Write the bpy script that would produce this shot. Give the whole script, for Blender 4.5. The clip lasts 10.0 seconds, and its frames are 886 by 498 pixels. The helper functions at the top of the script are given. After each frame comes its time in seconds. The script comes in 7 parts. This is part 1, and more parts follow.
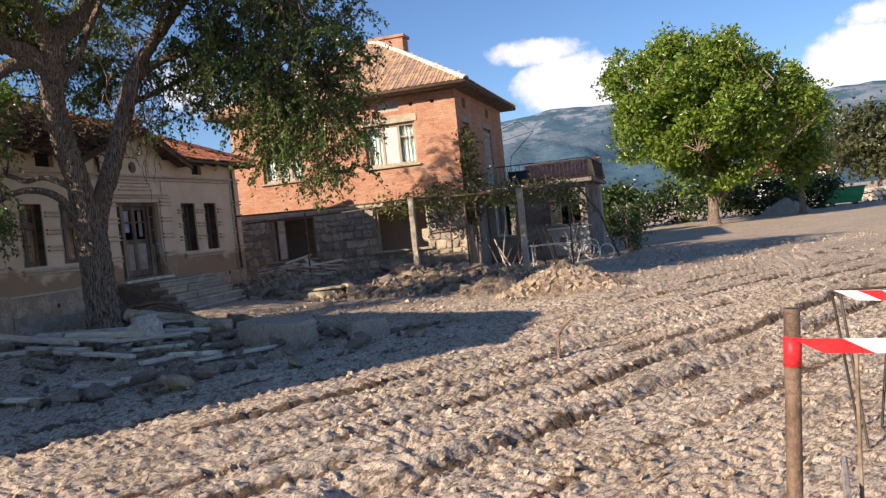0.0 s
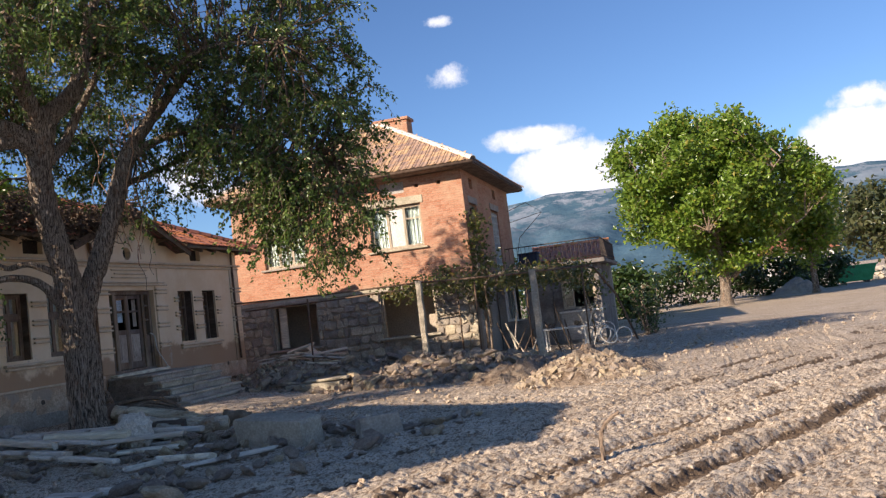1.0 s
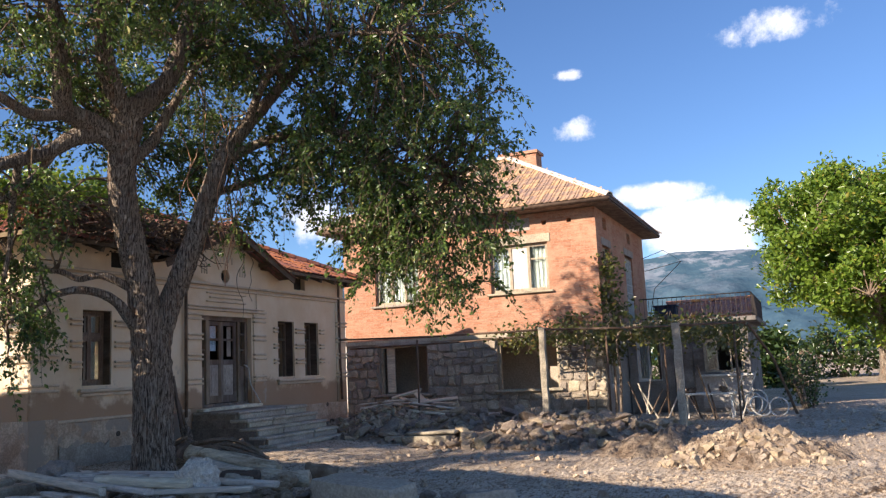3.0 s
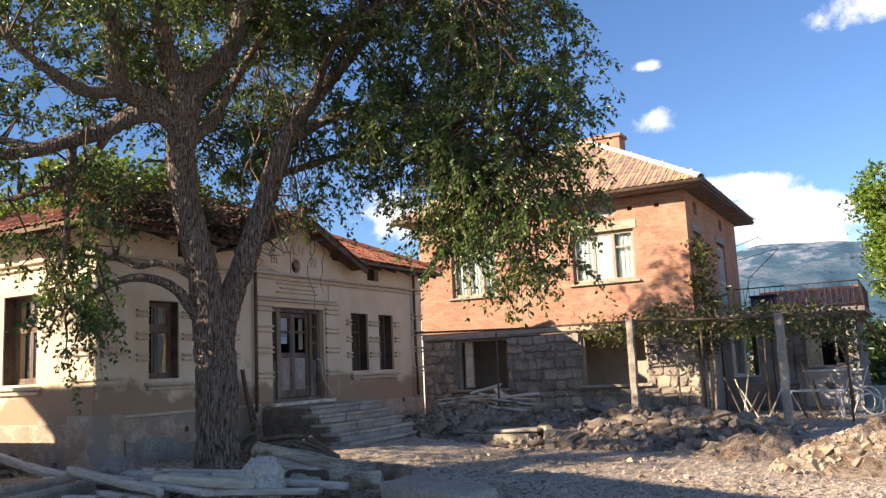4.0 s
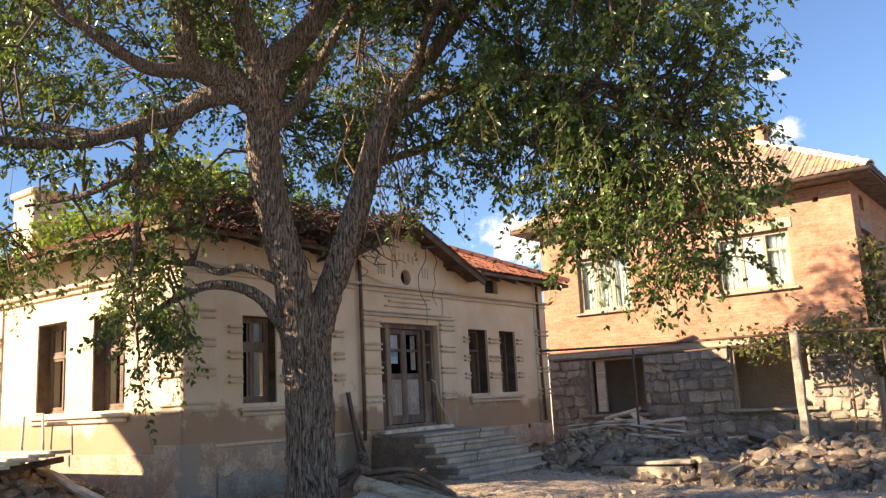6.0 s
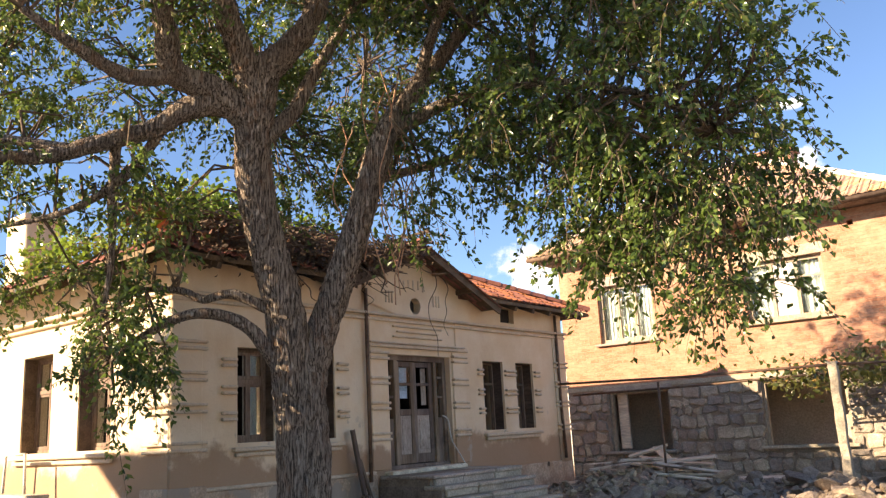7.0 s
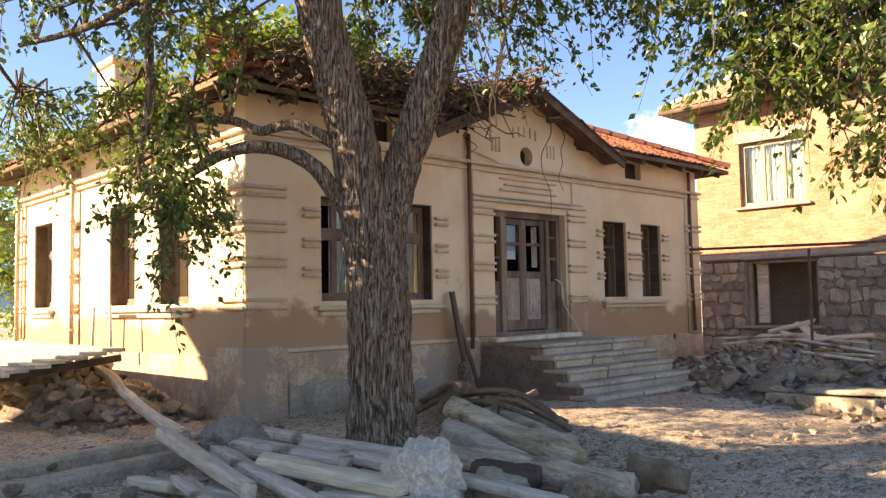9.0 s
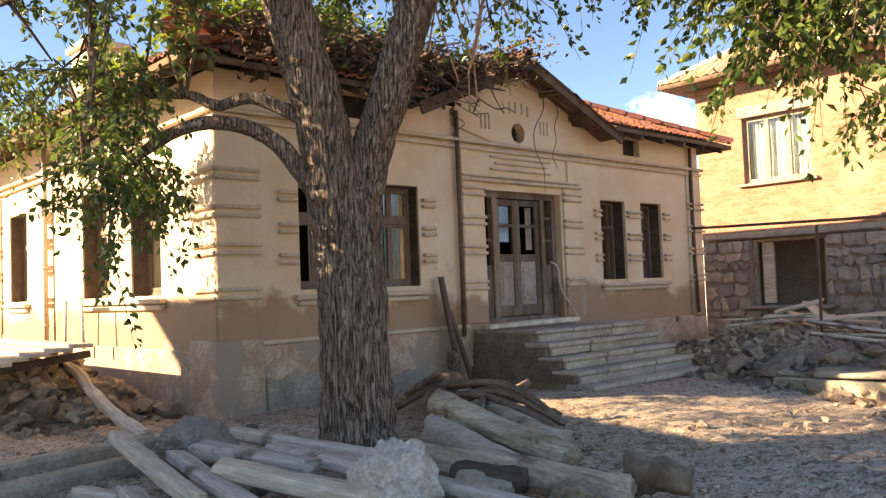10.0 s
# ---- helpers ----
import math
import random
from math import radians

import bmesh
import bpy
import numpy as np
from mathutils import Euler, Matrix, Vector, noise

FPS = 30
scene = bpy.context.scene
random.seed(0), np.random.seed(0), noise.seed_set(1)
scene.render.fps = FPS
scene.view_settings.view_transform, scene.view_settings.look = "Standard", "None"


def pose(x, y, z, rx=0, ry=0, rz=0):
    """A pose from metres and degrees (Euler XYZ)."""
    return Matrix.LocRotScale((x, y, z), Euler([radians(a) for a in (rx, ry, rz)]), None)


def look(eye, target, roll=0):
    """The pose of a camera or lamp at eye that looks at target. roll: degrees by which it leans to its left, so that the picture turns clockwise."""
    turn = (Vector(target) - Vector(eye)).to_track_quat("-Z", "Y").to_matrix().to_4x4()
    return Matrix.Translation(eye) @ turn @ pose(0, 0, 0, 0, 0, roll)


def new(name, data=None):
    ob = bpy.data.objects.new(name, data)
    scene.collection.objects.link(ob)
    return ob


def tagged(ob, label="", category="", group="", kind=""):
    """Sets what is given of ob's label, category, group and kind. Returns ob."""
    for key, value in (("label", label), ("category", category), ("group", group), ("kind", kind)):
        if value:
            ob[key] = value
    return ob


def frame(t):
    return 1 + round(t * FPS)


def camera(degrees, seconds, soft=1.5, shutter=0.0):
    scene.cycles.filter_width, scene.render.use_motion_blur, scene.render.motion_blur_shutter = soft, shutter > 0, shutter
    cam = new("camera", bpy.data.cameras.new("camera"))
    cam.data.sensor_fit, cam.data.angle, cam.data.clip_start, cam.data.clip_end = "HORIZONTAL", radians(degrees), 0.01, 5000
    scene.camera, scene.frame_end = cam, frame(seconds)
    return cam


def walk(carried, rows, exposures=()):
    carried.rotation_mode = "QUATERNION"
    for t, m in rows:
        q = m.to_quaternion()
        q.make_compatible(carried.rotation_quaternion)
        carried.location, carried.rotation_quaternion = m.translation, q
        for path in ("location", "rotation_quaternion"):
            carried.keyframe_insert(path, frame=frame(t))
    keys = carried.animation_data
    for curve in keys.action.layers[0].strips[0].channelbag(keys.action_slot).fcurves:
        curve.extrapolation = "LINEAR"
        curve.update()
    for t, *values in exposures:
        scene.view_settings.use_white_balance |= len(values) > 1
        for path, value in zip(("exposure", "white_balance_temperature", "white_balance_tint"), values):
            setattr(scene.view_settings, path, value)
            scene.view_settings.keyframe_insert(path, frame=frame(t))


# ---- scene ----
cam = camera(55.8, 10.0, soft=1.3)
PATH = [
    (0, (-0.035, -0.002, 1.625), (-0.581, 1.921, 1.567), -5.9),
    (0.5, (-0.311, 0.533, 1.604), (-0.687, 2.496, 1.543), -6.3),
    (1, (-0.537, 0.996, 1.625), (-1.064, 2.92, 1.77), -6.8),
    (1.5, (-0.776, 1.536, 1.629), (-1.303, 3.456, 1.82), -7.3),
    (2, (-1.01, 2.17, 1.624), (-1.763, 4.008, 1.857), -4.9),
    (3.3, (-1.587, 3.638, 1.595), (-2.385, 5.45, 1.879), -1.9),
    (3.5, (-1.672, 3.84, 1.583), (-2.512, 5.635, 1.856), -1.6),
    (4, (-1.917, 4.272, 1.565), (-2.863, 6.011, 1.849), -2.6),
    (4.5, (-2.174, 4.803, 1.57), (-3.271, 6.443, 1.895), -3.3),
    (5, (-2.415, 5.172, 1.545), (-3.537, 6.792, 1.889), -3.7),
    (5.5, (-2.713, 5.615, 1.534), (-3.87, 7.211, 1.874), -3.0),
    (5.7, (-2.836, 5.758, 1.516), (-4.002, 7.346, 1.86), -2.9),
    (7, (-3.469, 6.789, 1.617), (-4.669, 8.331, 2.045), -3.0),
    (7.5, (-3.758, 7.204, 1.647), (-4.945, 8.733, 2.148), -3.0),
    (8, (-3.962, 7.66, 1.569), (-5.289, 9.067, 2.077), -0.9),
    (8.5, (-4.188, 8.009, 1.542), (-5.619, 9.368, 1.865), -0.1),
    (9, (-4.393, 8.261, 1.562), (-5.851, 9.625, 1.692), -1.1),
    (9.5, (-4.553, 8.572, 1.559), (-6.021, 9.926, 1.664), -1.3),
    (10, (-4.7, 8.839, 1.562), (-6.166, 10.197, 1.658), -2.2),
]
walk(cam, [(t, look(eye, target, roll)) for t, eye, target, roll in PATH],
     [(0, 0.58, 6600, 16), (2, 0.74, 6400, 15), (4, 1.0, 6600, 15), (5.5, 1.26, 7300, 16), (7.2, 1.58, 7900, 17), (8.5, 1.76, 8400, 18), (10, 1.82, 8700, 18)])

# ---- world, sun, exposure ----
SUN_WAY = Vector((0.68, 1.0, -0.52)).normalized()
SUN_EL = math.asin(-SUN_WAY.z)
SUN_AZ = math.atan2(-SUN_WAY.x, -SUN_WAY.y)

sun = new("sun", bpy.data.lights.new("sun", "SUN"))
sun.data.energy, sun.data.angle, sun.data.color = 5.0, radians(0.55), (1.0, 0.87, 0.68)
sun.matrix_world = look((0, 0, 30), Vector((0, 0, 30)) + SUN_WAY)

world = bpy.data.worlds.new("sky")
scene.world = world
world.use_nodes = True
wt = world.node_tree
wt.nodes.clear()


def wnode(kind, **kw):
    n = wt.nodes.new(kind)
    for k, v in kw.items():
        setattr(n, k, v)
    return n


def wmath(op, a, b=None, clamp=False):
    n = wnode("ShaderNodeMath", operation=op, use_clamp=clamp)
    for i, v in enumerate((a, b)):
        if v is None:
            continue
        if isinstance(v, (int, float)):
            n.inputs[i].default_value = v
        else:
            wt.links.new(v, n.inputs[i])
    return n.outputs[0]


sky = wnode("ShaderNodeTexSky")
sky.sky_type = "NISHITA"
sky.sun_disc = False
sky.sun_elevation, sky.sun_rotation = SUN_EL, SUN_AZ
sky.altitude, sky.air_density, sky.dust_density, sky.ozone_density = 500, 1.0, 0.3, 2.0
tint = wnode("ShaderNodeMix", data_type="RGBA", blend_type="MULTIPLY")
tint.inputs[0].default_value = 1.0
wt.links.new(sky.outputs[0], tint.inputs[6])
tint.inputs[7].default_value = (0.62, 0.80, 1.02, 1)
coord = wnode("ShaderNodeTexCoord")
noise_a = wnode("ShaderNodeTexNoise")
noise_a.inputs["Scale"].default_value, noise_a.inputs["Detail"].default_value, noise_a.inputs["Roughness"].default_value = 13.0, 9.0, 0.66
wt.links.new(coord.outputs["Generated"], noise_a.inputs["Vector"])
# clouds: azimuth from north towards east, elevation, half width, half height (degrees), density
CLOUDS = [(-5.2, 8.1, 5.6, 2.8, 1.15), (12.2, 7.2, 5.4, 2.7, 1.0), (-8.2, 10.9, 4.2, 1.1, 0.85), (13.2, 9.9, 3.4, 1.0, 0.7),
          (-13.2, 15.7, 3.0, 1.1, 0.6), (-13.8, 19.3, 1.6, 0.5, 0.5), (0.2, 20.6, 4.5, 1.5, 0.6), (-32, 10.5, 4.5, 2.4, 0.8),
          (40, 8, 9, 3, 0.9), (75, 10, 12, 3, 0.9), (130, 12, 14, 4, 0.8), (-110, 10, 14, 4, 0.8), (175, 12, 14, 4, 0.8)]
total = None
for az, el, aw, ah, dens in CLOUDS:
    a, e = radians(az), radians(el)
    fwd = Vector((math.sin(a) * math.cos(e), math.cos(a) * math.cos(e), math.sin(e)))
    right = Vector((math.cos(a), -math.sin(a), 0))
    up = right.cross(fwd)
    terms = []
    for axis, size in ((right, aw), (up, ah)):
        dot = wnode("ShaderNodeVectorMath", operation="DOT_PRODUCT")
        wt.links.new(coord.outputs["Generated"], dot.inputs[0])
        dot.inputs[1].default_value = axis
        q = wmath("DIVIDE", dot.outputs["Value"], math.sin(radians(size)))
        terms.append(wmath("MULTIPLY", q, q))
    front = wnode("ShaderNodeVectorMath", operation="DOT_PRODUCT")
    wt.links.new(coord.outputs["Generated"], front.inputs[0])
    front.inputs[1].default_value = fwd
    blob = wmath("SUBTRACT", 1.0, wmath("ADD", terms[0], terms[1]), clamp=True)
    blob = wmath("MULTIPLY", wmath("MULTIPLY", blob, dens), wmath("GREATER_THAN", front.outputs["Value"], 0.3))
    total = blob if total is None else wmath("MAXIMUM", total, blob)
edge = wmath("ADD", wmath("MULTIPLY", total, 1.5), wmath("MULTIPLY", wmath("SUBTRACT", noise_a.outputs["Fac"], 0.56), 3.6))
mask = wnode("ShaderNodeMapRange", interpolation_type="SMOOTHSTEP")
wt.links.new(wmath("MULTIPLY", edge, wmath("MULTIPLY", total, 6.0, clamp=True)), mask.inputs[0])
mask.inputs[1].default_value, mask.inputs[2].default_value = 0.1, 0.95
cloud = wnode("ShaderNodeMix", data_type="RGBA")
wt.links.new(mask.outputs[0], cloud.inputs[0])
wt.links.new(tint.outputs[2], cloud.inputs[6])
cloud.inputs[7].default_value = (7.4, 7.6, 8.0, 1)
bg = wnode("ShaderNodeBackground")
bg.inputs[1].default_value = 0.093
wt.links.new(cloud.outputs[2], bg.inputs[0])
wout = wnode("ShaderNodeOutputWorld")
wt.links.new(bg.outputs[0], wout.inputs[0])

# ---- materials ----
class Nodes:
    """A node material under construction."""

    def __init__(self, name):
        self.mat = bpy.data.materials.new(name)
        self.mat.use_nodes = True
        self.t = self.mat.node_tree
        self.bsdf = self.t.nodes["Principled BSDF"]
        self.out = self.t.nodes["Material Output"]
        self.co = self.n("ShaderNodeTexCoord").outputs["Object"]

    def n(self, kind, **kw):
        node = self.t.nodes.new(kind)
        for k, v in kw.items():
            setattr(node, k, v)
        return node

    def put(self, sock, v):
        if hasattr(v, "is_output"):
            self.t.links.new(v, sock)
        elif isinstance(v, tuple) and len(v) == 3 and sock.type == "RGBA":
            sock.default_value = (*v, 1)
        else:
            sock.default_value = v

    def noise(self, scale, detail=4, rough=0.55, vec=None, stretch=None):
        vec = vec or self.co
        if stretch:
            m = self.n("ShaderNodeMapping")
            self.put(m.inputs[0], vec)
            m.inputs["Scale"].default_value = stretch
            vec = m.outputs[0]
        t = self.n("ShaderNodeTexNoise")
        self.put(t.inputs["Vector"], vec)
        t.inputs["Scale"].default_value, t.inputs["Detail"].default_value, t.inputs["Roughness"].default_value = scale, detail, rough
        return t.outputs["Fac"]

    def ramp(self, fac, a, b):
        m = self.n("ShaderNodeMapRange", interpolation_type="SMOOTHSTEP")
        self.put(m.inputs[0], fac)
        m.inputs[1].default_value, m.inputs[2].default_value = a, b
        return m.outputs[0]

    def mix(self, fac, a, b, mode="MIX"):
        m = self.n("ShaderNodeMix", data_type="RGBA", blend_type=mode)
        self.put(m.inputs[0], fac)
        self.put(m.inputs[6], a)
        self.put(m.inputs[7], b)
        return m.outputs[2]

    def math(self, op, a, b=0.0):
        m = self.n("ShaderNodeMath", operation=op)
        self.put(m.inputs[0], a)
        self.put(m.inputs[1], b)
        return m.outputs[0]

    def bump(self, height, strength, dist, prior=None):
        b = self.n("ShaderNodeBump")
        self.put(b.inputs["Height"], height)
        b.inputs["Strength"].default_value, b.inputs["Distance"].default_value = strength, dist
        if prior:
            self.put(b.inputs["Normal"], prior)
        return b.outputs[0]

    def hsv(self, col, fac, dv=0.3, dh=0.0, ds=0.0):
        h = self.n("ShaderNodeHueSaturation")
        self.put(h.inputs["Color"], col)
        self.put(h.inputs["Value"], self.math("ADD", self.math("MULTIPLY", fac, 2 * dv), 1 - dv))
        if dh:
            self.put(h.inputs["Hue"], self.math("ADD", self.math("MULTIPLY", fac, 2 * dh), 0.5 - dh))
        if ds:
            self.put(h.inputs["Saturation"], self.math("ADD", self.math("MULTIPLY", fac, 2 * ds), 1 - ds))
        return h.outputs[0]

    def done(self, col, rough=0.85, normal=None, metal=0.0, spec=0.3):
        self.put(self.bsdf.inputs["Base Color"], col)
        self.put(self.bsdf.inputs["Roughness"], rough)
        self.bsdf.inputs["Metallic"].default_value = metal
        self.bsdf.inputs["Specular IOR Level"].default_value = spec
        if normal:
            self.put(self.bsdf.inputs["Normal"], normal)
        return self.mat


def surface(name, c1, c2, c3=None, scale=3.0, fine=40.0, rough=0.88, bump=0.5, depth=0.01, vary=0.0, metal=0.0, stretch=None, stain=(0.55, 0.72), amp=0.26):
    """Two-scale surface: a broad mix of c1 and c2, stains of c3, fine grain and relief; vary: random value from piece to piece."""
    k = Nodes(name)
    broad = k.noise(scale, 5, 0.6, stretch=stretch)
    grain = k.noise(fine, 4, 0.65, stretch=stretch)
    col = k.mix(k.ramp(broad, 0.35, 0.65), c1, c2)
    col = k.hsv(col, k.ramp(grain, 0.25, 0.75), amp)
    if c3:
        col = k.mix(k.ramp(k.noise(scale * 0.45, 6, 0.65), *stain), col, c3)
    if vary:
        col = k.hsv(col, k.n("ShaderNodeObjectInfo").outputs["Random"], vary, 0.012, 0.15)
        col = k.hsv(col, k.n("ShaderNodeNewGeometry").outputs["Random Per Island"], vary * 0.7, 0.01, 0.1)
    nm = k.bump(k.noise(scale * 4, 5, 0.6, stretch=stretch), bump * 0.7, depth * 3)
    nm = k.bump(grain, bump, depth, nm)
    return k.done(col, rough, nm, metal)


def brickwork():
    k = Nodes("brickwork")
    sep = k.n("ShaderNodeSeparateXYZ")
    k.put(sep.inputs[0], k.co)
    comb = k.n("ShaderNodeCombineXYZ")
    k.put(comb.inputs[0], k.math("ADD", sep.outputs[0], sep.outputs[1]))
    k.put(comb.inputs[1], sep.outputs[2])
    br = k.n("ShaderNodeTexBrick")
    k.put(br.inputs["Vector"], comb.outputs[0])
    br.inputs["Scale"].default_value = 1.0
    br.inputs["Brick Width"].default_value, br.inputs["Row Height"].default_value = 0.26, 0.078
    br.inputs["Mortar Size"].default_value, br.inputs["Mortar Smooth"].default_value, br.inputs["Bias"].default_value = 0.007, 0.4, 0.0
    k.put(br.inputs["Color1"], (0.41, 0.175, 0.10))
    k.put(br.inputs["Color2"], (0.50, 0.26, 0.165))
    k.put(br.inputs["Mortar"], (0.46, 0.28, 0.19))
    col = k.hsv(br.outputs["Color"], k.ramp(k.noise(17, 6, 0.75, stretch=(0.6, 0.6, 1.6)), 0.25, 0.75), 0.3)
    col = k.mix(k.math("MULTIPLY", k.ramp(k.noise(0.9, 8, 0.72), 0.46, 0.66), 0.8), col, (0.52, 0.33, 0.215))
    col = k.mix(k.math("MULTIPLY", k.ramp(k.noise(5.5, 6, 0.75), 0.54, 0.66), 0.5), col, (0.56, 0.36, 0.24))
    col = k.mix(k.math("MULTIPLY", k.ramp(k.noise(2.6, 6, 0.7, stretch=(1, 1, 0.3)), 0.60, 0.8), 0.6), col, (0.33, 0.15, 0.10))
    nm = k.bump(k.math("SUBTRACT", k.math("MULTIPLY", k.noise(30, 4, 0.6), 0.35), br.outputs["Fac"]), 0.8, 0.012)
    return k.done(col, 0.9, nm)


def soil():
    """Pale dusty crust broken along the wheel tracks, with dark moist earth in the breaks."""
    k = Nodes("dried_mud")
    turn = k.n("ShaderNodeMapping")
    k.put(turn.inputs[0], k.co)
    turn.inputs["Rotation"].default_value = (0, 0, -1.013)
    along = turn.outputs[0]
    broad = k.noise(0.55, 6, 0.62)
    mid = k.noise(5, 6, 0.65)
    fine = k.noise(55, 4, 0.65)
    col = k.mix(k.ramp(broad, 0.38, 0.62), (0.56, 0.445, 0.33), (0.67, 0.55, 0.425))
    col = k.mix(k.math("MULTIPLY", k.ramp(k.noise(0.23, 4, 0.6), 0.56, 0.66), 0.4), col, (0.42, 0.38, 0.32))
    col = k.mix(k.math("MULTIPLY", k.ramp(mid, 0.50, 0.62), 0.45), col, (0.39, 0.29, 0.20))
    col = k.hsv(col, k.ramp(fine, 0.25, 0.75), 0.22)
    crumb = k.noise(17, 5, 0.62, vec=along, stretch=(0.45, 1.4, 1))
    col = k.mix(k.math("MULTIPLY", k.ramp(crumb, 0.535, 0.585), 0.82), col, (0.22, 0.15, 0.098))
    bits = k.noise(38, 4, 0.6, vec=along, stretch=(0.7, 1.2, 1))
    col = k.mix(k.math("MULTIPLY", k.ramp(bits, 0.55, 0.61), 0.75), col, (0.19, 0.13, 0.085))
    pale = k.noise(12, 2, 0.5)
    col = k.mix(k.math("MULTIPLY", k.ramp(pale, 0.60, 0.66), 0.3), col, (0.70, 0.61, 0.49))
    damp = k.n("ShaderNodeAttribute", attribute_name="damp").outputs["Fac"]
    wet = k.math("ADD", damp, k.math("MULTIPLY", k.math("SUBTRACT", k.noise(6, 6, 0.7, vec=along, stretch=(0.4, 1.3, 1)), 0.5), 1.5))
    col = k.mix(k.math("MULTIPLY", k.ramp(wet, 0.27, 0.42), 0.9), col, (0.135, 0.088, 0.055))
    nm = k.bump(crumb, 1.0, -0.035)
    nm = k.bump(bits, 0.8, -0.015, nm)
    nm = k.bump(pale, 0.8, 0.014, nm)
    nm = k.bump(fine, 0.4, 0.0015, nm)
    return k.done(col, 0.95, nm, spec=0.15)


def foliage(name, c1, c2, c3, translucency=0.35):
    k = Nodes(name)
    isl = k.n("ShaderNodeNewGeometry").outputs["Random Per Island"]
    col = k.mix(k.ramp(isl, 0.0, 0.75), c1, c2)
    col = k.mix(k.math("MULTIPLY", k.ramp(isl, 0.93, 0.97), 0.9), col, c3)
    col = k.hsv(col, k.noise(1.3, 4, 0.6), 0.35, 0.012)
    k.done(col, 0.30, spec=0.6)
    tr = k.n("ShaderNodeBsdfTranslucent")
    k.put(tr.inputs[0], k.mix(0.35, col, (0.24, 0.34, 0.05)))
    ms = k.n("ShaderNodeMixShader")
    ms.inputs[0].default_value = translucency
    k.t.links.new(k.bsdf.outputs[0], ms.inputs[1])
    k.t.links.new(tr.outputs[0], ms.inputs[2])
    k.t.links.new(ms.outputs[0], k.out.inputs[0])
    return k.mat


def bark():
    """Furrowed bark: grey ridges over brown furrows, with rusty patches where plates fell off."""
    k = Nodes("tree_bark")
    n1 = k.noise(58, 7, 0.66, stretch=(1, 1, 0.09))
    n2 = k.noise(120, 5, 0.7, stretch=(1, 1, 0.35))
    plates = k.noise(9, 6, 0.7, stretch=(1, 1, 0.4))
    col = k.mix(k.ramp(n1, 0.38, 0.60), (0.08, 0.056, 0.042), (0.47, 0.375, 0.29))
    col = k.mix(k.math("MULTIPLY", k.ramp(n1, 0.56, 0.68), 0.6), col, (0.58, 0.50, 0.41))
    col = k.mix(k.math("MULTIPLY", k.ramp(plates, 0.54, 0.64), 0.45), col, (0.34, 0.18, 0.105))
    col = k.mix(k.math("MULTIPLY", k.ramp(k.noise(1.6, 4, 0.6), 0.52, 0.68), 0.35), col, (0.24, 0.18, 0.14))
    col = k.hsv(col, n2, 0.35)
    nm = k.bump(k.ramp(n1, 0.34, 0.62), 1.0, 0.025)
    nm = k.bump(plates, 0.8, 0.02, nm)
    nm = k.bump(n2, 0.8, 0.007, nm)
    return k.done(col, 0.92, nm, spec=0.15)


def hills():
    k = Nodes("hazed_mountain_slope")
    wood = k.noise(0.012, 8, 0.7)
    big = k.noise(0.0022, 8, 0.66)
    geo = k.n("ShaderNodeNewGeometry")
    sep = k.n("ShaderNodeSeparateXYZ")
    k.put(sep.inputs[0], geo.outputs["Position"])
    high = k.ramp(k.math("ADD", sep.outputs[2], k.math("MULTIPLY", big, 420.0)), 430.0, 640.0)
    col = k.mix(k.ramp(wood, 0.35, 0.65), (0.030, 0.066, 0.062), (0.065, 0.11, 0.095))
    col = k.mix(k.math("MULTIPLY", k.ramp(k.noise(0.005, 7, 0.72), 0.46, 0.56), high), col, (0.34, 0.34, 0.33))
    # blue distance haze is mixed into the slope colour
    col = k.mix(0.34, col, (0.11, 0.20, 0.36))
    return k.done(col, 1.0, k.bump(big, 0.6, 60.0), spec=0.0)


M = {}
M["soil"] = soil()
M["brick"] = brickwork()
M["bark"] = bark()
M["hills"] = hills()
M["leaf"] = foliage("tree_leaves", (0.026, 0.058, 0.014), (0.15, 0.22, 0.055), (0.48, 0.43, 0.16), 0.4)
M["walnut"] = foliage("walnut_leaves", (0.10, 0.18, 0.022), (0.23, 0.33, 0.045), (0.40, 0.34, 0.06), 0.45)
M["vine"] = foliage("vine_leaves", (0.06, 0.075, 0.02), (0.13, 0.13, 0.035), (0.30, 0.19, 0.06), 0.3)
M["dull_leaf"] = foliage("far_foliage", (0.05, 0.065, 0.028), (0.10, 0.105, 0.045), (0.14, 0.12, 0.05), 0.2)
# leaf greens darkened: the shade on the hedge is put into the colour
M["hedge_leaf"] = foliage("hedge_leaves", (0.02, 0.042, 0.011), (0.05, 0.085, 0.022), (0.10, 0.10, 0.03), 0.2)
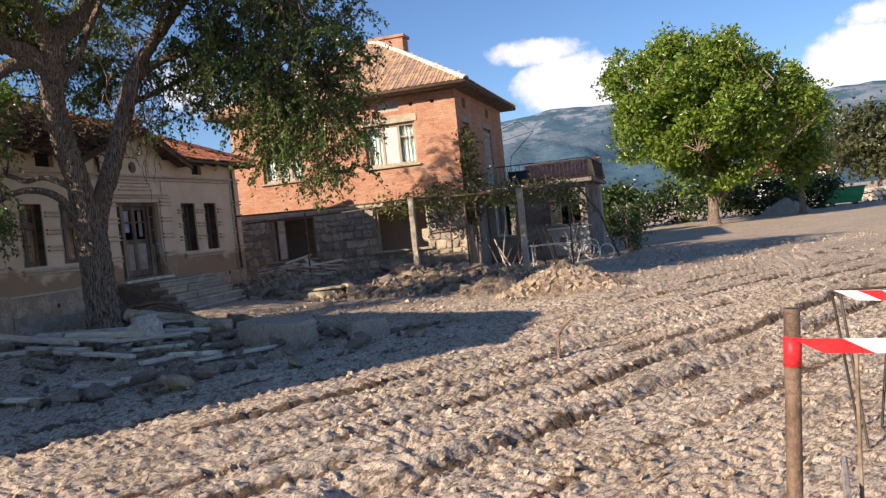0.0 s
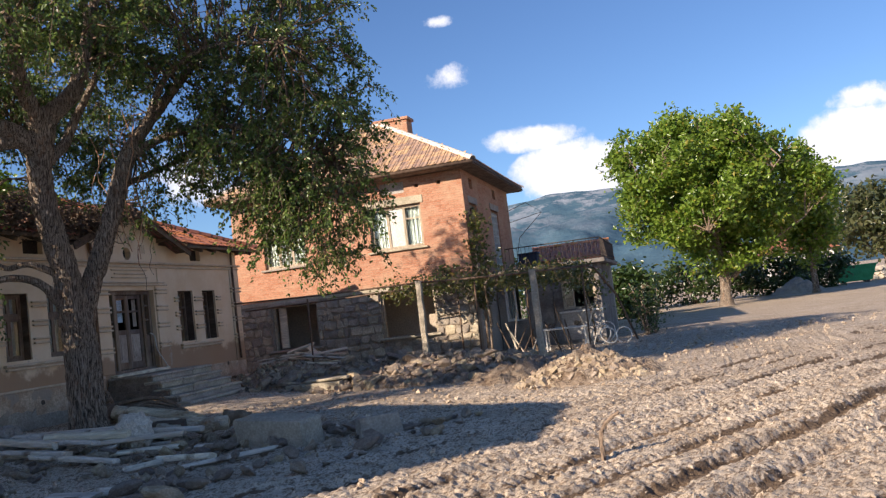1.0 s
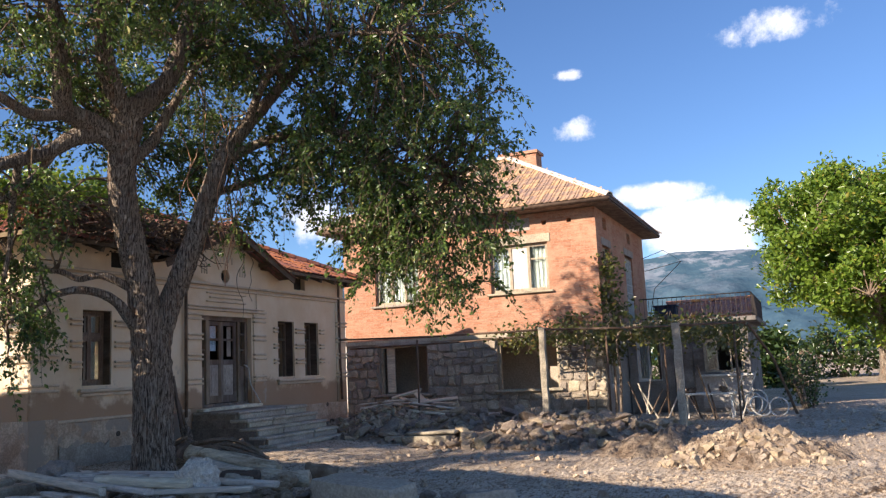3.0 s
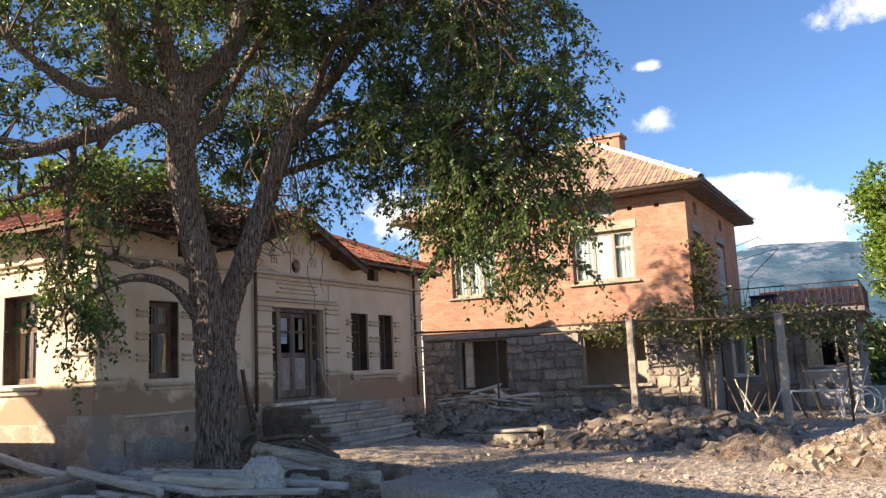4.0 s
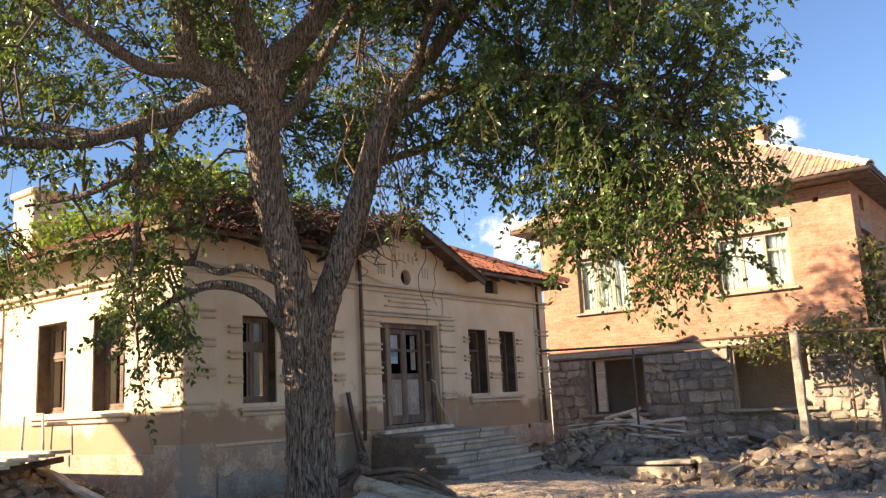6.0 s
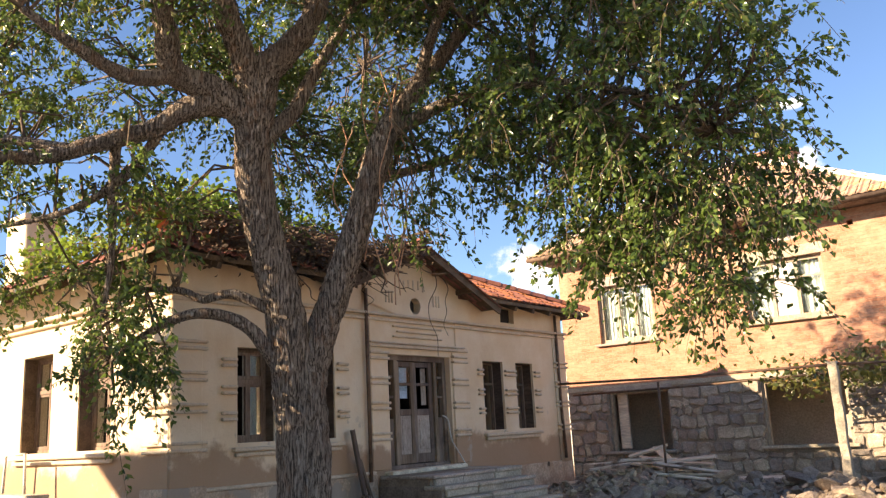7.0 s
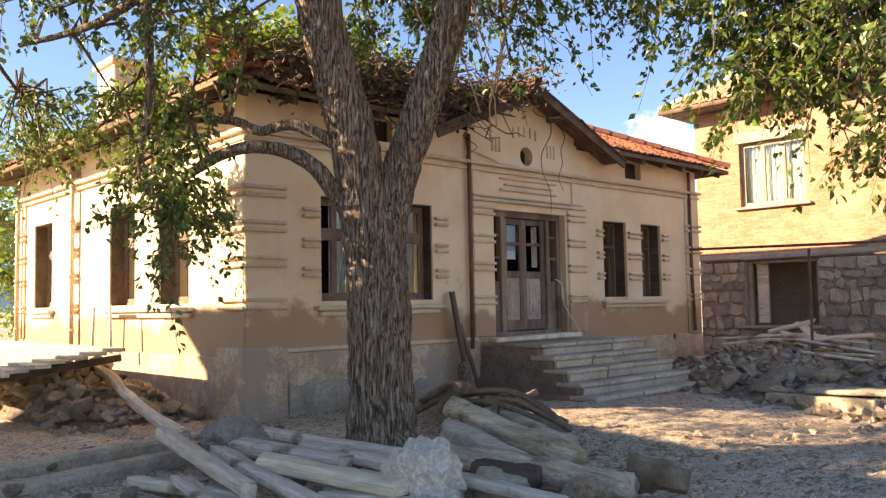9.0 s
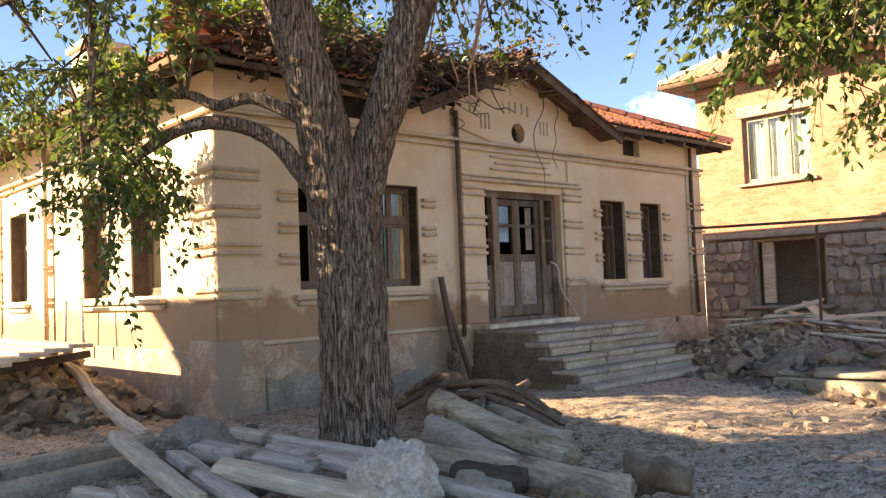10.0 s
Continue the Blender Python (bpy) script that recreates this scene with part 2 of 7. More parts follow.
def plaster():
    """Cream lime plaster with blotches, hairline cracks and tide marks of old damp."""
    k = Nodes("cream_plaster")
    col = k.mix(k.ramp(k.noise(1.1, 6, 0.62), 0.35, 0.65), (0.755, 0.585, 0.385), (0.82, 0.68, 0.50))
    col = k.mix(k.math("MULTIPLY", k.ramp(k.noise(0.7, 7, 0.66, stretch=(1, 1, 0.45)), 0.53, 0.70), 0.5), col, (0.66, 0.475, 0.31))
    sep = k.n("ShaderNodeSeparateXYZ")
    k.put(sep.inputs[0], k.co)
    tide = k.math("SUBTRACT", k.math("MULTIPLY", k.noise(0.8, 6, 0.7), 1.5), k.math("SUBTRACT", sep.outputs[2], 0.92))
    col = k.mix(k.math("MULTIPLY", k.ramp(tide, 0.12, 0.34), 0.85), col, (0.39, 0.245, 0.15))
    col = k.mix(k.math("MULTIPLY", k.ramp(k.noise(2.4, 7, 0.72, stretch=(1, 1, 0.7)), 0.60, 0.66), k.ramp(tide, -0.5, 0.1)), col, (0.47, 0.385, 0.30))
    fleck = k.noise(9, 6, 0.75)
    col = k.mix(k.math("MULTIPLY", k.ramp(fleck, 0.64, 0.72), 0.45), col, (0.50, 0.36, 0.23))
    col = k.hsv(col, k.noise(40, 4, 0.65), 0.08)
    nm = k.bump(k.noise(5, 6, 0.7), 0.5, 0.02)
    nm = k.bump(k.noise(45, 4, 0.65), 0.3, 0.005, nm)
    return k.done(col, 0.92, nm, spec=0.2)


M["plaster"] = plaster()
M["plaster_trim"] = surface("plaster_moulding", (0.58, 0.46, 0.33), (0.68, 0.56, 0.42), (0.36, 0.26, 0.175), 3.0, 40, bump=0.4, depth=0.006, stain=(0.6, 0.8), amp=0.15)
M["plinth"] = surface("stained_plinth", (0.46, 0.315, 0.21), (0.62, 0.49, 0.36), (0.42, 0.34, 0.265), 2.6, 26, bump=0.7, depth=0.015, stain=(0.52, 0.56))
M["inside"] = surface("inner_plaster", (0.46, 0.375, 0.29), (0.53, 0.44, 0.35), None, 2.0, 20)
M["pipe"] = surface("rusty_pipe", (0.13, 0.08, 0.052), (0.21, 0.14, 0.095), None, 6, 60, 0.7, metal=0.2)
M["pale_pipe"] = surface("painted_downpipe", (0.55, 0.44, 0.30), (0.62, 0.52, 0.37), None, 6, 60, 0.6)
M["old_wood"] = surface("weathered_wood", (0.15, 0.105, 0.078), (0.27, 0.21, 0.165), (0.085, 0.06, 0.045), 3.5, 30, bump=0.6, stretch=(1, 1, 0.14), vary=0.15)
M["timber"] = surface("grey_timber", (0.54, 0.46, 0.37), (0.75, 0.67, 0.56), (0.22, 0.155, 0.10), 6.0, 60, bump=0.8, depth=0.01, amp=0.22, stretch=(0.1, 1, 1), vary=0.22)
M["pale_wood"] = surface("pale_timber", (0.53, 0.45, 0.35), (0.66, 0.58, 0.46), None, 4.0, 40, bump=0.5, stretch=(0.12, 1, 1), vary=0.15)
M["dark_wood"] = surface("dark_beam", (0.10, 0.07, 0.05), (0.16, 0.115, 0.085), None, 4.0, 40, bump=0.6, stretch=(0.2, 1, 1), vary=0.2)
M["tile_red"] = surface("red_roof_tile", (0.33, 0.115, 0.07), (0.42, 0.18, 0.115), (0.20, 0.115, 0.085), 2.2, 30, vary=0.28, bump=0.4, stain=(0.55, 0.75))
M["tile_new"] = surface("bright_roof_tile", (0.52, 0.19, 0.10), (0.60, 0.26, 0.15), (0.40, 0.16, 0.09), 2.2, 30, vary=0.2, bump=0.4)
M["tile_old"] = surface("weathered_roof_tile", (0.46, 0.29, 0.19), (0.54, 0.37, 0.26), (0.30, 0.20, 0.14), 2.2, 30, vary=0.25, bump=0.4)
M["ridge"] = surface("mortared_ridge", (0.66, 0.56, 0.46), (0.74, 0.66, 0.56), (0.48, 0.32, 0.22), 5, 40)
M["stone"] = surface("wall_stone", (0.30, 0.245, 0.19), (0.43, 0.365, 0.29), (0.21, 0.16, 0.12), 3.0, 26, bump=0.7, depth=0.015, vary=0.3)
M["mortar"] = surface("lime_mortar", (0.27, 0.22, 0.17), (0.34, 0.28, 0.22), None, 3.0, 30)
M["rubble"] = surface("rubble_stone", (0.27, 0.205, 0.15), (0.41, 0.33, 0.255), (0.23, 0.14, 0.09), 4.0, 22, bump=0.8, depth=0.02, vary=0.3)
M["concrete"] = surface("old_concrete", (0.33, 0.28, 0.225), (0.42, 0.36, 0.29), (0.24, 0.195, 0.15), 2.5, 30, bump=0.6, depth=0.012, vary=0.12)
M["step"] = surface("worn_step", (0.40, 0.345, 0.285), (0.50, 0.44, 0.37), (0.24, 0.19, 0.145), 2.5, 30, bump=0.5, depth=0.01, vary=0.1)
M["white_stone"] = surface("pale_lime_stone", (0.52, 0.46, 0.38), (0.72, 0.66, 0.57), (0.33, 0.28, 0.22), 5.0, 26, bump=0.6, depth=0.015)
M["frame"] = surface("window_frame_paint", (0.38, 0.31, 0.22), (0.46, 0.38, 0.28), (0.24, 0.18, 0.12), 5, 40, 0.7, stretch=(1, 1, 0.3))
M["frame_dark"] = surface("bare_window_frame", (0.19, 0.13, 0.095), (0.26, 0.19, 0.14), None, 5, 40, 0.8, stretch=(1, 1, 0.2))
M["curtain"] = surface("pale_curtain", (0.62, 0.58, 0.50), (0.70, 0.66, 0.58), None, 6, 30, stretch=(4, 4, 0.3))
# near-black, so the shade of the unlit rooms sits in the colour
M["inside_dark"] = surface("room_shade", (0.03, 0.024, 0.02), (0.045, 0.036, 0.03), None, 2.0, 20)
M["curtain_grey"] = surface("grey_green_curtain", (0.24, 0.26, 0.23), (0.34, 0.36, 0.32), None, 6, 30, stretch=(4, 4, 0.3))
M["white"] = surface("white_paint", (0.60, 0.58, 0.53), (0.68, 0.66, 0.61), (0.5, 0.46, 0.4), 2, 30)
M["grey"] = surface("grey_render", (0.36, 0.33, 0.30), (0.44, 0.41, 0.37), (0.28, 0.24, 0.21), 1.6, 24)
M["iron"] = surface("dark_iron", (0.06, 0.05, 0.045), (0.11, 0.085, 0.07), None, 8, 50, 0.6, metal=0.3)
M["red_tape"] = surface("red_tape", (0.72, 0.03, 0.035), (0.78, 0.05, 0.05), None, 6, 50, 0.45, bump=0.1)
M["white_tape"] = surface("white_tape", (0.80, 0.79, 0.77), (0.84, 0.83, 0.81), None, 6, 50, 0.45, bump=0.1)
M["brown_earth"] = surface("loose_brown_earth", (0.30, 0.215, 0.15), (0.43, 0.335, 0.25), (0.19, 0.125, 0.08), 3.0, 24, bump=1.0, depth=0.03, stain=(0.5, 0.62))
# darker than the treads: the recess shade below them is in the colour
M["step_core"] = surface("shaded_step_core", (0.23, 0.18, 0.14), (0.31, 0.255, 0.205), (0.16, 0.12, 0.09), 4.0, 30, bump=0.8, depth=0.015, vary=0.15)
M["door_panel"] = surface("flaking_door_panel", (0.36, 0.30, 0.25), (0.46, 0.40, 0.335), (0.17, 0.125, 0.095), 4.5, 40, bump=0.6, stretch=(1, 1, 0.3), stain=(0.56, 0.66))
M["pale_blue"] = surface("pale_blue_board", (0.42, 0.58, 0.70), (0.52, 0.66, 0.76), None, 5, 40, stretch=(3, 3, 0.4))
# grey render darkened: the vine's shade on the annex is put into the colour
M["dim_render"] = surface("shaded_render", (0.17, 0.15, 0.135), (0.27, 0.245, 0.22), (0.11, 0.09, 0.075), 1.8, 24, stain=(0.5, 0.65))
M["dead_twig"] = surface("dead_creeper_stem", (0.085, 0.058, 0.042), (0.16, 0.115, 0.085), None, 9, 50, vary=0.25)
M["old_tile"] = surface("mossy_broken_tile", (0.16, 0.085, 0.06), (0.25, 0.135, 0.095), (0.09, 0.07, 0.055), 3.0, 30, vary=0.3)
M["navy"] = surface("navy_plastic", (0.02, 0.025, 0.05), (0.03, 0.04, 0.075), None, 4, 30, 0.5)
M["green"] = surface("green_paint", (0.03, 0.24, 0.09), (0.04, 0.30, 0.12), None, 3, 30, 0.6)
M["twig"] = surface("dry_twig", (0.20, 0.14, 0.10), (0.30, 0.22, 0.16), None, 9, 50)
M["pale_vine"] = surface("dry_creeper", (0.42, 0.22, 0.13), (0.52, 0.32, 0.20), None, 9, 50)
M["log"] = surface("stripped_log", (0.37, 0.285, 0.205), (0.66, 0.565, 0.44), (0.20, 0.125, 0.08), 7.0, 60, bump=1.0, depth=0.014, amp=0.28, stretch=(0.12, 1, 1), vary=0.18)


def glass():
    k = Nodes("window_glass")
    k.bsdf.inputs["Base Color"].default_value = (0.85, 0.92, 0.95, 1)
    k.bsdf.inputs["Roughness"].default_value = 0.06
    k.bsdf.inputs["Transmission Weight"].default_value = 1.0
    k.bsdf.inputs["IOR"].default_value = 1.45
    return k.mat


M["glass"] = glass()

# ---- mesh tools ----
class Mesh:
    """Gathers vertices and faces of one mesh."""

    def __init__(self):
        self.v, self.f = [], []

    def add(self, verts, faces):
        o = len(self.v)
        self.v += [tuple(p) for p in verts]
        self.f += [tuple(i + o for i in q) for q in faces]

    def box(self, x0, y0, z0, x1, y1, z1, m=None):
        p = [Vector((x, y, z)) for z in (z0, z1) for y in (y0, y1) for x in (x0, x1)]
        if m:
            p = [m @ q for q in p]
        self.add(p, [(0, 2, 3, 1), (4, 5, 7, 6), (0, 1, 5, 4), (2, 6, 7, 3), (0, 4, 6, 2), (1, 3, 7, 5)])

    def beam(self, a, b, w, h, turn=0.0):
        """A rectangular bar from a to b."""
        a, b = Vector(a), Vector(b)
        d = b - a
        q = d.to_track_quat("X", "Z").to_matrix().to_4x4()
        m = Matrix.Translation(a) @ q @ Matrix.Rotation(radians(turn), 4, "X")
        self.box(0, -w / 2, -h / 2, d.length, w / 2, h / 2, m)

    def tube(self, path, radii, sides=8, cap=True, lumps=0.0, bark=0.0):
        """A round bar of changing thickness along a path."""
        path = [Vector(p) for p in path]
        if isinstance(radii, (int, float)):
            radii = [radii] * len(path)
        rings, side = [], None
        for i, p in enumerate(path):
            d = (path[min(i + 1, len(path) - 1)] - path[max(i - 1, 0)]).normalized()
            if side is None:
                side = d.orthogonal().normalized()
            side = (side - d * side.dot(d)).normalized()
            up = d.cross(side)
            ring = []
            for k in range(sides):
                t = 2 * math.pi * k / sides
                w = side * math.cos(t) + up * math.sin(t)
                r = radii[i]
                if lumps:
                    r *= 1 + lumps * noise.noise(Vector((math.cos(t) * 1.4, math.sin(t) * 1.4, i * 0.35)) + path[0] * 3)
                if bark:
                    q = Vector((w.x * 0.3, w.y * 0.3, 0)) + p
                    r += bark * (abs(noise.noise(Vector((q.x * 22, q.y * 22, q.z * 4.5)))) * 1.6 + noise.noise(Vector((q.x * 45, q.y * 45, q.z * 9))) * 0.7)
                ring.append(p + w * r)
            rings.append(ring)
        faces = []
        for i in range(len(path) - 1):
            for k in range(sides):
                a, b = i * sides + k, i * sides + (k + 1) % sides
                faces.append((a, b, b + sides, a + sides))
        if cap:
            faces.append(tuple(range(sides))[::-1])
            faces.append(tuple(range((len(path) - 1) * sides, len(path) * sides)))
        self.add([p for r in rings for p in r], faces)

    def data(self, name, mat, smooth=False, bevel=0.0):
        me = bpy.data.meshes.new(name)
        me.from_pydata(self.v, [], self.f)
        if bevel:
            bm = bmesh.new()
            bm.from_mesh(me)
            sharp = [e for e in bm.edges if len(e.link_faces) == 2 and e.calc_face_angle(0) > 0.6]
            bmesh.ops.bevel(bm, geom=sharp, offset=bevel, segments=1, affect="EDGES", clamp_overlap=True)
            bm.to_mesh(me)
            bm.free()
        if smooth:
            me.polygons.foreach_set("use_smooth", [True] * len(me.polygons))
        me.materials.append(mat)
        me.update()
        return me


def smooth_path(pts, n=6):
    """Points of a soft curve through the given ones, with their radii."""
    out = []
    p = [Vector(q[:3]) for q in pts]
    r = [q[3] for q in pts]
    for i in range(len(p) - 1):
        a, b, c, d = p[max(i - 1, 0)], p[i], p[i + 1], p[min(i + 2, len(p) - 1)]
        for k in range(n):
            t = k / n
            q = 0.5 * (2 * b + (c - a) * t + (2 * a - 5 * b + 4 * c - d) * t * t + (3 * b - a - 3 * c + d) * t ** 3)
            out.append((q, r[i] + (r[i + 1] - r[i]) * t))
    out.append((p[-1], r[-1]))
    return [o[0] for o in out], [o[1] for o in out]


def part(name, mesh, mat, parent=None, label="", smooth=False, bevel=0.0):
    """Links a mesh as one object under its thing."""
    ob = new(name, mesh.data(name, mat, smooth, bevel) if isinstance(mesh, Mesh) else mesh)
    if parent:
        ob.parent = parent
    if label:
        ob["label"] = label
    return ob


def thing(name, label, category, group="", kind=""):
    return tagged(new(name), label, category, group, kind)


def solid(name, mesh, mat, label, category, group="", kind="", smooth=False, bevel=0.0):
    return tagged(part(name, mesh, mat, None, "", smooth, bevel), label, category, group, kind)


def facing(origin, right, inward):
    """Local axes of a wall: x to the right seen from outside, y into the wall, z up."""
    r, n = Vector(right), Vector(inward)
    m = Matrix(((r.x, n.x, 0, origin[0]), (r.y, n.y, 0, origin[1]), (r.z, n.z, 1, origin[2]), (0, 0, 0, 1)))
    return m


def wall_mesh(m, width, height, thick, openings):
    """A wall with openings (x0, z0, x1, z1) right through it, in the wall's own axes."""
    xs = sorted({0, width, *[o[0] for o in openings], *[o[2] for o in openings]})
    zs = sorted({0, height, *[o[1] for o in openings], *[o[3] for o in openings]})
    w = Mesh()

    def full(i, k):
        if not (0 <= i < len(xs) - 1 and 0 <= k < len(zs) - 1):
            return False
        cx, cz = (xs[i] + xs[i + 1]) / 2, (zs[k] + zs[k + 1]) / 2
        return not any(o[0] < cx < o[2] and o[1] < cz < o[3] for o in openings)

    def quad(*p):
        w.add([m @ Vector(q) for q in p], [(0, 1, 2, 3)])

    for i in range(len(xs) - 1):
        for k in range(len(zs) - 1):
            if not full(i, k):
                continue
            a, b, c, d, t = xs[i], xs[i + 1], zs[k], zs[k + 1], thick
            quad((a, 0, c), (b, 0, c), (b, 0, d), (a, 0, d))
            quad((b, t, c), (a, t, c), (a, t, d), (b, t, d))
            if not full(i - 1, k):
                quad((a, t, c), (a, 0, c), (a, 0, d), (a, t, d))
            if not full(i + 1, k):
                quad((b, 0, c), (b, t, c), (b, t, d), (b, 0, d))
            if not full(i, k - 1):
                quad((a, t, c), (b, t, c), (b, 0, c), (a, 0, c))
            if not full(i, k + 1):
                quad((a, 0, d), (b, 0, d), (b, t, d), (a, t, d))
    return w


def local_box(m, *b):
    w = Mesh()
    w.box(*b, m)
    return w


def window(parent, m, x0, z0, x1, z1, depth, sashes=2, transom=0.0, frame="frame_dark", glazed=(), missing=(), curtains=(), cloth="curtain"):
    """A casement window: frame, sashes with panes; depth: how far it sits inside the wall's face."""
    w = part("window", local_box(m, x0, depth + 0.02, z0, x0 + 0.05, depth + 0.09, z1), M[frame], parent)
    f = Mesh()
    f.box(x1 - 0.05, depth + 0.02, z0, x1, depth + 0.09, z1, m)
    f.box(x0 + 0.05, depth + 0.02, z1 - 0.05, x1 - 0.05, depth + 0.09, z1, m)
    f.box(x0 + 0.05, depth + 0.02, z0, x1 - 0.05, depth + 0.09, z0 + 0.05, m)
    part("window_frame", f, M[frame], w, bevel=0.006)
    if frame == "frame_dark":
        g = Mesh()
        g.box(x0, 0.03, z0, x0 + 0.016, depth + 0.02, z1, m)
        g.box(x1 - 0.016, 0.03, z0, x1, depth + 0.02, z1, m)
        g.box(x0 + 0.016, 0.03, z1 - 0.016, x1 - 0.016, depth + 0.02, z1, m)
        part("reveal_lining", g, M["dark_wood"], w)
    zt = z1 - 0.05 - transom if transom else z1 - 0.05
    if transom:
        part("transom", local_box(m, x0 + 0.05, depth + 0.015, zt - 0.03, x1 - 0.05, depth + 0.085, zt + 0.03), M[frame], w)
    step = (x1 - x0 - 0.1) / sashes
    for i in range(sashes):
        if i in missing:
            continue
        a, b = x0 + 0.05 + i * step, x0 + 0.05 + (i + 1) * step
        for lo, hi in (((z0 + 0.05, zt - 0.03 if transom else zt),) + (((zt + 0.03, z1 - 0.05),) if transom else ())):
            s = Mesh()
            s.box(a, depth + 0.03, lo, a + 0.045, depth + 0.07, hi, m)
            s.box(b - 0.045, depth + 0.03, lo, b, depth + 0.07, hi, m)
            s.box(a + 0.045, depth + 0.03, hi - 0.045, b - 0.045, depth + 0.07, hi, m)
            s.box(a + 0.045, depth + 0.03, lo, b - 0.045, depth + 0.07, lo + 0.055, m)
            part("sash", s, M[frame], w, bevel=0.005)
            if i in glazed:
                p = part("pane", local_box(m, a + 0.045, depth + 0.046, lo + 0.055, b - 0.045, depth + 0.052, hi - 0.045), M["glass"], w)
                p.visible_shadow = False
        if i in curtains:
            c = Mesh()
            n = 14
            ws = [(a + 0.01 + (b - a - 0.02) * j / n, depth + 0.17 + 0.018 * math.sin(j * 1.9)) for j in range(n + 1)]
            c.add([m @ Vector((x, y, z)) for z in (z0 + 0.06, z1 - 0.06) for x, y in ws] + [m @ Vector((x, y + 0.004, z)) for z in (z0 + 0.06, z1 - 0.06) for x, y in ws],
                  [(j, j + 1, j + n + 2, j + n + 1) for j in range(n)] + [(j + 2 * n + 3, j + 2 * n + 2, j + 3 * n + 3, j + 3 * n + 4) for j in range(n)])
            part("curtain", c, M[cloth], w, "drawn curtain behind the glass")
    return w


def hull_rock(name, seed, mat, flat=0.75, points=16, bevel=0.06):
    """An angular stone about 1 across."""
    rng = random.Random(seed)
    bm = bmesh.new()
    for _ in range(points):
        d = Vector((rng.gauss(0, 1), rng.gauss(0, 1), rng.gauss(0, 1))).normalized() * rng.uniform(0.42, 0.56)
        bm.verts.new((d.x * rng.uniform(0.85, 1.1), d.y * rng.uniform(0.75, 1), d.z * flat))
    res = bmesh.ops.convex_hull(bm, input=bm.verts)
    bmesh.ops.delete(bm, geom=list({g for g in res["geom_interior"] + res["geom_unused"] if isinstance(g, bmesh.types.BMVert)}), context="VERTS")
    bmesh.ops.dissolve_limit(bm, angle_limit=0.3, verts=bm.verts, edges=bm.edges)
    if bevel:
        bmesh.ops.bevel(bm, geom=list(bm.edges), offset=bevel, segments=1, affect="EDGES", clamp_overlap=True)
    me = bpy.data.meshes.new(name)
    bm.to_mesh(me)
    bm.free()
    me.materials.append(mat)
    return me


def lattice(ix, iy, seed):
    h = (ix.astype(np.int64) * 374761393 + iy.astype(np.int64) * 668265263 + seed * 974634777) & 0x7FFFFFFF
    h = ((h ^ (h >> 13)) * 1274126177) & 0x7FFFFFFF
    return ((h ^ (h >> 16)) & 0xFFFF) / 65535.0


def field(x, y, scale, seed=0, octaves=3, fall=0.5):
    """Smooth value noise about 0, from -1 to 1."""
    x, y = np.asarray(x, float) * scale, np.asarray(y, float) * scale
    out, amp, top = np.zeros(np.broadcast(x, y).shape), 1.0, 0.0
    for o in range(octaves):
        ix, iy = np.floor(x).astype(np.int64), np.floor(y).astype(np.int64)
        fx, fy = x - ix, y - iy
        fx, fy = fx * fx * (3 - 2 * fx), fy * fy * (3 - 2 * fy)
        a, b = lattice(ix, iy, seed + o), lattice(ix + 1, iy, seed + o)
        c, d = lattice(ix, iy + 1, seed + o), lattice(ix + 1, iy + 1, seed + o)
        out = out + amp * ((a + (b - a) * fx) * (1 - fy) + (c + (d - c) * fx) * fy - 0.5) * 2
        top += amp
        amp *= fall
        x, y = x * 2.03 + 7.1, y * 2.03 + 3.7
    return out / top


def leaves_mesh(name, centres, length, width, mat, rng, droop=0.3, ways=None):
    """Many small folded leaves, each an island of two faces."""
    n = len(centres)
    c = np.asarray(centres)
    d = rng.normal(size=(n, 3))
    d[:, 2] = d[:, 2] * 0.7 - droop
    if ways is not None:
        d = ways + d * 0.25
    d /= np.linalg.norm(d, axis=1)[:, None]
    s = np.cross(d, rng.normal(size=(n, 3)))
    s /= np.linalg.norm(s, axis=1)[:, None] + 1e-9
    up = np.cross(s, d)
    ln = (length * rng.uniform(0.65, 1.25, n))[:, None]
    wd = (width * rng.uniform(0.7, 1.2, n))[:, None]
    v = np.empty((n, 4, 3))
    v[:, 0] = c - d * ln * 0.5
    v[:, 1] = c + s * wd * 0.5 + up * wd * 0.22
    v[:, 2] = c + d * ln * 0.5 - up * ln * 0.1
    v[:, 3] = c - s * wd * 0.5 + up * wd * 0.22
    me = bpy.data.meshes.new(name)
    me.vertices.add(n * 4)
    me.vertices.foreach_set("co", v.reshape(-1).astype(np.float32))
    base = np.arange(n)[:, None] * 4
    tri = np.concatenate([base + np.array([0, 1, 2]), base + np.array([0, 2, 3])], axis=1).reshape(-1)
    me.loops.add(n * 6)
    me.loops.foreach_set("vertex_index", tri.astype(np.int32))
    me.polygons.add(n * 2)
    me.polygons.foreach_set("loop_start", np.arange(0, n * 6, 3, dtype=np.int32))
    me.update(calc_edges=True)
    me.validate()
    me.materials.append(mat)
    return me

# ---- ground ----
def ramp01(v, a, b):
    t = np.clip((np.asarray(v, float) - a) / (b - a), 0, 1)
    return t * t * (3 - 2 * t)


RUTS = [(-9.0, 0.13, 0.10), (-8.3, 0.13, 0.09), (-7.35, 0.17, 0.16), (-6.5, 0.15, 0.11), (-5.75, 0.13, 0.10), (-5.1, 0.17, 0.17), (-4.4, 0.16, 0.19), (-3.5, 0.12, 0.06), (-2.7, 0.15, 0.06)]


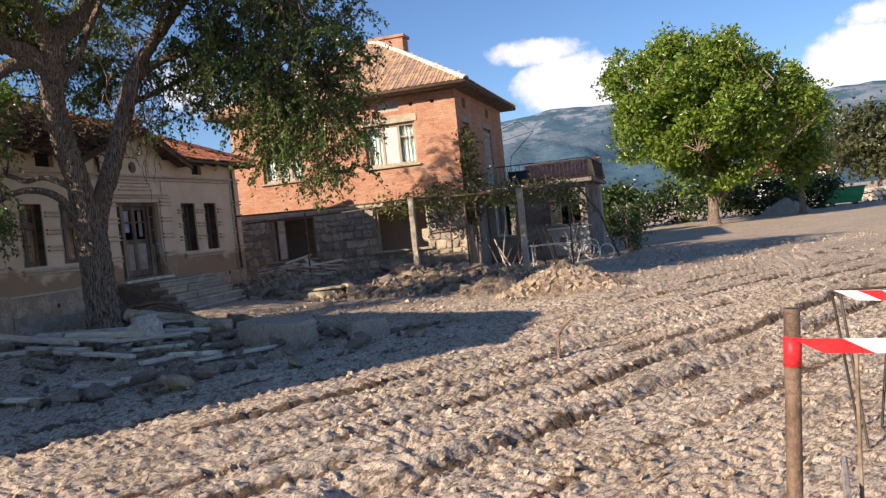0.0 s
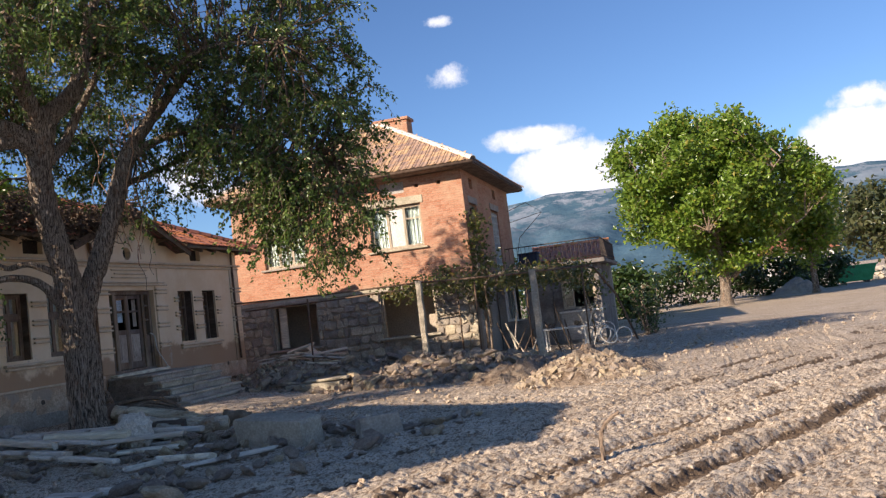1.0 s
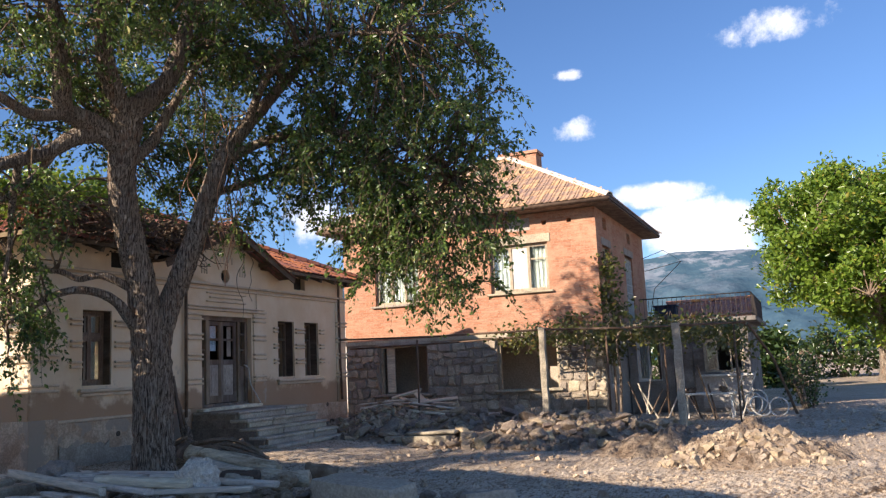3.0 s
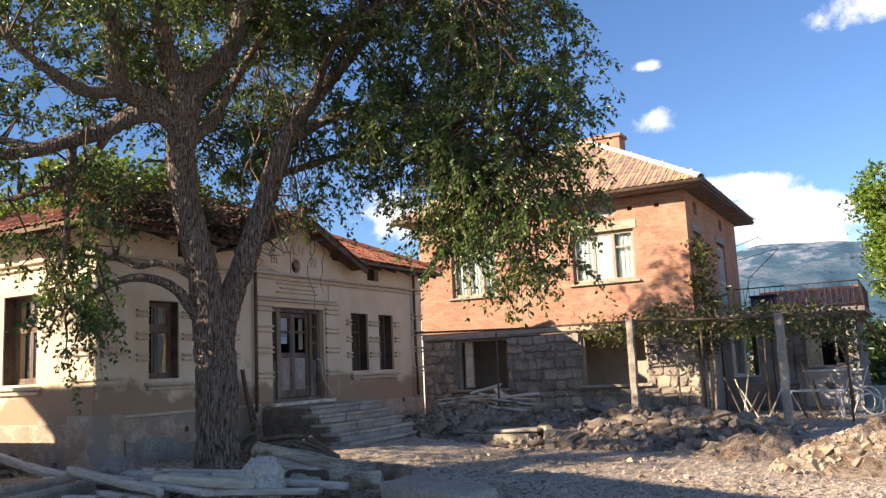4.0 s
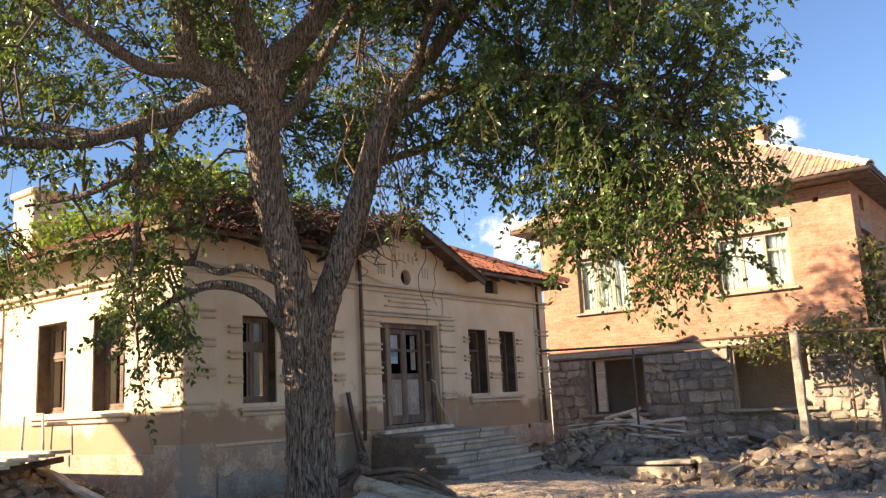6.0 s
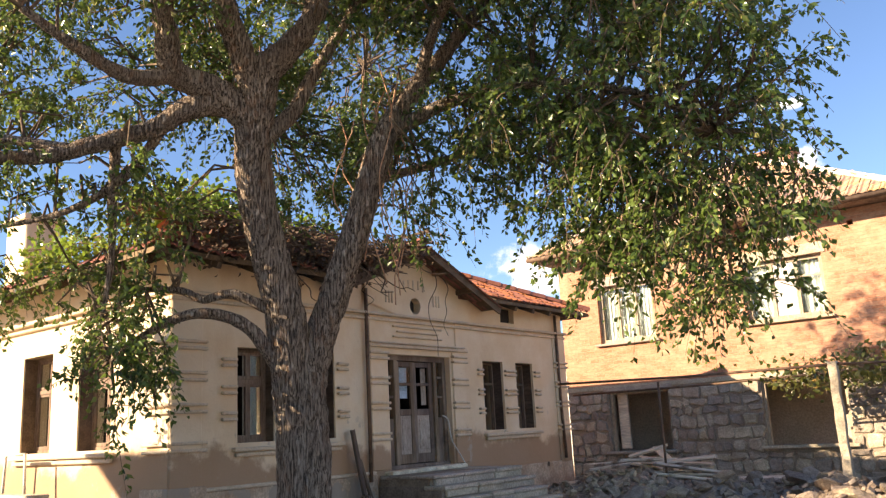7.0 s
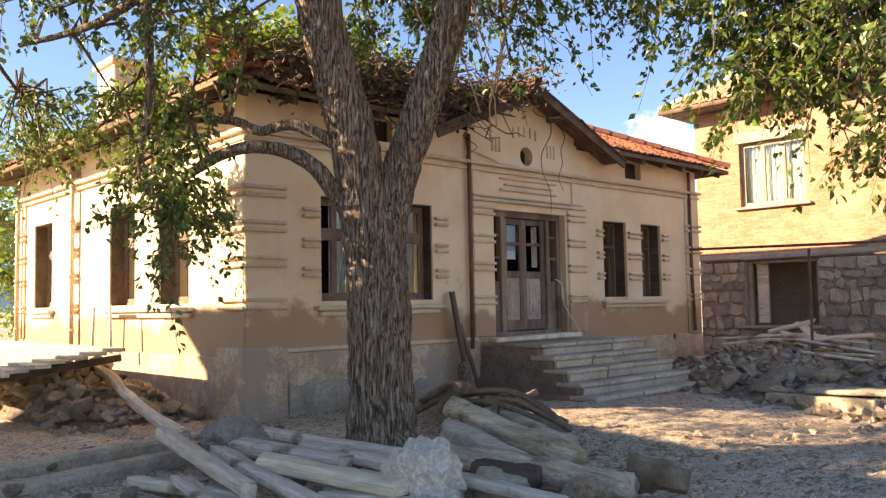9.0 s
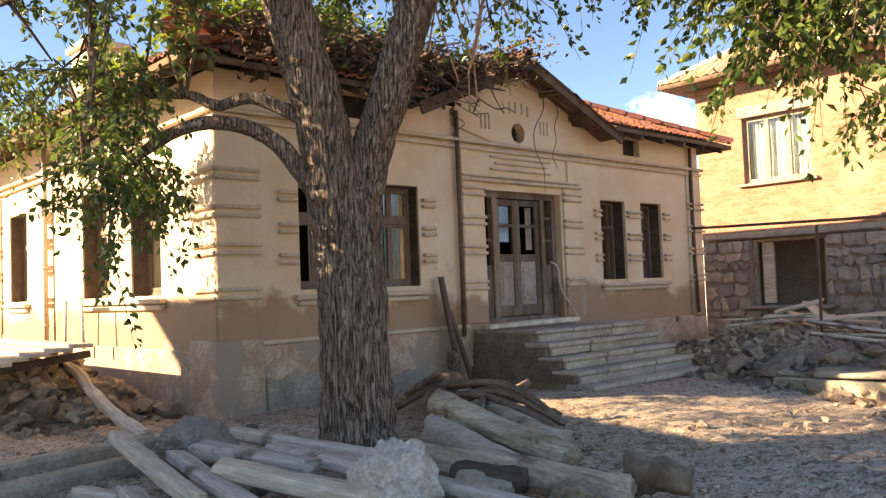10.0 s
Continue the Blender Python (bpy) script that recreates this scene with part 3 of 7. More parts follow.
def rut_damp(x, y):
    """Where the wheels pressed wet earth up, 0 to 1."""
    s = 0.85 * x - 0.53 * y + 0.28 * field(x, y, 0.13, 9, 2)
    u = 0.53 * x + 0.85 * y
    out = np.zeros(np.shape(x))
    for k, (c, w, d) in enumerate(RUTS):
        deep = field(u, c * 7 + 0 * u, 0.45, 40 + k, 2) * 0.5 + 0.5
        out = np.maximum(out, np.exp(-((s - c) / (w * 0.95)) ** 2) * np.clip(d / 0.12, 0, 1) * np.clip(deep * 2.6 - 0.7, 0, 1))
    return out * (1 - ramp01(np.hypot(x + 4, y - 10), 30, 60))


def ground_height(x, y):
    x, y = np.asarray(x, float), np.asarray(y, float)
    near = 1 - ramp01(np.hypot(x + 4, y - 10), 45, 90)
    h = 0.22 * ramp01(-x, 8.0, 11.2) * (1 - ramp01(y, 36, 44)) * ramp01(y, 0, 6)
    h = h + 0.05 * field(x, y, 0.22, 3) * near
    s = 0.85 * x - 0.53 * y + 0.28 * field(x, y, 0.13, 9, 2)
    u = 0.53 * x + 0.85 * y
    road = ramp01(s, -10.6, -9.2) * (1 - ramp01(s, -0.4, 1.2)) * near
    h = h + near * 0.055 * np.exp(-((s + 9.75) / 0.4) ** 2)
    near_in = 1 - ramp01(np.hypot(x + 4, y - 10), 18, 30)
    crust = ramp01(field(s * 12.0, u * 6.5, 1.0, 61, 3, 0.65), -0.16, 0.02)
    pits = ramp01(field(x, y, 13.0, 31, 2, 0.6), -0.30, -0.10)
    swell = 0.022 * field(x, y, 1.7, 21, 2, 0.5) * (1 - 0.4 * road)
    bits = ramp01(field(x, y, 19.0, 35, 2, 0.6), 0.16, 0.38)
    patch = ramp01(field(x, y, 0.7, 88, 2), -0.35, 0.35)
    rough = swell + near_in * ((0.022 * crust - 0.016) * (0.3 + 0.7 * patch) + 0.016 * pits + 0.014 * bits)
    tread = 0.0
    for k, (c, w, d) in enumerate(RUTS):
        away = np.abs(s - c - 0.06 * field(u, 0 * u + k, 0.6, 70 + k, 2))
        g = 1 - ramp01(away, 0.55 * w, 1.15 * w)
        deep = 0.45 + 0.75 * (field(u, c * 7 + 0 * u, 0.45, 40 + k, 2) * 0.5 + 0.5)
        h = h - 0.55 * d * g * deep * road
        ragged = 0.6 + 0.5 * field(u, s * 0.5, 3.1, 140 + k, 2)
        h = h + 0.36 * d * (np.exp(-((s - c - 1.6 * w) / (0.45 * w)) ** 2) + np.exp(-((s - c + 1.6 * w) / (0.45 * w)) ** 2)) * deep * road * ragged
        lugs = np.clip(np.sin((u + np.abs(s - c) * 0.9 + 0.16 * field(x, y, 2.3, 90 + k, 2)) * 2 * math.pi / 0.16) * 3.0, -1, 1)
        tread = tread + (1 - ramp01(away, 1.5 * w, 2.5 * w)) * lugs
    h = h + 0.008 * np.clip(tread, -1, 1) * road * near_in * ramp01(field(x, y, 0.55, 77, 2), -0.25, 0.15)
    h = h - 0.32 * np.exp(-(((x + 2.05) / 0.22) ** 2 + ((y - 4.95) / 0.2) ** 2))
    return h + rough * near


def spaced(lo, hi, step, far, grow=1.13):
    mid = list(np.arange(lo, hi, step))
    out, d, p = [], step, lo
    while p > -far:
        d *= grow
        p -= d
        out.append(p)
    left = out[::-1]
    out, d, p = [], step, mid[-1]
    while p < far:
        d *= grow
        p += d
        out.append(p)
    return np.array(left + mid + out)


gx, gy = spaced(-10.5, 2.4, 0.023, 4500, 1.11), spaced(3.3, 15.6, 0.024, 4500, 1.11)
GX, GY = np.meshgrid(gx, gy)
GZ = ground_height(GX, GY)
nx, ny = len(gx), len(gy)
gm = bpy.data.meshes.new("ground")
gm.vertices.add(nx * ny)
gm.vertices.foreach_set("co", np.stack([GX, GY, GZ], -1).reshape(-1).astype(np.float32))
q = (np.arange(ny - 1)[:, None] * nx + np.arange(nx - 1)[None, :]).reshape(-1)
quads = np.stack([q, q + 1, q + nx + 1, q + nx], 1).reshape(-1)
gm.loops.add(len(quads))
gm.loops.foreach_set("vertex_index", quads.astype(np.int32))
gm.polygons.add(len(q))
gm.polygons.foreach_set("loop_start", np.arange(0, len(quads), 4, dtype=np.int32))
gm.update(calc_edges=True)
gm.polygons.foreach_set("use_smooth", [True] * len(gm.polygons))
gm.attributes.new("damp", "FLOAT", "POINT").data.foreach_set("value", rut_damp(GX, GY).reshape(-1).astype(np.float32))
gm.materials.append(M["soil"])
tagged(new("ground", gm), "dried pale brown mud churned with tyre ruts", "ground", kind="structure")


def gz(x, y):
    """The ground's height at a place, from its sheet."""
    i = min(max(int(np.searchsorted(gx, x)) - 1, 0), nx - 2)
    j = min(max(int(np.searchsorted(gy, y)) - 1, 0), ny - 2)
    u, v = (x - gx[i]) / (gx[i + 1] - gx[i]), (y - gy[j]) / (gy[j + 1] - gy[j])
    return float((GZ[j, i] * (1 - u) + GZ[j, i + 1] * u) * (1 - v) + (GZ[j + 1, i] * (1 - u) + GZ[j + 1, i + 1] * u) * v)


# mountain range far off
def mountains():
    w = Mesh()
    n, rows = 360, 26
    for i in range(n + 1):
        a = radians(-75 + 150 * i / n)
        crest = 6.35 + 0.55 * math.sin(a * 9.0 + 2.2) + 0.35 * noise.noise(Vector((a * 11, 0.3, 0))) + 0.22 * noise.noise(Vector((a * 37, 1.3, 0)))
        for k in range(rows + 1):
            t = k / rows
            dist = 2100 + 1700 * t
            z = math.tan(radians(crest)) * 3800 * (t ** 1.35)
            z += 90 * t * (1 - t) * 2 * noise.fractal(Vector((math.sin(a) * dist * 0.004, math.cos(a) * dist * 0.004, 0)), 0.8, 2.1, 5)
            w.v.append((math.sin(a) * dist, math.cos(a) * dist, z - 5))
    for i in range(n):
        for k in range(rows):
            p = i * (rows + 1) + k
            w.f.append((p, p + 1, p + rows + 2, p + rows + 1))
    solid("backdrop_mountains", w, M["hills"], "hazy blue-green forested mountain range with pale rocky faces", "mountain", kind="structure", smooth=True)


mountains()

# ---- roofs ----
def tile_data(name, w, l, mat):
    """One interlocking clay tile: x across, y up the slope, z out of the roof."""
    t = Mesh()
    prof = [(0, 0.012), (w * 0.12, 0.040), (w * 0.30, 0.046), (w * 0.45, 0.018), (w * 0.62, 0.014), (w * 0.80, 0.036), (w * 0.97, 0.030)]
    n = len(prof)
    t.add([(x, 0, z + 0.016) for x, z in prof] + [(x, l * 1.12, z) for x, z in prof] + [(x, 0, z - 0.006) for x, z in prof],
          [(i, i + 1, i + n + 1, i + n) for i in range(n - 1)] + [(i + 2 * n, i + 2 * n + 1, i + 1, i) for i in range(n - 1)])
    return t


def clad(roof, origin, along, up, corners, w, l, mat, singles, rng, slip=0.004, gaps=None):
    """Lays tiles over a slope. corners: the slope's outline in (along, up) metres; singles: a test for tiles that are pieces of their own."""
    along, up = Vector(along).normalized(), Vector(up).normalized()
    nrm = along.cross(up)
    base = Matrix((*[(along[i], up[i], nrm[i], origin[i]) for i in range(3)], (0, 0, 0, 1)))
    one = tile_data("tile", w, l, mat)
    shared = one.data("tile", mat)
    rest = Mesh()
    made = 0

    def inside(px, py):
        res = True
        for (ax, ay), (bx, by) in zip(corners, corners[1:] + corners[:1]):
            res &= (bx - ax) * (py - ay) - (by - ay) * (px - ax) >= -0.02
        return res

    top = max(c[1] for c in corners)
    for j in range(int(top / l) + 1):
        for i in range(int(max(c[0] for c in corners) / w) + 1):
            px, py = i * w, j * l
            if not inside(px + w / 2, py + l * 0.4):
                continue
            if gaps and gaps(px, py, rng):
                continue
            m = base @ Matrix.Translation((px + rng.uniform(-slip, slip), py + rng.uniform(-slip, slip) * 2, rng.uniform(0, slip)))
            m = m @ Matrix.Rotation(rng.gauss(0, slip * 1.5), 4, "Z") @ Matrix.Rotation(rng.gauss(0, slip * 2), 4, "X")
            if singles(px, py) and made < 300:
                made += 1
                ob = new("tile", shared)
                ob.parent = roof
                ob.matrix_basis = m
            else:
                rest.add([m @ Vector(p) for p in one.v], one.f)
    if rest.v:
        tagged(part("tile_field", rest, mat, roof, "rows of the same clay tiles"), kind="stuff")


def ridge_tiles(roof, a, b, mat, r=0.11, l=0.34, name="ridge_tile"):
    a, b = Vector(a), Vector(b)
    d = b - a
    n = max(1, int(d.length / l))
    m0 = d.to_track_quat("X", "Z").to_matrix().to_4x4()
    t = Mesh()
    pts = [(math.cos(k * math.pi / 6) * r, math.sin(k * math.pi / 6) * r) for k in range(7)]
    t.add([(0, y * 1.06, z * 1.06) for y, z in pts] + [(l * 1.08, y * 0.94, z * 0.94) for y, z in pts] + [(0, y * 0.8, z * 0.8) for y, z in pts],
          [(i, i + 1, i + 8, i + 7) for i in range(6)] + [(i + 14, i + 15, i + 1, i) for i in range(6)])
    shared = t.data(name, mat)
    for i in range(n):
        ob = new(name, shared)
        ob.parent = roof
        ob.matrix_basis = Matrix.Translation(a + d * (i / n) + Vector((0, 0, 0.02))) @ m0 @ Matrix.Rotation(radians(random.uniform(-4, 4)), 4, "X")


# ---- old plastered house ----
FX, SY, NY, BX = -13.1, 13.25, 23.36, -21.6  # front face, near end, far end, back
Z0, PL, COR, WT = 0.05, 1.06, 3.62, 4.12      # foot, plinth top, cornice, wall top
front_m = facing((FX, SY, 0), (0, 1, 0), (-1, 0, 0))
side_m = facing((BX, SY, 0), (1, 0, 0), (0, 1, 0))


def small_house():
    h = thing("village_house", "abandoned one-storey cream plastered village house with a sagging red tile roof", "house")
    th = 0.42
    L, S = NY - SY, FX - BX
    fo = [(a - SY, 1.62, b - SY, 2.95) for a, b in ((14.31, 14.98), (15.50, 16.20), (20.23, 20.92), (21.39, 22.03))]
    door = (17.47 - SY, 1.04, 19.18 - SY, 2.98)
    attic = [(18.08 - SY, 3.72, 18.36 - SY, 4.0), (20.95 - SY, 3.76, 21.45 - SY, 4.07), (14.95 - SY, 3.76, 15.5 - SY, 4.07)]
    fw = wall_mesh(facing((FX, SY, Z0), (0, 1, 0), (-1, 0, 0)), L, WT - Z0, th, [(a, b - Z0, c, d - Z0) for a, b, c, d in fo + [door] + attic])
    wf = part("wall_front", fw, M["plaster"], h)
    so = [(a - BX, 1.62, b - BX, 3.12) for a, b in ((-20.7, -19.75), (-17.18, -16.25), (-15.45, -14.55))]
    sa = [(-18.9 - BX, 3.75, -18.4 - BX, 4.05)]
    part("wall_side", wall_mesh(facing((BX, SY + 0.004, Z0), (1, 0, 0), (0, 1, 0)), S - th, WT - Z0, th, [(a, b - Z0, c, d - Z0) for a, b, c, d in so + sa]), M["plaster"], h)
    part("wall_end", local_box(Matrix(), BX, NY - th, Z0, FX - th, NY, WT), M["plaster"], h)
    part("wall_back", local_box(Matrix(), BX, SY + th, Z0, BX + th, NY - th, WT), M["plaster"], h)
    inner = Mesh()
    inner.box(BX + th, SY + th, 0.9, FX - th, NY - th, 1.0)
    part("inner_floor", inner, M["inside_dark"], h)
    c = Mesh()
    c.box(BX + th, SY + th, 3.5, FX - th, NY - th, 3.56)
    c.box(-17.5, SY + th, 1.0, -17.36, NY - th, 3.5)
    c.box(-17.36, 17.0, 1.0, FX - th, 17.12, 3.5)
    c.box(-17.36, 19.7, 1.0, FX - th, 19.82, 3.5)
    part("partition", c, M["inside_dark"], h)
    # plinth, stained, a little proud of the wall, in lengths between the steps
    for b in ((FX, SY - 0.035, Z0, FX + 0.035, 17.1, PL - 0.05), (FX, 19.65, Z0, FX + 0.035, NY + 0.03, PL - 0.16), (BX, SY - 0.035, Z0, FX, SY, PL - 0.1)):
        p = Mesh()
        p.box(*b)
        part("plinth", p, M["plinth"], h, "damp stained plaster plinth with peeling patches", bevel=0.012)
    # slabs of thicker render still clinging to the plinth
    for y0, y1, z1 in ((13.8, 14.9, 0.62), (14.9, 16.4, 0.5), (20.3, 21.6, 0.55)):
        p = Mesh()
        n = 12
        tops = [z1 + 0.09 * noise.noise(Vector((y0 + k * 0.7, 1.0, 3.0))) + 0.05 * noise.noise(Vector((k * 2.3, y0, 0))) for k in range(n + 1)]
        ys = [y0 + (y1 - y0) * k / n for k in range(n + 1)]
        p.add([(FX + 0.055, y, Z0) for y in ys] + [(FX + 0.055, y, z) for y, z in zip(ys, tops)] + [(FX + 0.036, y, z + 0.01) for y, z in zip(ys, tops)],
              [(k, k + 1, k + n + 2, k + n + 1) for k in range(n)] + [(k + n + 1, k + n + 2, k + 2 * n + 3, k + 2 * n + 2) for k in range(n)])
        part("render_patch", p, M["concrete"], h, "grey cement patch on the plinth")
    ledge = Mesh()
    ledge.box(FX, SY + 0.5, PL - 0.05, FX + 0.06, 17.05, PL)
    part("plinth_ledge", ledge, M["plaster_trim"], h, bevel=0.012)
    # corner piers
    for name, b in (("pilaster", (FX, SY - 0.03, PL, FX + 0.03, SY + 0.46, COR)), ("pilaster", (FX - 0.5, SY - 0.031, PL, FX, SY, COR)),
                    ("pedestal", (FX - 0.55, SY - 0.09, Z0, FX + 0.09, SY + 0.5, PL + 0.03)),
                    ("pilaster", (FX, NY - 0.46, PL - 0.2, FX + 0.035, NY + 0.02, COR)),
                    ("pilaster", (FX, 17.0, PL, FX + 0.035, 17.42, 3.08)), ("pilaster", (FX, 19.23, PL, FX + 0.035, 19.62, 3.08)),
                    ("pilaster", (FX, 17.0, 3.12, FX + 0.03, 17.16, COR)), ("pilaster", (FX, 19.36, 3.12, FX + 0.03, 19.52, COR)),
                    ("pilaster", (BX, SY - 0.03, PL, BX + 0.42, SY, COR))):
        w = Mesh()
        w.box(*b)
        part(name, w, M["plinth"] if name == "pedestal" else M["plaster"], h, bevel=0.012)

    def strip(y0, y1, z, out=0.065, hgt=0.045, name="moulding"):
        w = Mesh()
        w.box(FX, y0, z, FX + out, y1, z + hgt)
        part(name, w, M["plaster_trim"], h, bevel=0.012)

    def side_strip(x0, x1, z, out=0.05, hgt=0.045, name="moulding"):
        w = Mesh()
        w.box(x0, SY - out, z, x1, SY, z + hgt)
        part(name, w, M["plaster_trim"], h, bevel=0.012)

    for z in (1.92, 2.28, 2.66):
        for y0, y1 in ((14.02, 14.28), (15.03, 15.46), (16.24, 16.48), (20.02, 20.21), (20.95, 21.36), (22.06, 22.26)):
            strip(y0, y1, z)
            strip(y0, y1, z + 0.085)
    for z in (1.50, 2.0, 2.42, 2.84):
        for y0, y1 in ((SY - 0.06, SY + 0.52), (NY - 0.48, NY + 0.05), (16.96, 17.44), (19.21, 19.66)):
            strip(y0, y1, z + 0.03, 0.085)
            strip(y0, y1, z + 0.125, 0.085)
        for x0, x1 in ((FX - 0.55, FX + 0.06), (BX - 0.03, BX + 0.46), (-18.75, -18.45)):
            side_strip(x0, x1, z + 0.03, 0.085)
            side_strip(x0, x1, z + 0.125, 0.085)
    # cornices and the panel over the door
    strip(SY - 0.1, NY + 0.08, COR, 0.10, 0.05, "cornice")
    strip(SY - 0.06, NY + 0.05, COR - 0.09, 0.06, 0.05, "cornice")
    side_strip(BX - 0.05, FX, COR, 0.10, 0.05, "cornice")
    side_strip(BX - 0.03, FX, COR - 0.09, 0.06, 0.05, "cornice")
    strip(16.95, 19.68, 3.08, 0.09, 0.05, "door_cornice")
    strip(17.0, 19.63, 3.15, 0.06, 0.035, "door_cornice")
    for z, y0, y1 in ((3.27, 17.6, 18.95), (3.36, 17.7, 18.85), (3.45, 17.6, 18.95)):
        strip(y0, y1, z, 0.05, 0.035, "panel_moulding")
    for y0, y1 in ((14.2, 16.34), (20.13, 22.16)):
        strip(y0, y1, 1.5, 0.10, 0.06, "window_sill")
        strip(y0 + 0.05, y1 - 0.05, 1.43, 0.06, 0.06, "window_sill")
    for x0, x1 in ((-17.35, -14.4), (-20.85, -19.6)):
        side_strip(x0, x1, 1.52, 0.10, 0.06, "window_sill")
        side_strip(x0 + 0.05, x1 - 0.05, 1.44, 0.06, 0.06, "window_sill")
    # gable over the door with a round hole
    g = Mesh()
    ya, yb, yp, zp = 16.1, 20.1, 18.12, 4.82
    seg = 20
    ring = [(18.22 + 0.15 * math.cos(2 * math.pi * k / seg), 3.86 + 0.15 * math.sin(2 * math.pi * k / seg)) for k in range(seg)]
    edge = []
    for y, z in ring:
        dy, dz = y - 18.22, z - 3.86
        best = 9
        for (ay, az), (by, bz) in (((ya, COR + 0.06), (yb, COR + 0.06)), ((yb, COR + 0.06), (yb, 4.02)), ((yb, 4.02), (yp, zp)), ((yp, zp), (ya, 4.02)), ((ya, 4.02), (ya, COR + 0.06))):
            det = dy * (bz - az) - dz * (by - ay)
            if abs(det) < 1e-9:
                continue
            t = ((ay - 18.22) * (bz - az) - (az - 3.86) * (by - ay)) / det
            s = ((ay - 18.22) * dz - (az - 3.86) * dy) / det
            if t > 0 and -0.001 <= s <= 1.001:
                best = min(best, t)
        edge.append((18.22 + dy * best, 3.86 + dz * best))
    x1, x0 = FX + 0.035, FX - 0.25
    g.add([(x1, y, z) for y, z in ring] + [(x1, y, z) for y, z in edge] + [(x0, y, z) for y, z in ring],
          [(k, k + seg, (k + 1) % seg + seg, (k + 1) % seg) for k in range(seg)] + [(k, (k + 1) % seg, (k + 1) % seg + 2 * seg, k + 2 * seg) for k in range(seg)])
    part("gable", g, M["plaster"], h)
    # raised plaster letters that can no longer be read, as bars
    for y, z, w_, hh in ((17.42, 3.86, 0.035, 0.22), (17.5, 3.86, 0.035, 0.22), (17.58, 3.86, 0.035, 0.22), (17.9, 4.12, 0.04, 0.17), (18.03, 4.15, 0.04, 0.17), (18.16, 4.16, 0.04, 0.17),
                         (18.3, 4.16, 0.04, 0.17), (18.43, 4.13, 0.04, 0.17), (18.72, 3.88, 0.035, 0.22), (18.8, 3.88, 0.035, 0.22), (18.88, 3.88, 0.035, 0.22)):
        strip(y, y + w_, z, 0.055, hh, "plaster_letter")
    # panels close the attic openings; the darkness behind is put into their colour
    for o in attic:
        part("attic_shutter", local_box(front_m, o[0] + 0.004, 0.12, o[1] + 0.004, o[2] - 0.004, 0.15, o[3] - 0.004), M["inside_dark"], h, "near-black panel painted as the shade inside an attic opening")
    # windows
    for k, o in enumerate(fo):
        if k < 2:
            window(h, front_m, o[0], o[1], o[2], o[3], 0.16, 2, 0.42, "frame_dark", (0, 1) if k else (1,), (), (1,) if k == 0 else (0, 1))
        else:
            w = Mesh()
            for a in (o[0], o[2] - 0.05):
                w.box(a, 0.24, o[1], a + 0.05, 0.32, o[3], front_m)
            w.box(o[0], 0.24, o[3] - 0.05, o[2], 0.32, o[3], front_m)
            wn = part("window", w, M["frame_dark"], h, "empty dark window opening")
            g = Mesh()
            g.box(o[0], 0.05, o[1], o[0] + 0.016, 0.24, o[3], front_m)
            g.box(o[2] - 0.016, 0.05, o[1], o[2], 0.24, o[3], front_m)
            g.box(o[0] + 0.016, 0.05, o[3] - 0.016, o[2] - 0.016, 0.24, o[3], front_m)
            part("reveal_lining", g, M["dark_wood"], wn)
            zm = o[1] + (o[3] - o[1]) * 0.66
            part("transom", local_box(front_m, o[0] + 0.05, 0.25, zm, o[2] - 0.05, 0.3, zm + 0.05), M["dark_wood"], wn)
    for k, o in enumerate(so):
        window(h, side_m, o[0], o[1], o[2], o[3], 0.2, 2, 0.5, "frame_dark", (0, 1) if k != 1 else (0,), () if k != 1 else (1,), (0,) if k == 0 else ())
    # double door with two narrow side lights
    d = part("door", local_box(front_m, door[0], 0.12, door[3] - 0.09, door[2], 0.22, door[3]), M["old_wood"], h, "weathered grey double door with broken glass")
    w = Mesh()
    for x in (door[0], door[0] + 0.27, door[2] - 0.36, door[2] - 0.09):
        w.box(x, 0.11, door[1], x + 0.09, 0.23, door[3] - 0.09, front_m)
    w.box(door[0], 0.08, door[1], door[2], 0.26, door[1] + 0.07, front_m)
    part("door_frame", w, M["old_wood"], d, bevel=0.008)
    a0, a1 = door[0] + 0.36, door[2] - 0.36
    mid = (a0 + a1) / 2
    for i, (a, b) in enumerate(((a0, mid), (mid, a1))):
        hinge = front_m @ Matrix.Translation((a if i == 0 else b, 0.15, 0)) @ Matrix.Rotation(radians(2 if i == 0 else -7), 4, "Z")
        sgn = 1 if i == 0 else -1
        wd = b - a - 0.01
        leaf = Mesh()

        def bar(x0, x1, z0, z1, y0=0.0, y1=0.045):
            xa, xb = sorted((sgn * x0, sgn * x1))
            leaf.box(xa, y0, z0, xb, y1, z1, hinge)

        zb, zt = door[1] + 0.08, door[3] - 0.1
        bar(0, 0.09, zb, zt)
        bar(wd - 0.09, wd, zb, zt)
        for z, q in ((zb, 0.16), (zb + 0.82, 0.11), (zt - 0.09, 0.09), (zt - 0.42, 0.05)):
            bar(0.09, wd - 0.09, z, z + q)
        part("door_leaf", leaf, M["old_wood"], d, bevel=0.006)
        leaf = Mesh()
        bar(0.09, wd - 0.09, zb + 0.16, zb + 0.82, 0.014, 0.03)
        bar(0.14, wd - 0.14, zb + 0.23, zb + 0.75, 0.004, 0.03)
        part("door_panel", leaf, M["door_panel"], d, "flaking pale grey panel", bevel=0.006)
        # pale board behind each upper opening, blue on the first leaf
        leaf = Mesh()
        bar(0.095, wd - 0.1 if i == 0 else wd * 0.45, zb + 1.12 if i == 0 else zb + 1.0, zt - 0.1, 0.075, 0.08)
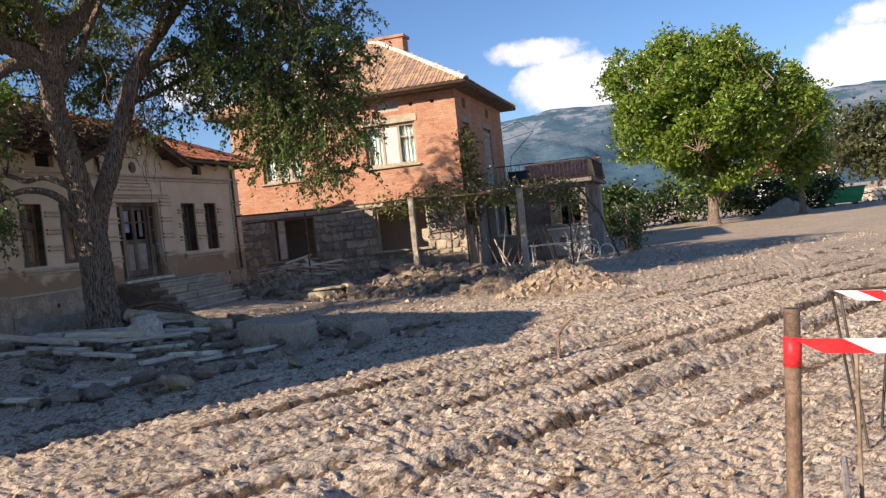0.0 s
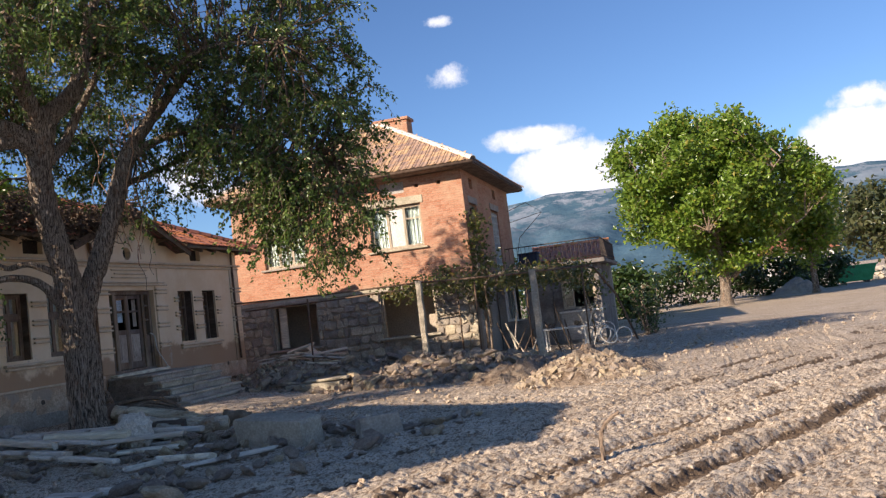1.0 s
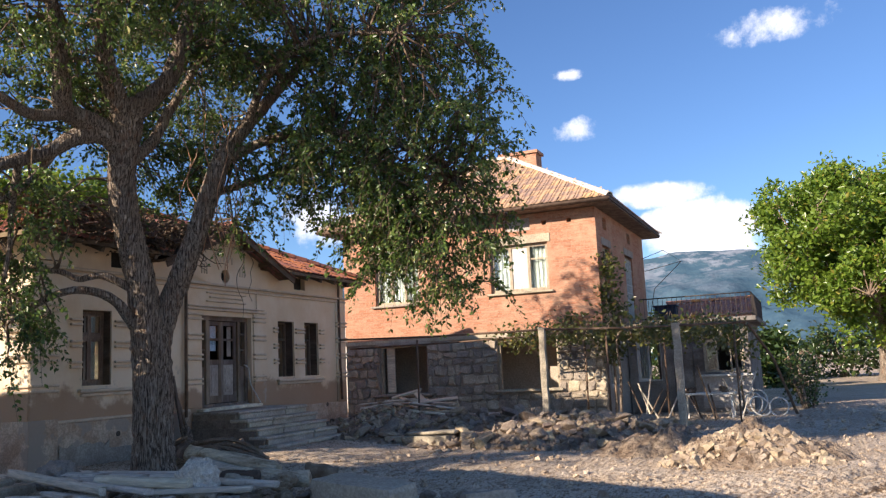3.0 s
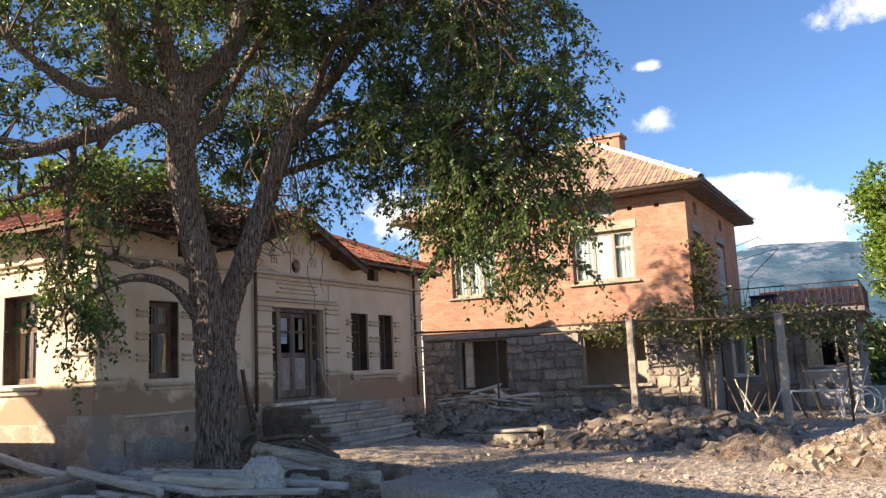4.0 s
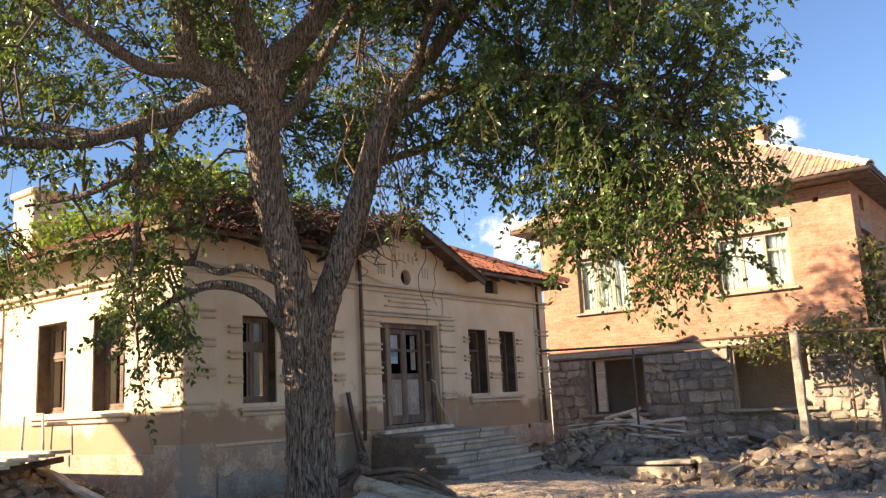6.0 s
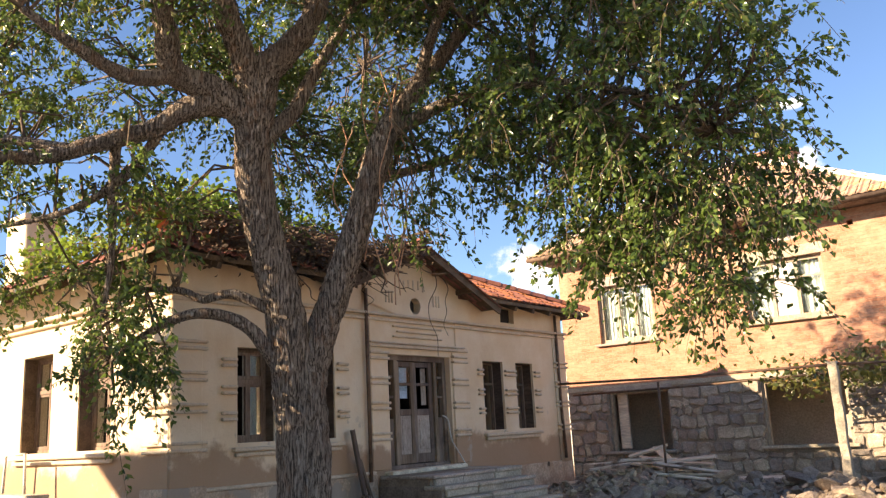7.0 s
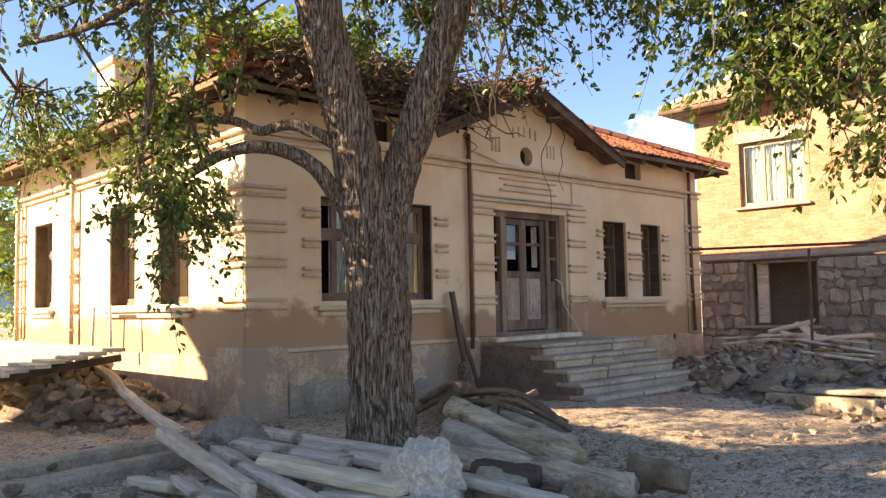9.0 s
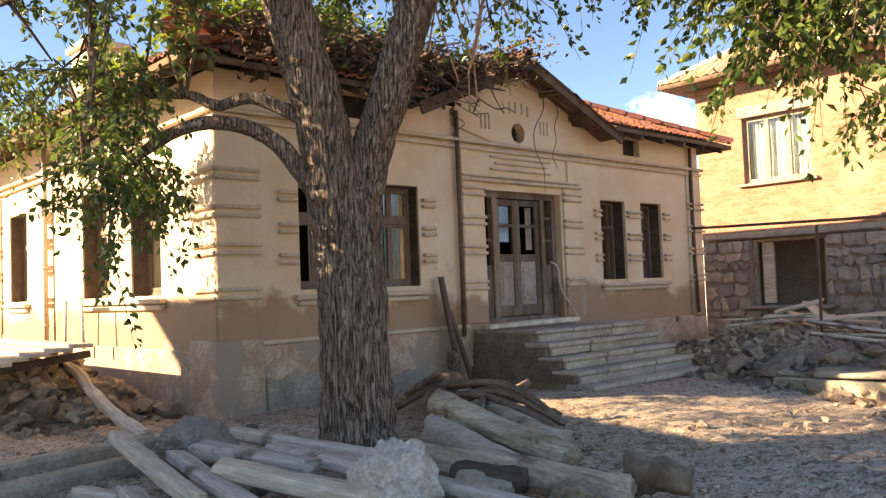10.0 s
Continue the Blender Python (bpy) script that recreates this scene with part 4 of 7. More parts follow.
        part("inner_cloth", leaf, M["pale_blue"] if i == 0 else M["door_panel"], d, "pale board set behind broken glass")
        if i == 0:
            pane = Mesh()
            xa, xb = sorted((sgn * 0.09, sgn * (wd - 0.09)))
            pane.box(xa, 0.02, zt - 0.37, xb, 0.026, zt - 0.09, hinge)
            pane.box(xa, 0.02, zb + 1.25, xb, 0.026, zt - 0.42, hinge)
            part("pane", pane, M["glass"], d).visible_shadow = False
    for x in (door[0] + 0.09, door[2] - 0.27):
        part("side_light", local_box(front_m, x, 0.16, door[1] + 0.07, x + 0.18, 0.19, door[1] + 0.85), M["old_wood"], d)
        for z in (1.2, 1.55):
            part("glazing_bar", local_box(front_m, x, 0.15, door[1] + z, x + 0.18, 0.2, door[1] + z + 0.04), M["old_wood"], d)
    w = Mesh()
    w.beam((FX - 0.02, 17.3, 1.0), (FX + 0.01, 19.3, 1.02), 0.42, 0.07)
    part("threshold", w, M["timber"], d, "worn plank threshold", bevel=0.015)
    w = Mesh()
    cable, _ = smooth_path([(FX + 0.02, 18.86, 1.92, 0.01), (FX + 0.06, 18.97, 1.84, 0.01), (FX + 0.08, 19.02, 1.5, 0.01), (FX + 0.1, 19.2, 1.25, 0.01), (FX + 0.14, 19.36, 1.0, 0.01)], 5)
    w.tube(cable, 0.013, 6)
    part("cable", w, M["white"], d, "loose pale cable hanging beside the door", smooth=True)
    # downpipes
    for pts in ([(FX + 0.07, 16.9, 4.05), (FX + 0.07, 16.9, 0.9)], [(FX + 0.07, 23.0, 4.05), (FX + 0.07, 23.0, 2.0), (FX + 0.09, 23.02, 0.95)]):
        w = Mesh()
        w.tube(pts, 0.032, 8)
        part("downpipe", w, M["pipe"], h, "rusty brown downpipe", smooth=True)
    for x in (-18.5, -21.35):
        w = Mesh()
        w.tube([(x, SY - 0.1, 4.0), (x, SY - 0.1, 0.6)], 0.04, 8)
        for z in (1.2, 2.1, 3.0):
            w.tube([(x, SY - 0.1, z), (x, SY - 0.1, z + 0.06)], 0.052, 8)
        part("downpipe", w, M["pale_pipe"], h, "plaster-coloured downpipe", smooth=True)
    # dark discs on the plinth, standing in for the shade in weep holes
    for y, z in ((15.12, 0.74), (22.35, 0.86)):
        w = Mesh()
        w.tube([(FX + 0.03, y, z), (FX + 0.045, y, z)], 0.05, 10)
        part("vent_hole", w, M["dark_wood"], h, "small dark disc standing in for a shaded vent hole")

    # roof: hipped, with eaves
    ex, ey0, ey1, eb, ez = FX + 0.47, SY - 0.6, NY + 0.5, BX - 0.6, 4.03
    half = (ex - eb) / 2
    rz = ez + half * 0.44
    xr = (ex + eb) / 2
    r0, r1 = (xr, ey0 + half, rz), (xr, ey1 - half, rz)
    A, B, C, D = (ex, ey0, ez), (ex, ey1, ez), (eb, ey1, ez), (eb, ey0, ez)
    G0, G1, gx_ = 16.05, 20.15, -14.3
    gzz = ez + (ex - gx_) * 0.44
    deck = Mesh()
    up = Vector((0, 0, 0.07))
    for poly in ([A, (ex, G0, ez), (gx_, G0, gzz), (gx_, G1, gzz), (ex, G1, ez), B, r1, r0], [D, A, r0], [C, D, r0, r1], [B, C, r1]):
        q = [Vector(p) for p in poly]
        n = len(q)
        deck.add(q + [p + up for p in q], [tuple(range(n))[::-1], tuple(range(n, 2 * n))] + [(i, (i + 1) % n, (i + 1) % n + n, i + n) for i in range(n)])
    roof = part("roof", deck, M["dark_wood"], h, "hipped roof of broken red clay tiles on dark boards")
    rng = random.Random(5)
    k = math.hypot(1, 0.44)
    z7 = 0.075
    clad(roof, (ex, ey0, ez + z7), (0, 1, 0), (-1, 0, 0.44), [(0, 0), (ey1 - ey0, 0), (ey1 - ey0 - half, half * k), (half, half * k)], 0.215, 0.34, M["tile_red"],
         lambda x, y: 19.4 < x + ey0, rng, 0.012,
         lambda x, y, r: (x < 4.8 and r.random() < 0.06) or (G0 < x + ey0 + 0.1 < G1 and y < 1.9))
    clad(roof, (eb, ey0, ez + z7), (1, 0, 0), (0, 1, 0.44), [(0, 0), (ex - eb, 0), (half, half * k)], 0.215, 0.34, M["tile_red"], lambda x, y: False, rng, 0.012,
         lambda x, y, r: r.random() < 0.02)
    for a, b in ((A, r0), (B, r1), (r0, r1)):
        ridge_tiles(roof, Vector(a) + Vector((0, 0, 0.1)), Vector(b) + Vector((0, 0, 0.1)), M["tile_red"])
    # rafters under the eaves
    for i in range(17):
        y = ey0 + 0.35 + i * (ey1 - ey0 - 0.7) / 16
        if G0 - 0.1 < y < G1 + 0.1:
            continue
        w = Mesh()
        w.beam((FX - 0.2, y, ez + 0.28 - 0.06), (ex - 0.02, y, ez - 0.055), 0.07, 0.09)
        part("rafter", w, M["dark_wood"], roof)
    for i in range(12):
        x = eb + 0.6 + i * (ex - eb - 1.2) / 11
        w = Mesh()
        w.beam((x, SY + 0.2, ez + 0.28 - 0.06), (x, ey0 + 0.02, ez - 0.055), 0.07, 0.09)
        part("rafter", w, M["dark_wood"], roof)
    # gable roof over the door
    gf, gs, ge, ga = FX + 0.42, 2.2, 3.93, 4.85
    for s in (-1, 1):
        lo, hi = (gf, yp + s * gs, ge), (gf, yp, ga)
        lo2, hi2 = (-15.6, yp + s * gs, ge), (-15.6, yp, ga)
        w = Mesh()
        q = [Vector(p) for p in (lo, hi, hi2, lo2)]
        w.add(q + [p + Vector((0, 0, 0.05)) for p in q], [(0, 1, 2, 3), (7, 6, 5, 4), (0, 4, 5, 1), (1, 5, 6, 2), (2, 6, 7, 3), (3, 7, 4, 0)])
        part("gable_deck", w, M["dark_wood"], roof)
        w = Mesh()
        w.beam(Vector(lo) + Vector((0.02, 0, -0.03)), Vector(hi) + Vector((0.02, 0, -0.03)), 0.04, 0.17)
        part("barge_board", w, M["dark_wood"], roof)
        for f in (0.3, 0.62):
            w = Mesh()
            y = yp + s * gs * f
            z = ga + (ge - ga) * f - 0.06
            w.beam((FX - 0.1, y, z), (gf, y, z), 0.09, 0.09)
            part("purlin", w, M["dark_wood"], roof)
        along = (-1, 0, 0) if s < 0 else (1, 0, 0)
        org = (gf + 0.03, yp + s * gs, ge + 0.06) if s < 0 else (-15.6, yp + s * gs, ge + 0.06)
        sl = math.hypot(gs, ga - ge)
        clad(roof, org, along, (0, -s * gs, ga - ge), [(0, 0), (2.9, 0), (2.9, sl), (0, sl)] if s > 0 else [(0, 0), (2.9, 0), (2.9, sl), (0, sl)], 0.215, 0.33, M["tile_red"],
             lambda x, y: False, rng, 0.02, (lambda x, y, r: r.random() < 0.15) if s < 0 else None)
    ridge_tiles(roof, (gf, yp, ga + 0.07), (-15.4, yp, ga + 0.07), M["tile_red"])
    # chimney
    w = Mesh()
    w.box(-20.0, 14.1, 4.2, -19.2, 14.8, 6.15)
    w.box(-20.07, 14.03, 6.0, -19.13, 14.87, 6.12)
    part("chimney", w, M["plaster"], h, "cream plastered chimney", bevel=0.02)
    return h


small_house()


def stone_steps():
    st = thing("entrance_steps", "wide worn grey stone steps leading to a weathered door", "steps")
    rng = random.Random(61)
    n = 6
    for i in range(n):
        z1 = 0.98 - 0.165 * i
        front = -11.95 + 0.25 * i
        y0, y1 = 17.12 - 0.035 * i, 19.62 + 0.02 * i
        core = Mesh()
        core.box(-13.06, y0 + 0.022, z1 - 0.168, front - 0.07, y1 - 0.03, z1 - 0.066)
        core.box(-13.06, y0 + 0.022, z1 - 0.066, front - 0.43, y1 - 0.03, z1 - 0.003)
        part("step_core", core, M["step_core"], st, "step masonry under a tread, coloured dark for its recess shade")
        cuts = [y0, y0 + rng.uniform(0.5, 1.1), y0 + rng.uniform(1.4, 1.9), y1]
        for a, b in zip(cuts, cuts[1:]):
            back = -13.06 if i == 0 else front - 0.42
            m = Mesh()
            m.box(back, a + 0.007, z1 - 0.062 + rng.uniform(-0.004, 0.004), front + 0.035 + rng.uniform(-0.02, 0.012), b - 0.007, z1 + rng.uniform(-0.012, 0.006))
            part("tread", m, M["step"], st, bevel=0.016)
            m = Mesh()
            m.box(front - 0.067, a + (0.09 if a == y0 else 0.006), z1 - 0.166, front + rng.uniform(-0.012, 0.008), b - 0.006, z1 - 0.066)
            part("riser", m, M["step"], st, bevel=0.01)
    return st


stone_steps()
for label, x, y, z, sx, sy, yaw, tilt in (("loose grey stone slab lying askew before steps", -10.45, 18.9, 0.14, 0.42, 1.5, 9, 3), ("loose grey stone slab lying askew before steps", -10.25, 18.5, 0.1, 0.3, 1.2, 14, 2)):
    m = Mesh()
    m.box(-sx / 2, -sy / 2, -0.045, sx / 2, sy / 2, 0.045)
    ob = solid("loose_slab", m, M["step"], label, "slab", bevel=0.02)
    ob.matrix_basis = pose(x, y, z, 0, tilt, yaw)

# ---- brick house ----
WX0, WX1, WY0, WY1 = -14.97, -6.7, 26.68, 34.1
ZS, ZT = 2.52, 6.03


def rm2_(th):
    return facing((WX1, WY0 + th, 0), (0, 1, 0), (-1, 0, 0))


def brick_house():
    h = thing("brick_house", "two-storey red brick house on a rough stone ground floor", "house")
    th = 0.38
    fm = facing((WX0, WY0, 0), (1, 0, 0), (0, 1, 0))
    rm = facing((WX1, WY0, 0), (0, 1, 0), (-1, 0, 0))
    up_o = [(-9.96 - WX0, 3.75, -8.16 - WX0, 5.16), (-13.85 - WX0, 3.66, -12.3 - WX0, 5.16), (-9.5 - WX0, 5.56, -8.65 - WX0, 5.94)]
    lo_o = [(-13.78 - WX0, 0.93, -12.13 - WX0, 2.41), (-9.88 - WX0, 0.95, -8.04 - WX0, 2.41)]
    hole = [(-8.28 - WX0 + d, 5.66, -8.28 - WX0 + d + 0.13, 5.78) for d in (0.0, 0.75)] + [(-10.35 - WX0, 5.66, -10.22 - WX0, 5.78)]

    def wall(name, z0, z1, m, length, ops, mat, label=""):
        mm = m.copy()
        mm.translation.z = z0
        return part(name, wall_mesh(mm, length, z1 - z0, th, [(a, b - z0, c, d - z0) for a, b, c, d in ops]), mat, h, label)

    wall("wall_front_upper", ZS, ZT, fm, WX1 - WX0, up_o + hole, M["brick"], "red brick wall")
    low = wall("wall_front_lower", 0.0, ZS, facing((WX0, WY0 + 0.02, 0), (1, 0, 0), (0, 1, 0)), WX1 - WX0, lo_o, M["mortar"], "rough stone wall")
    ro = [(27.36 - WY0, 3.2, 28.35 - WY0, 5.0), (30.6 - WY0, 2.84, 31.85 - WY0, 5.05), (27.6 - WY0, 5.5, 28.1 - WY0, 5.85), (31.2 - WY0, 5.5, 31.7 - WY0, 5.85)]
    part("wall_side_upper", wall_mesh(facing((WX1, WY0 + th, ZS), (0, 1, 0), (-1, 0, 0)), WY1 - WY0 - th, ZT - ZS, th, [(a - th, b - ZS, c - th, d - ZS) for a, b, c, d in ro]), M["brick"], h)
    sl = [(27.35 - WY0 - th, 0.85, 28.75 - WY0 - th, 2.15)]
    part("wall_side_lower", wall_mesh(facing((WX1, WY0 + th, 0), (0, 1, 0), (-1, 0, 0)), WY1 - WY0 - th, ZS - 0.004, th, sl), M["grey"], h, "grey rendered lower wall")
    window(h, rm2_(th), *sl[0], 0.06, 2, 0.0, "white", (0,), (1,), (0, 1))
    part("wall_back", local_box(Matrix(), WX0 + th, WY1 - th, 0, WX1 - th, WY1, ZT), M["brick"], h)
    part("wall_far_side", local_box(Matrix(), WX0, WY0 + th + 0.02, 0, WX0 + th, WY1, ZT), M["brick"], h)
    fl = Mesh()
    fl.box(WX0 + th, WY0 + th, 2.5, WX1 - th, WY1 - th, 2.62)
    fl.box(WX0 + th, WY0 + th, 5.95, WX1 - th, WY1 - th, 6.05)
    fl.box(WX0 + th, WY0 + th, 0.3, WX1 - th, WY1 - th, 0.4)
    part("inner_floor", fl, M["inside"], h)
    pw = Mesh()
    pw.box(WX0 + th, 28.3, 0.4, WX1 - th, 28.45, 2.5)
    pw.box(-11.2, WY0 + th, 0.4, -11.05, 28.3, 2.5)
    pw.box(WX0 + th, 30.6, 2.62, WX1 - th, 30.75, 5.95)
    part("partition", pw, M["inside"], h)
    # stones of the ground floor
    rng = random.Random(12)
    z = 0.12
    while z < ZS - 0.1:
        ch = rng.uniform(0.14, 0.32)
        ch = min(ch, ZS - z - 0.01)
        x = WX0 + 0.02
        while x < WX1 - 0.05:
            cw = rng.uniform(0.15, 0.46)
            if WX1 - x - cw < 0.15:
                cw = WX1 - x - 0.005
            blocked = [o for o in lo_o if o[0] + WX0 < x + cw and o[2] + WX0 > x and o[1] < z + ch - 0.03 and o[3] > z + 0.03]
            nxt = x + cw
            if blocked:
                o = blocked[0]
                if o[0] + WX0 - x > 0.1:
                    cw = o[0] + WX0 - x
                else:
                    x = o[2] + WX0
                    continue
                nxt = x + cw
            g = 0.014
            pts = []
            x0, x1, z0, z1 = x + g, x + cw - g, z + g, z + ch - g
            c = min(0.05, (x1 - x0) / 4, (z1 - z0) / 4)
            for px, pz in ((x0 + c, z0), (x1 - c, z0), (x1, z0 + c), (x1, z1 - c), (x1 - c, z1), (x0 + c, z1), (x0, z1 - c), (x0, z0 + c)):
                pts.append((px + rng.uniform(-0.04, 0.04), pz + rng.uniform(-0.05, 0.05)))
            out = rng.uniform(0.0, 0.03)
            cx, cz = (x0 + x1) / 2, (z0 + z1) / 2
            s = Mesh()
            s.add([(px, WY0 + 0.03, pz) for px, pz in pts] + [(px, WY0 - out + 0.006, pz) for px, pz in pts]
                  + [(cx + (px - cx) * 0.82, WY0 - out - 0.018 + rng.uniform(-0.008, 0.008), cz + (pz - cz) * 0.8) for px, pz in pts],
                  [(i, (i + 1) % 8, (i + 1) % 8 + 8, i + 8) for i in range(8)] + [(i + 8, (i + 1) % 8 + 8, (i + 1) % 8 + 16, i + 16) for i in range(8)] + [tuple(range(16, 24))])
            part("stone", s, M["stone"], low)
            x = nxt
        z += ch
    # brick quoins beside the ground floor openings, lintels and sills
    for o in lo_o:
        for z0, z1, mat, name, d in ((o[3] + 0.004, o[3] + 0.11, "concrete", "lintel", 0.03), (o[1] - 0.075, o[1] - 0.004, "concrete", "window_sill", 0.13)):
            w = Mesh()
            w.box(o[0] + WX0 - 0.12, WY0 - d - 0.01, z0, o[2] + WX0 + 0.12, WY0 + 0.02, z1)
            part(name, w, M[mat], h, bevel=0.012)
        w = Mesh()
        w.box(o[0] + WX0, WY0 + 0.1, o[1], o[0] + WX0 + 0.07, WY0 + 0.2, o[3])
        w.box(o[2] + WX0 - 0.07, WY0 + 0.1, o[1], o[2] + WX0, WY0 + 0.2, o[3])
        w.box(o[0] + WX0 + 0.07, WY0 + 0.1, o[3] - 0.07, o[2] + WX0 - 0.07, WY0 + 0.2, o[3])
        part("window_frame", w, M["frame"], h, "empty window frame")
    w = Mesh()
    w.box(lo_o[0][0] + WX0 + 0.16, WY0 + 0.2, 0.98, lo_o[0][0] + WX0 + 0.42, WY0 + 0.26, 2.36)
    part("shutter", w, M["pale_wood"], h, "pale open inner shutter")
    # upper windows
    w1 = window(h, fm, *up_o[0], 0.08, 3, 0.0, "frame", (0, 2), (), (0, 2), "curtain_grey")
    w2 = window(h, fm, *up_o[1], 0.08, 3, 0.0, "frame", (0, 1, 2), (), (0, 1, 2), "curtain_grey")
    b = up_o[0]
    third = (b[2] - b[0]) / 3
    w = Mesh()
    w.box(b[0] + third + 0.05, 0.14, b[1] + 0.1, b[0] + 2 * third - 0.05, 0.16, b[3] - 0.1, fm)
    part("white_blind", w, M["white"], w1, "plain white blind")
    w = Mesh()
    w.box(b[0] + 2 * third + 0.05, 0.10, b[3] - 0.48, b[2] - 0.05, 0.15, b[3] - 0.43, fm)
    part("glazing_bar", w, M["frame"], w1)
    w = Mesh()
    w.box(up_o[2][0], 0.10, up_o[2][1], up_o[2][2], 0.16, up_o[2][3], fm)
    part("attic_panel", w, M["grey"], h, "grey boarded attic opening")
    for o in up_o[:2]:
        for z0, z1, e, d, nm in ((o[3], o[3] + 0.25, 0.1, 0.025, "lintel"), (o[1] - 0.06, o[1], 0.12, 0.1, "window_sill")):
            w = Mesh()
            w.box(o[0] + WX0 - e, WY0 - d, z0, o[2] + WX0 + e, WY0 + 0.05, z1)
            part(nm, w, M["concrete"], h, bevel=0.01)
    w = Mesh()
    w.box(WX0 - 0.01, WY0 - 0.02, ZS - 0.05, WX1 + 0.01, WY0 - 0.002, ZS + 0.06)
    part("string_course", w, M["concrete"], h, bevel=0.006)
    window(h, rm, *ro[0], 0.1, 2, 0.4, "frame", (0, 1), (), (0,))
    window(h, rm, *ro[1], 0.1, 2, 0.5, "frame", (0, 1), (), ())
    lat = Mesh()
    o = ro[1]
    for i in range(9):
        x = o[0] + 0.08 + i * (o[2] - o[0] - 0.16) / 8
        lat.box(x - 0.012, 0.04, o[1] + 0.1, x + 0.012, 0.06, o[3] - 0.1, rm)
    for i in range(8):
        z = o[1] + 0.2 + i * 0.26
        lat.box(o[0] + 0.06, 0.03, z - 0.012, o[2] - 0.06, 0.045, z + 0.012, rm)
    part("door_grille", lat, M["white"], h, "white lattice grille over a door")
    for o in ro[:2]:
        w = Mesh()
        w.box(o[0] - 0.12, -0.025, o[3], o[2] + 0.12, 0.03, o[3] + 0.22, rm)
        part("lintel", w, M["concrete"], h)
    for o in ro[2:]:
        w = Mesh()
        w.box(o[0], 0.1, o[1], o[2], 0.14, o[3], rm)
        part("attic_panel", w, M["dark_wood"], h)
    # hip roof
    e, ez = 0.58, 6.08
    A, B, C, D = (WX0 - e, WY0 - e, ez), (WX1 + e, WY0 - e, ez), (WX1 + e, WY1 + e, ez), (WX0 - e, WY1 + e, ez)
    half = (WY1 - WY0) / 2 + e
    ridge_half = max(0.25, (WX1 - WX0) / 2 + e - half)
    xm, ym, rz = (WX0 + WX1) / 2, (WY0 + WY1) / 2, ez + half * 0.60
    r0, r1 = (xm - ridge_half, ym, rz), (xm + ridge_half, ym, rz)
    deck = Mesh()
    lowp = [Vector(p) for p in (A, B, C, D, r0, r1)]
    upv = Vector((0, 0, 0.08))
    deck.add(lowp + [p + upv for p in lowp], [(6, 7, 11, 10), (7, 8, 11), (8, 9, 10, 11), (9, 6, 10), (1, 0, 4, 5), (2, 1, 5), (3, 2, 5, 4), (0, 3, 4), (0, 1, 7, 6), (1, 2, 8, 7), (2, 3, 9, 8), (3, 0, 6, 9)])
    roof = part("roof", deck, M["dark_wood"], h, "hip roof of weathered pinkish brown tiles with a pale mortared ridge")
    sof = Mesh()
    sof.box(A[0] + 0.03, A[1] + 0.03, ez - 0.035, C[0] - 0.03, C[1] - 0.03, ez - 0.005)
    part("soffit", sof, M["old_wood"], roof, "plain boarded soffit")
    k = math.hypot(1, 0.60)
    rg = random.Random(8)
    wdt = B[0] - A[0]
    clad(roof, (A[0], A[1], ez + 0.085), (1, 0, 0), (0, 1, 0.60), [(0, 0), (wdt, 0), (wdt / 2 + ridge_half, half * k), (wdt / 2 - ridge_half, half * k)], 0.24, 0.36, M["tile_old"],
         lambda x, y: x > 4.2, rg, 0.006)
    dpt = C[1] - B[1]
    clad(roof, (B[0], B[1], ez + 0.085), (0, 1, 0), (-1, 0, 0.60 * half / (wdt / 2 - ridge_half)), [(0, 0), (dpt, 0), (dpt / 2, (wdt / 2 - ridge_half) * 1.15)], 0.24, 0.36, M["tile_old"],
         lambda x, y: False, rg, 0.006)
    for a, b in ((A, r0), (B, r1), (C, r1), (r0, r1)):
        ridge_tiles(roof, Vector(a) + Vector((0, 0, 0.07)), Vector(b) + Vector((0, 0, 0.07)), M["ridge"], 0.11, 0.36)
    ch = Mesh()
    ch.box(-10.8, 30.7, 7.4, -9.5, 31.35, 8.92)
    ch.box(-10.87, 30.63, 8.92, -9.43, 31.42, 9.02)
    part("chimney", ch, M["brick"], h, "broad brick chimney")
    g = Mesh()
    g.tube([(A[0], A[1] - 0.05, ez + 0.02), (B[0], B[1] - 0.05, ez + 0.02)], 0.06, 8)
    part("gutter", g, M["pipe"], roof, smooth=True)
    return h


brick_house()


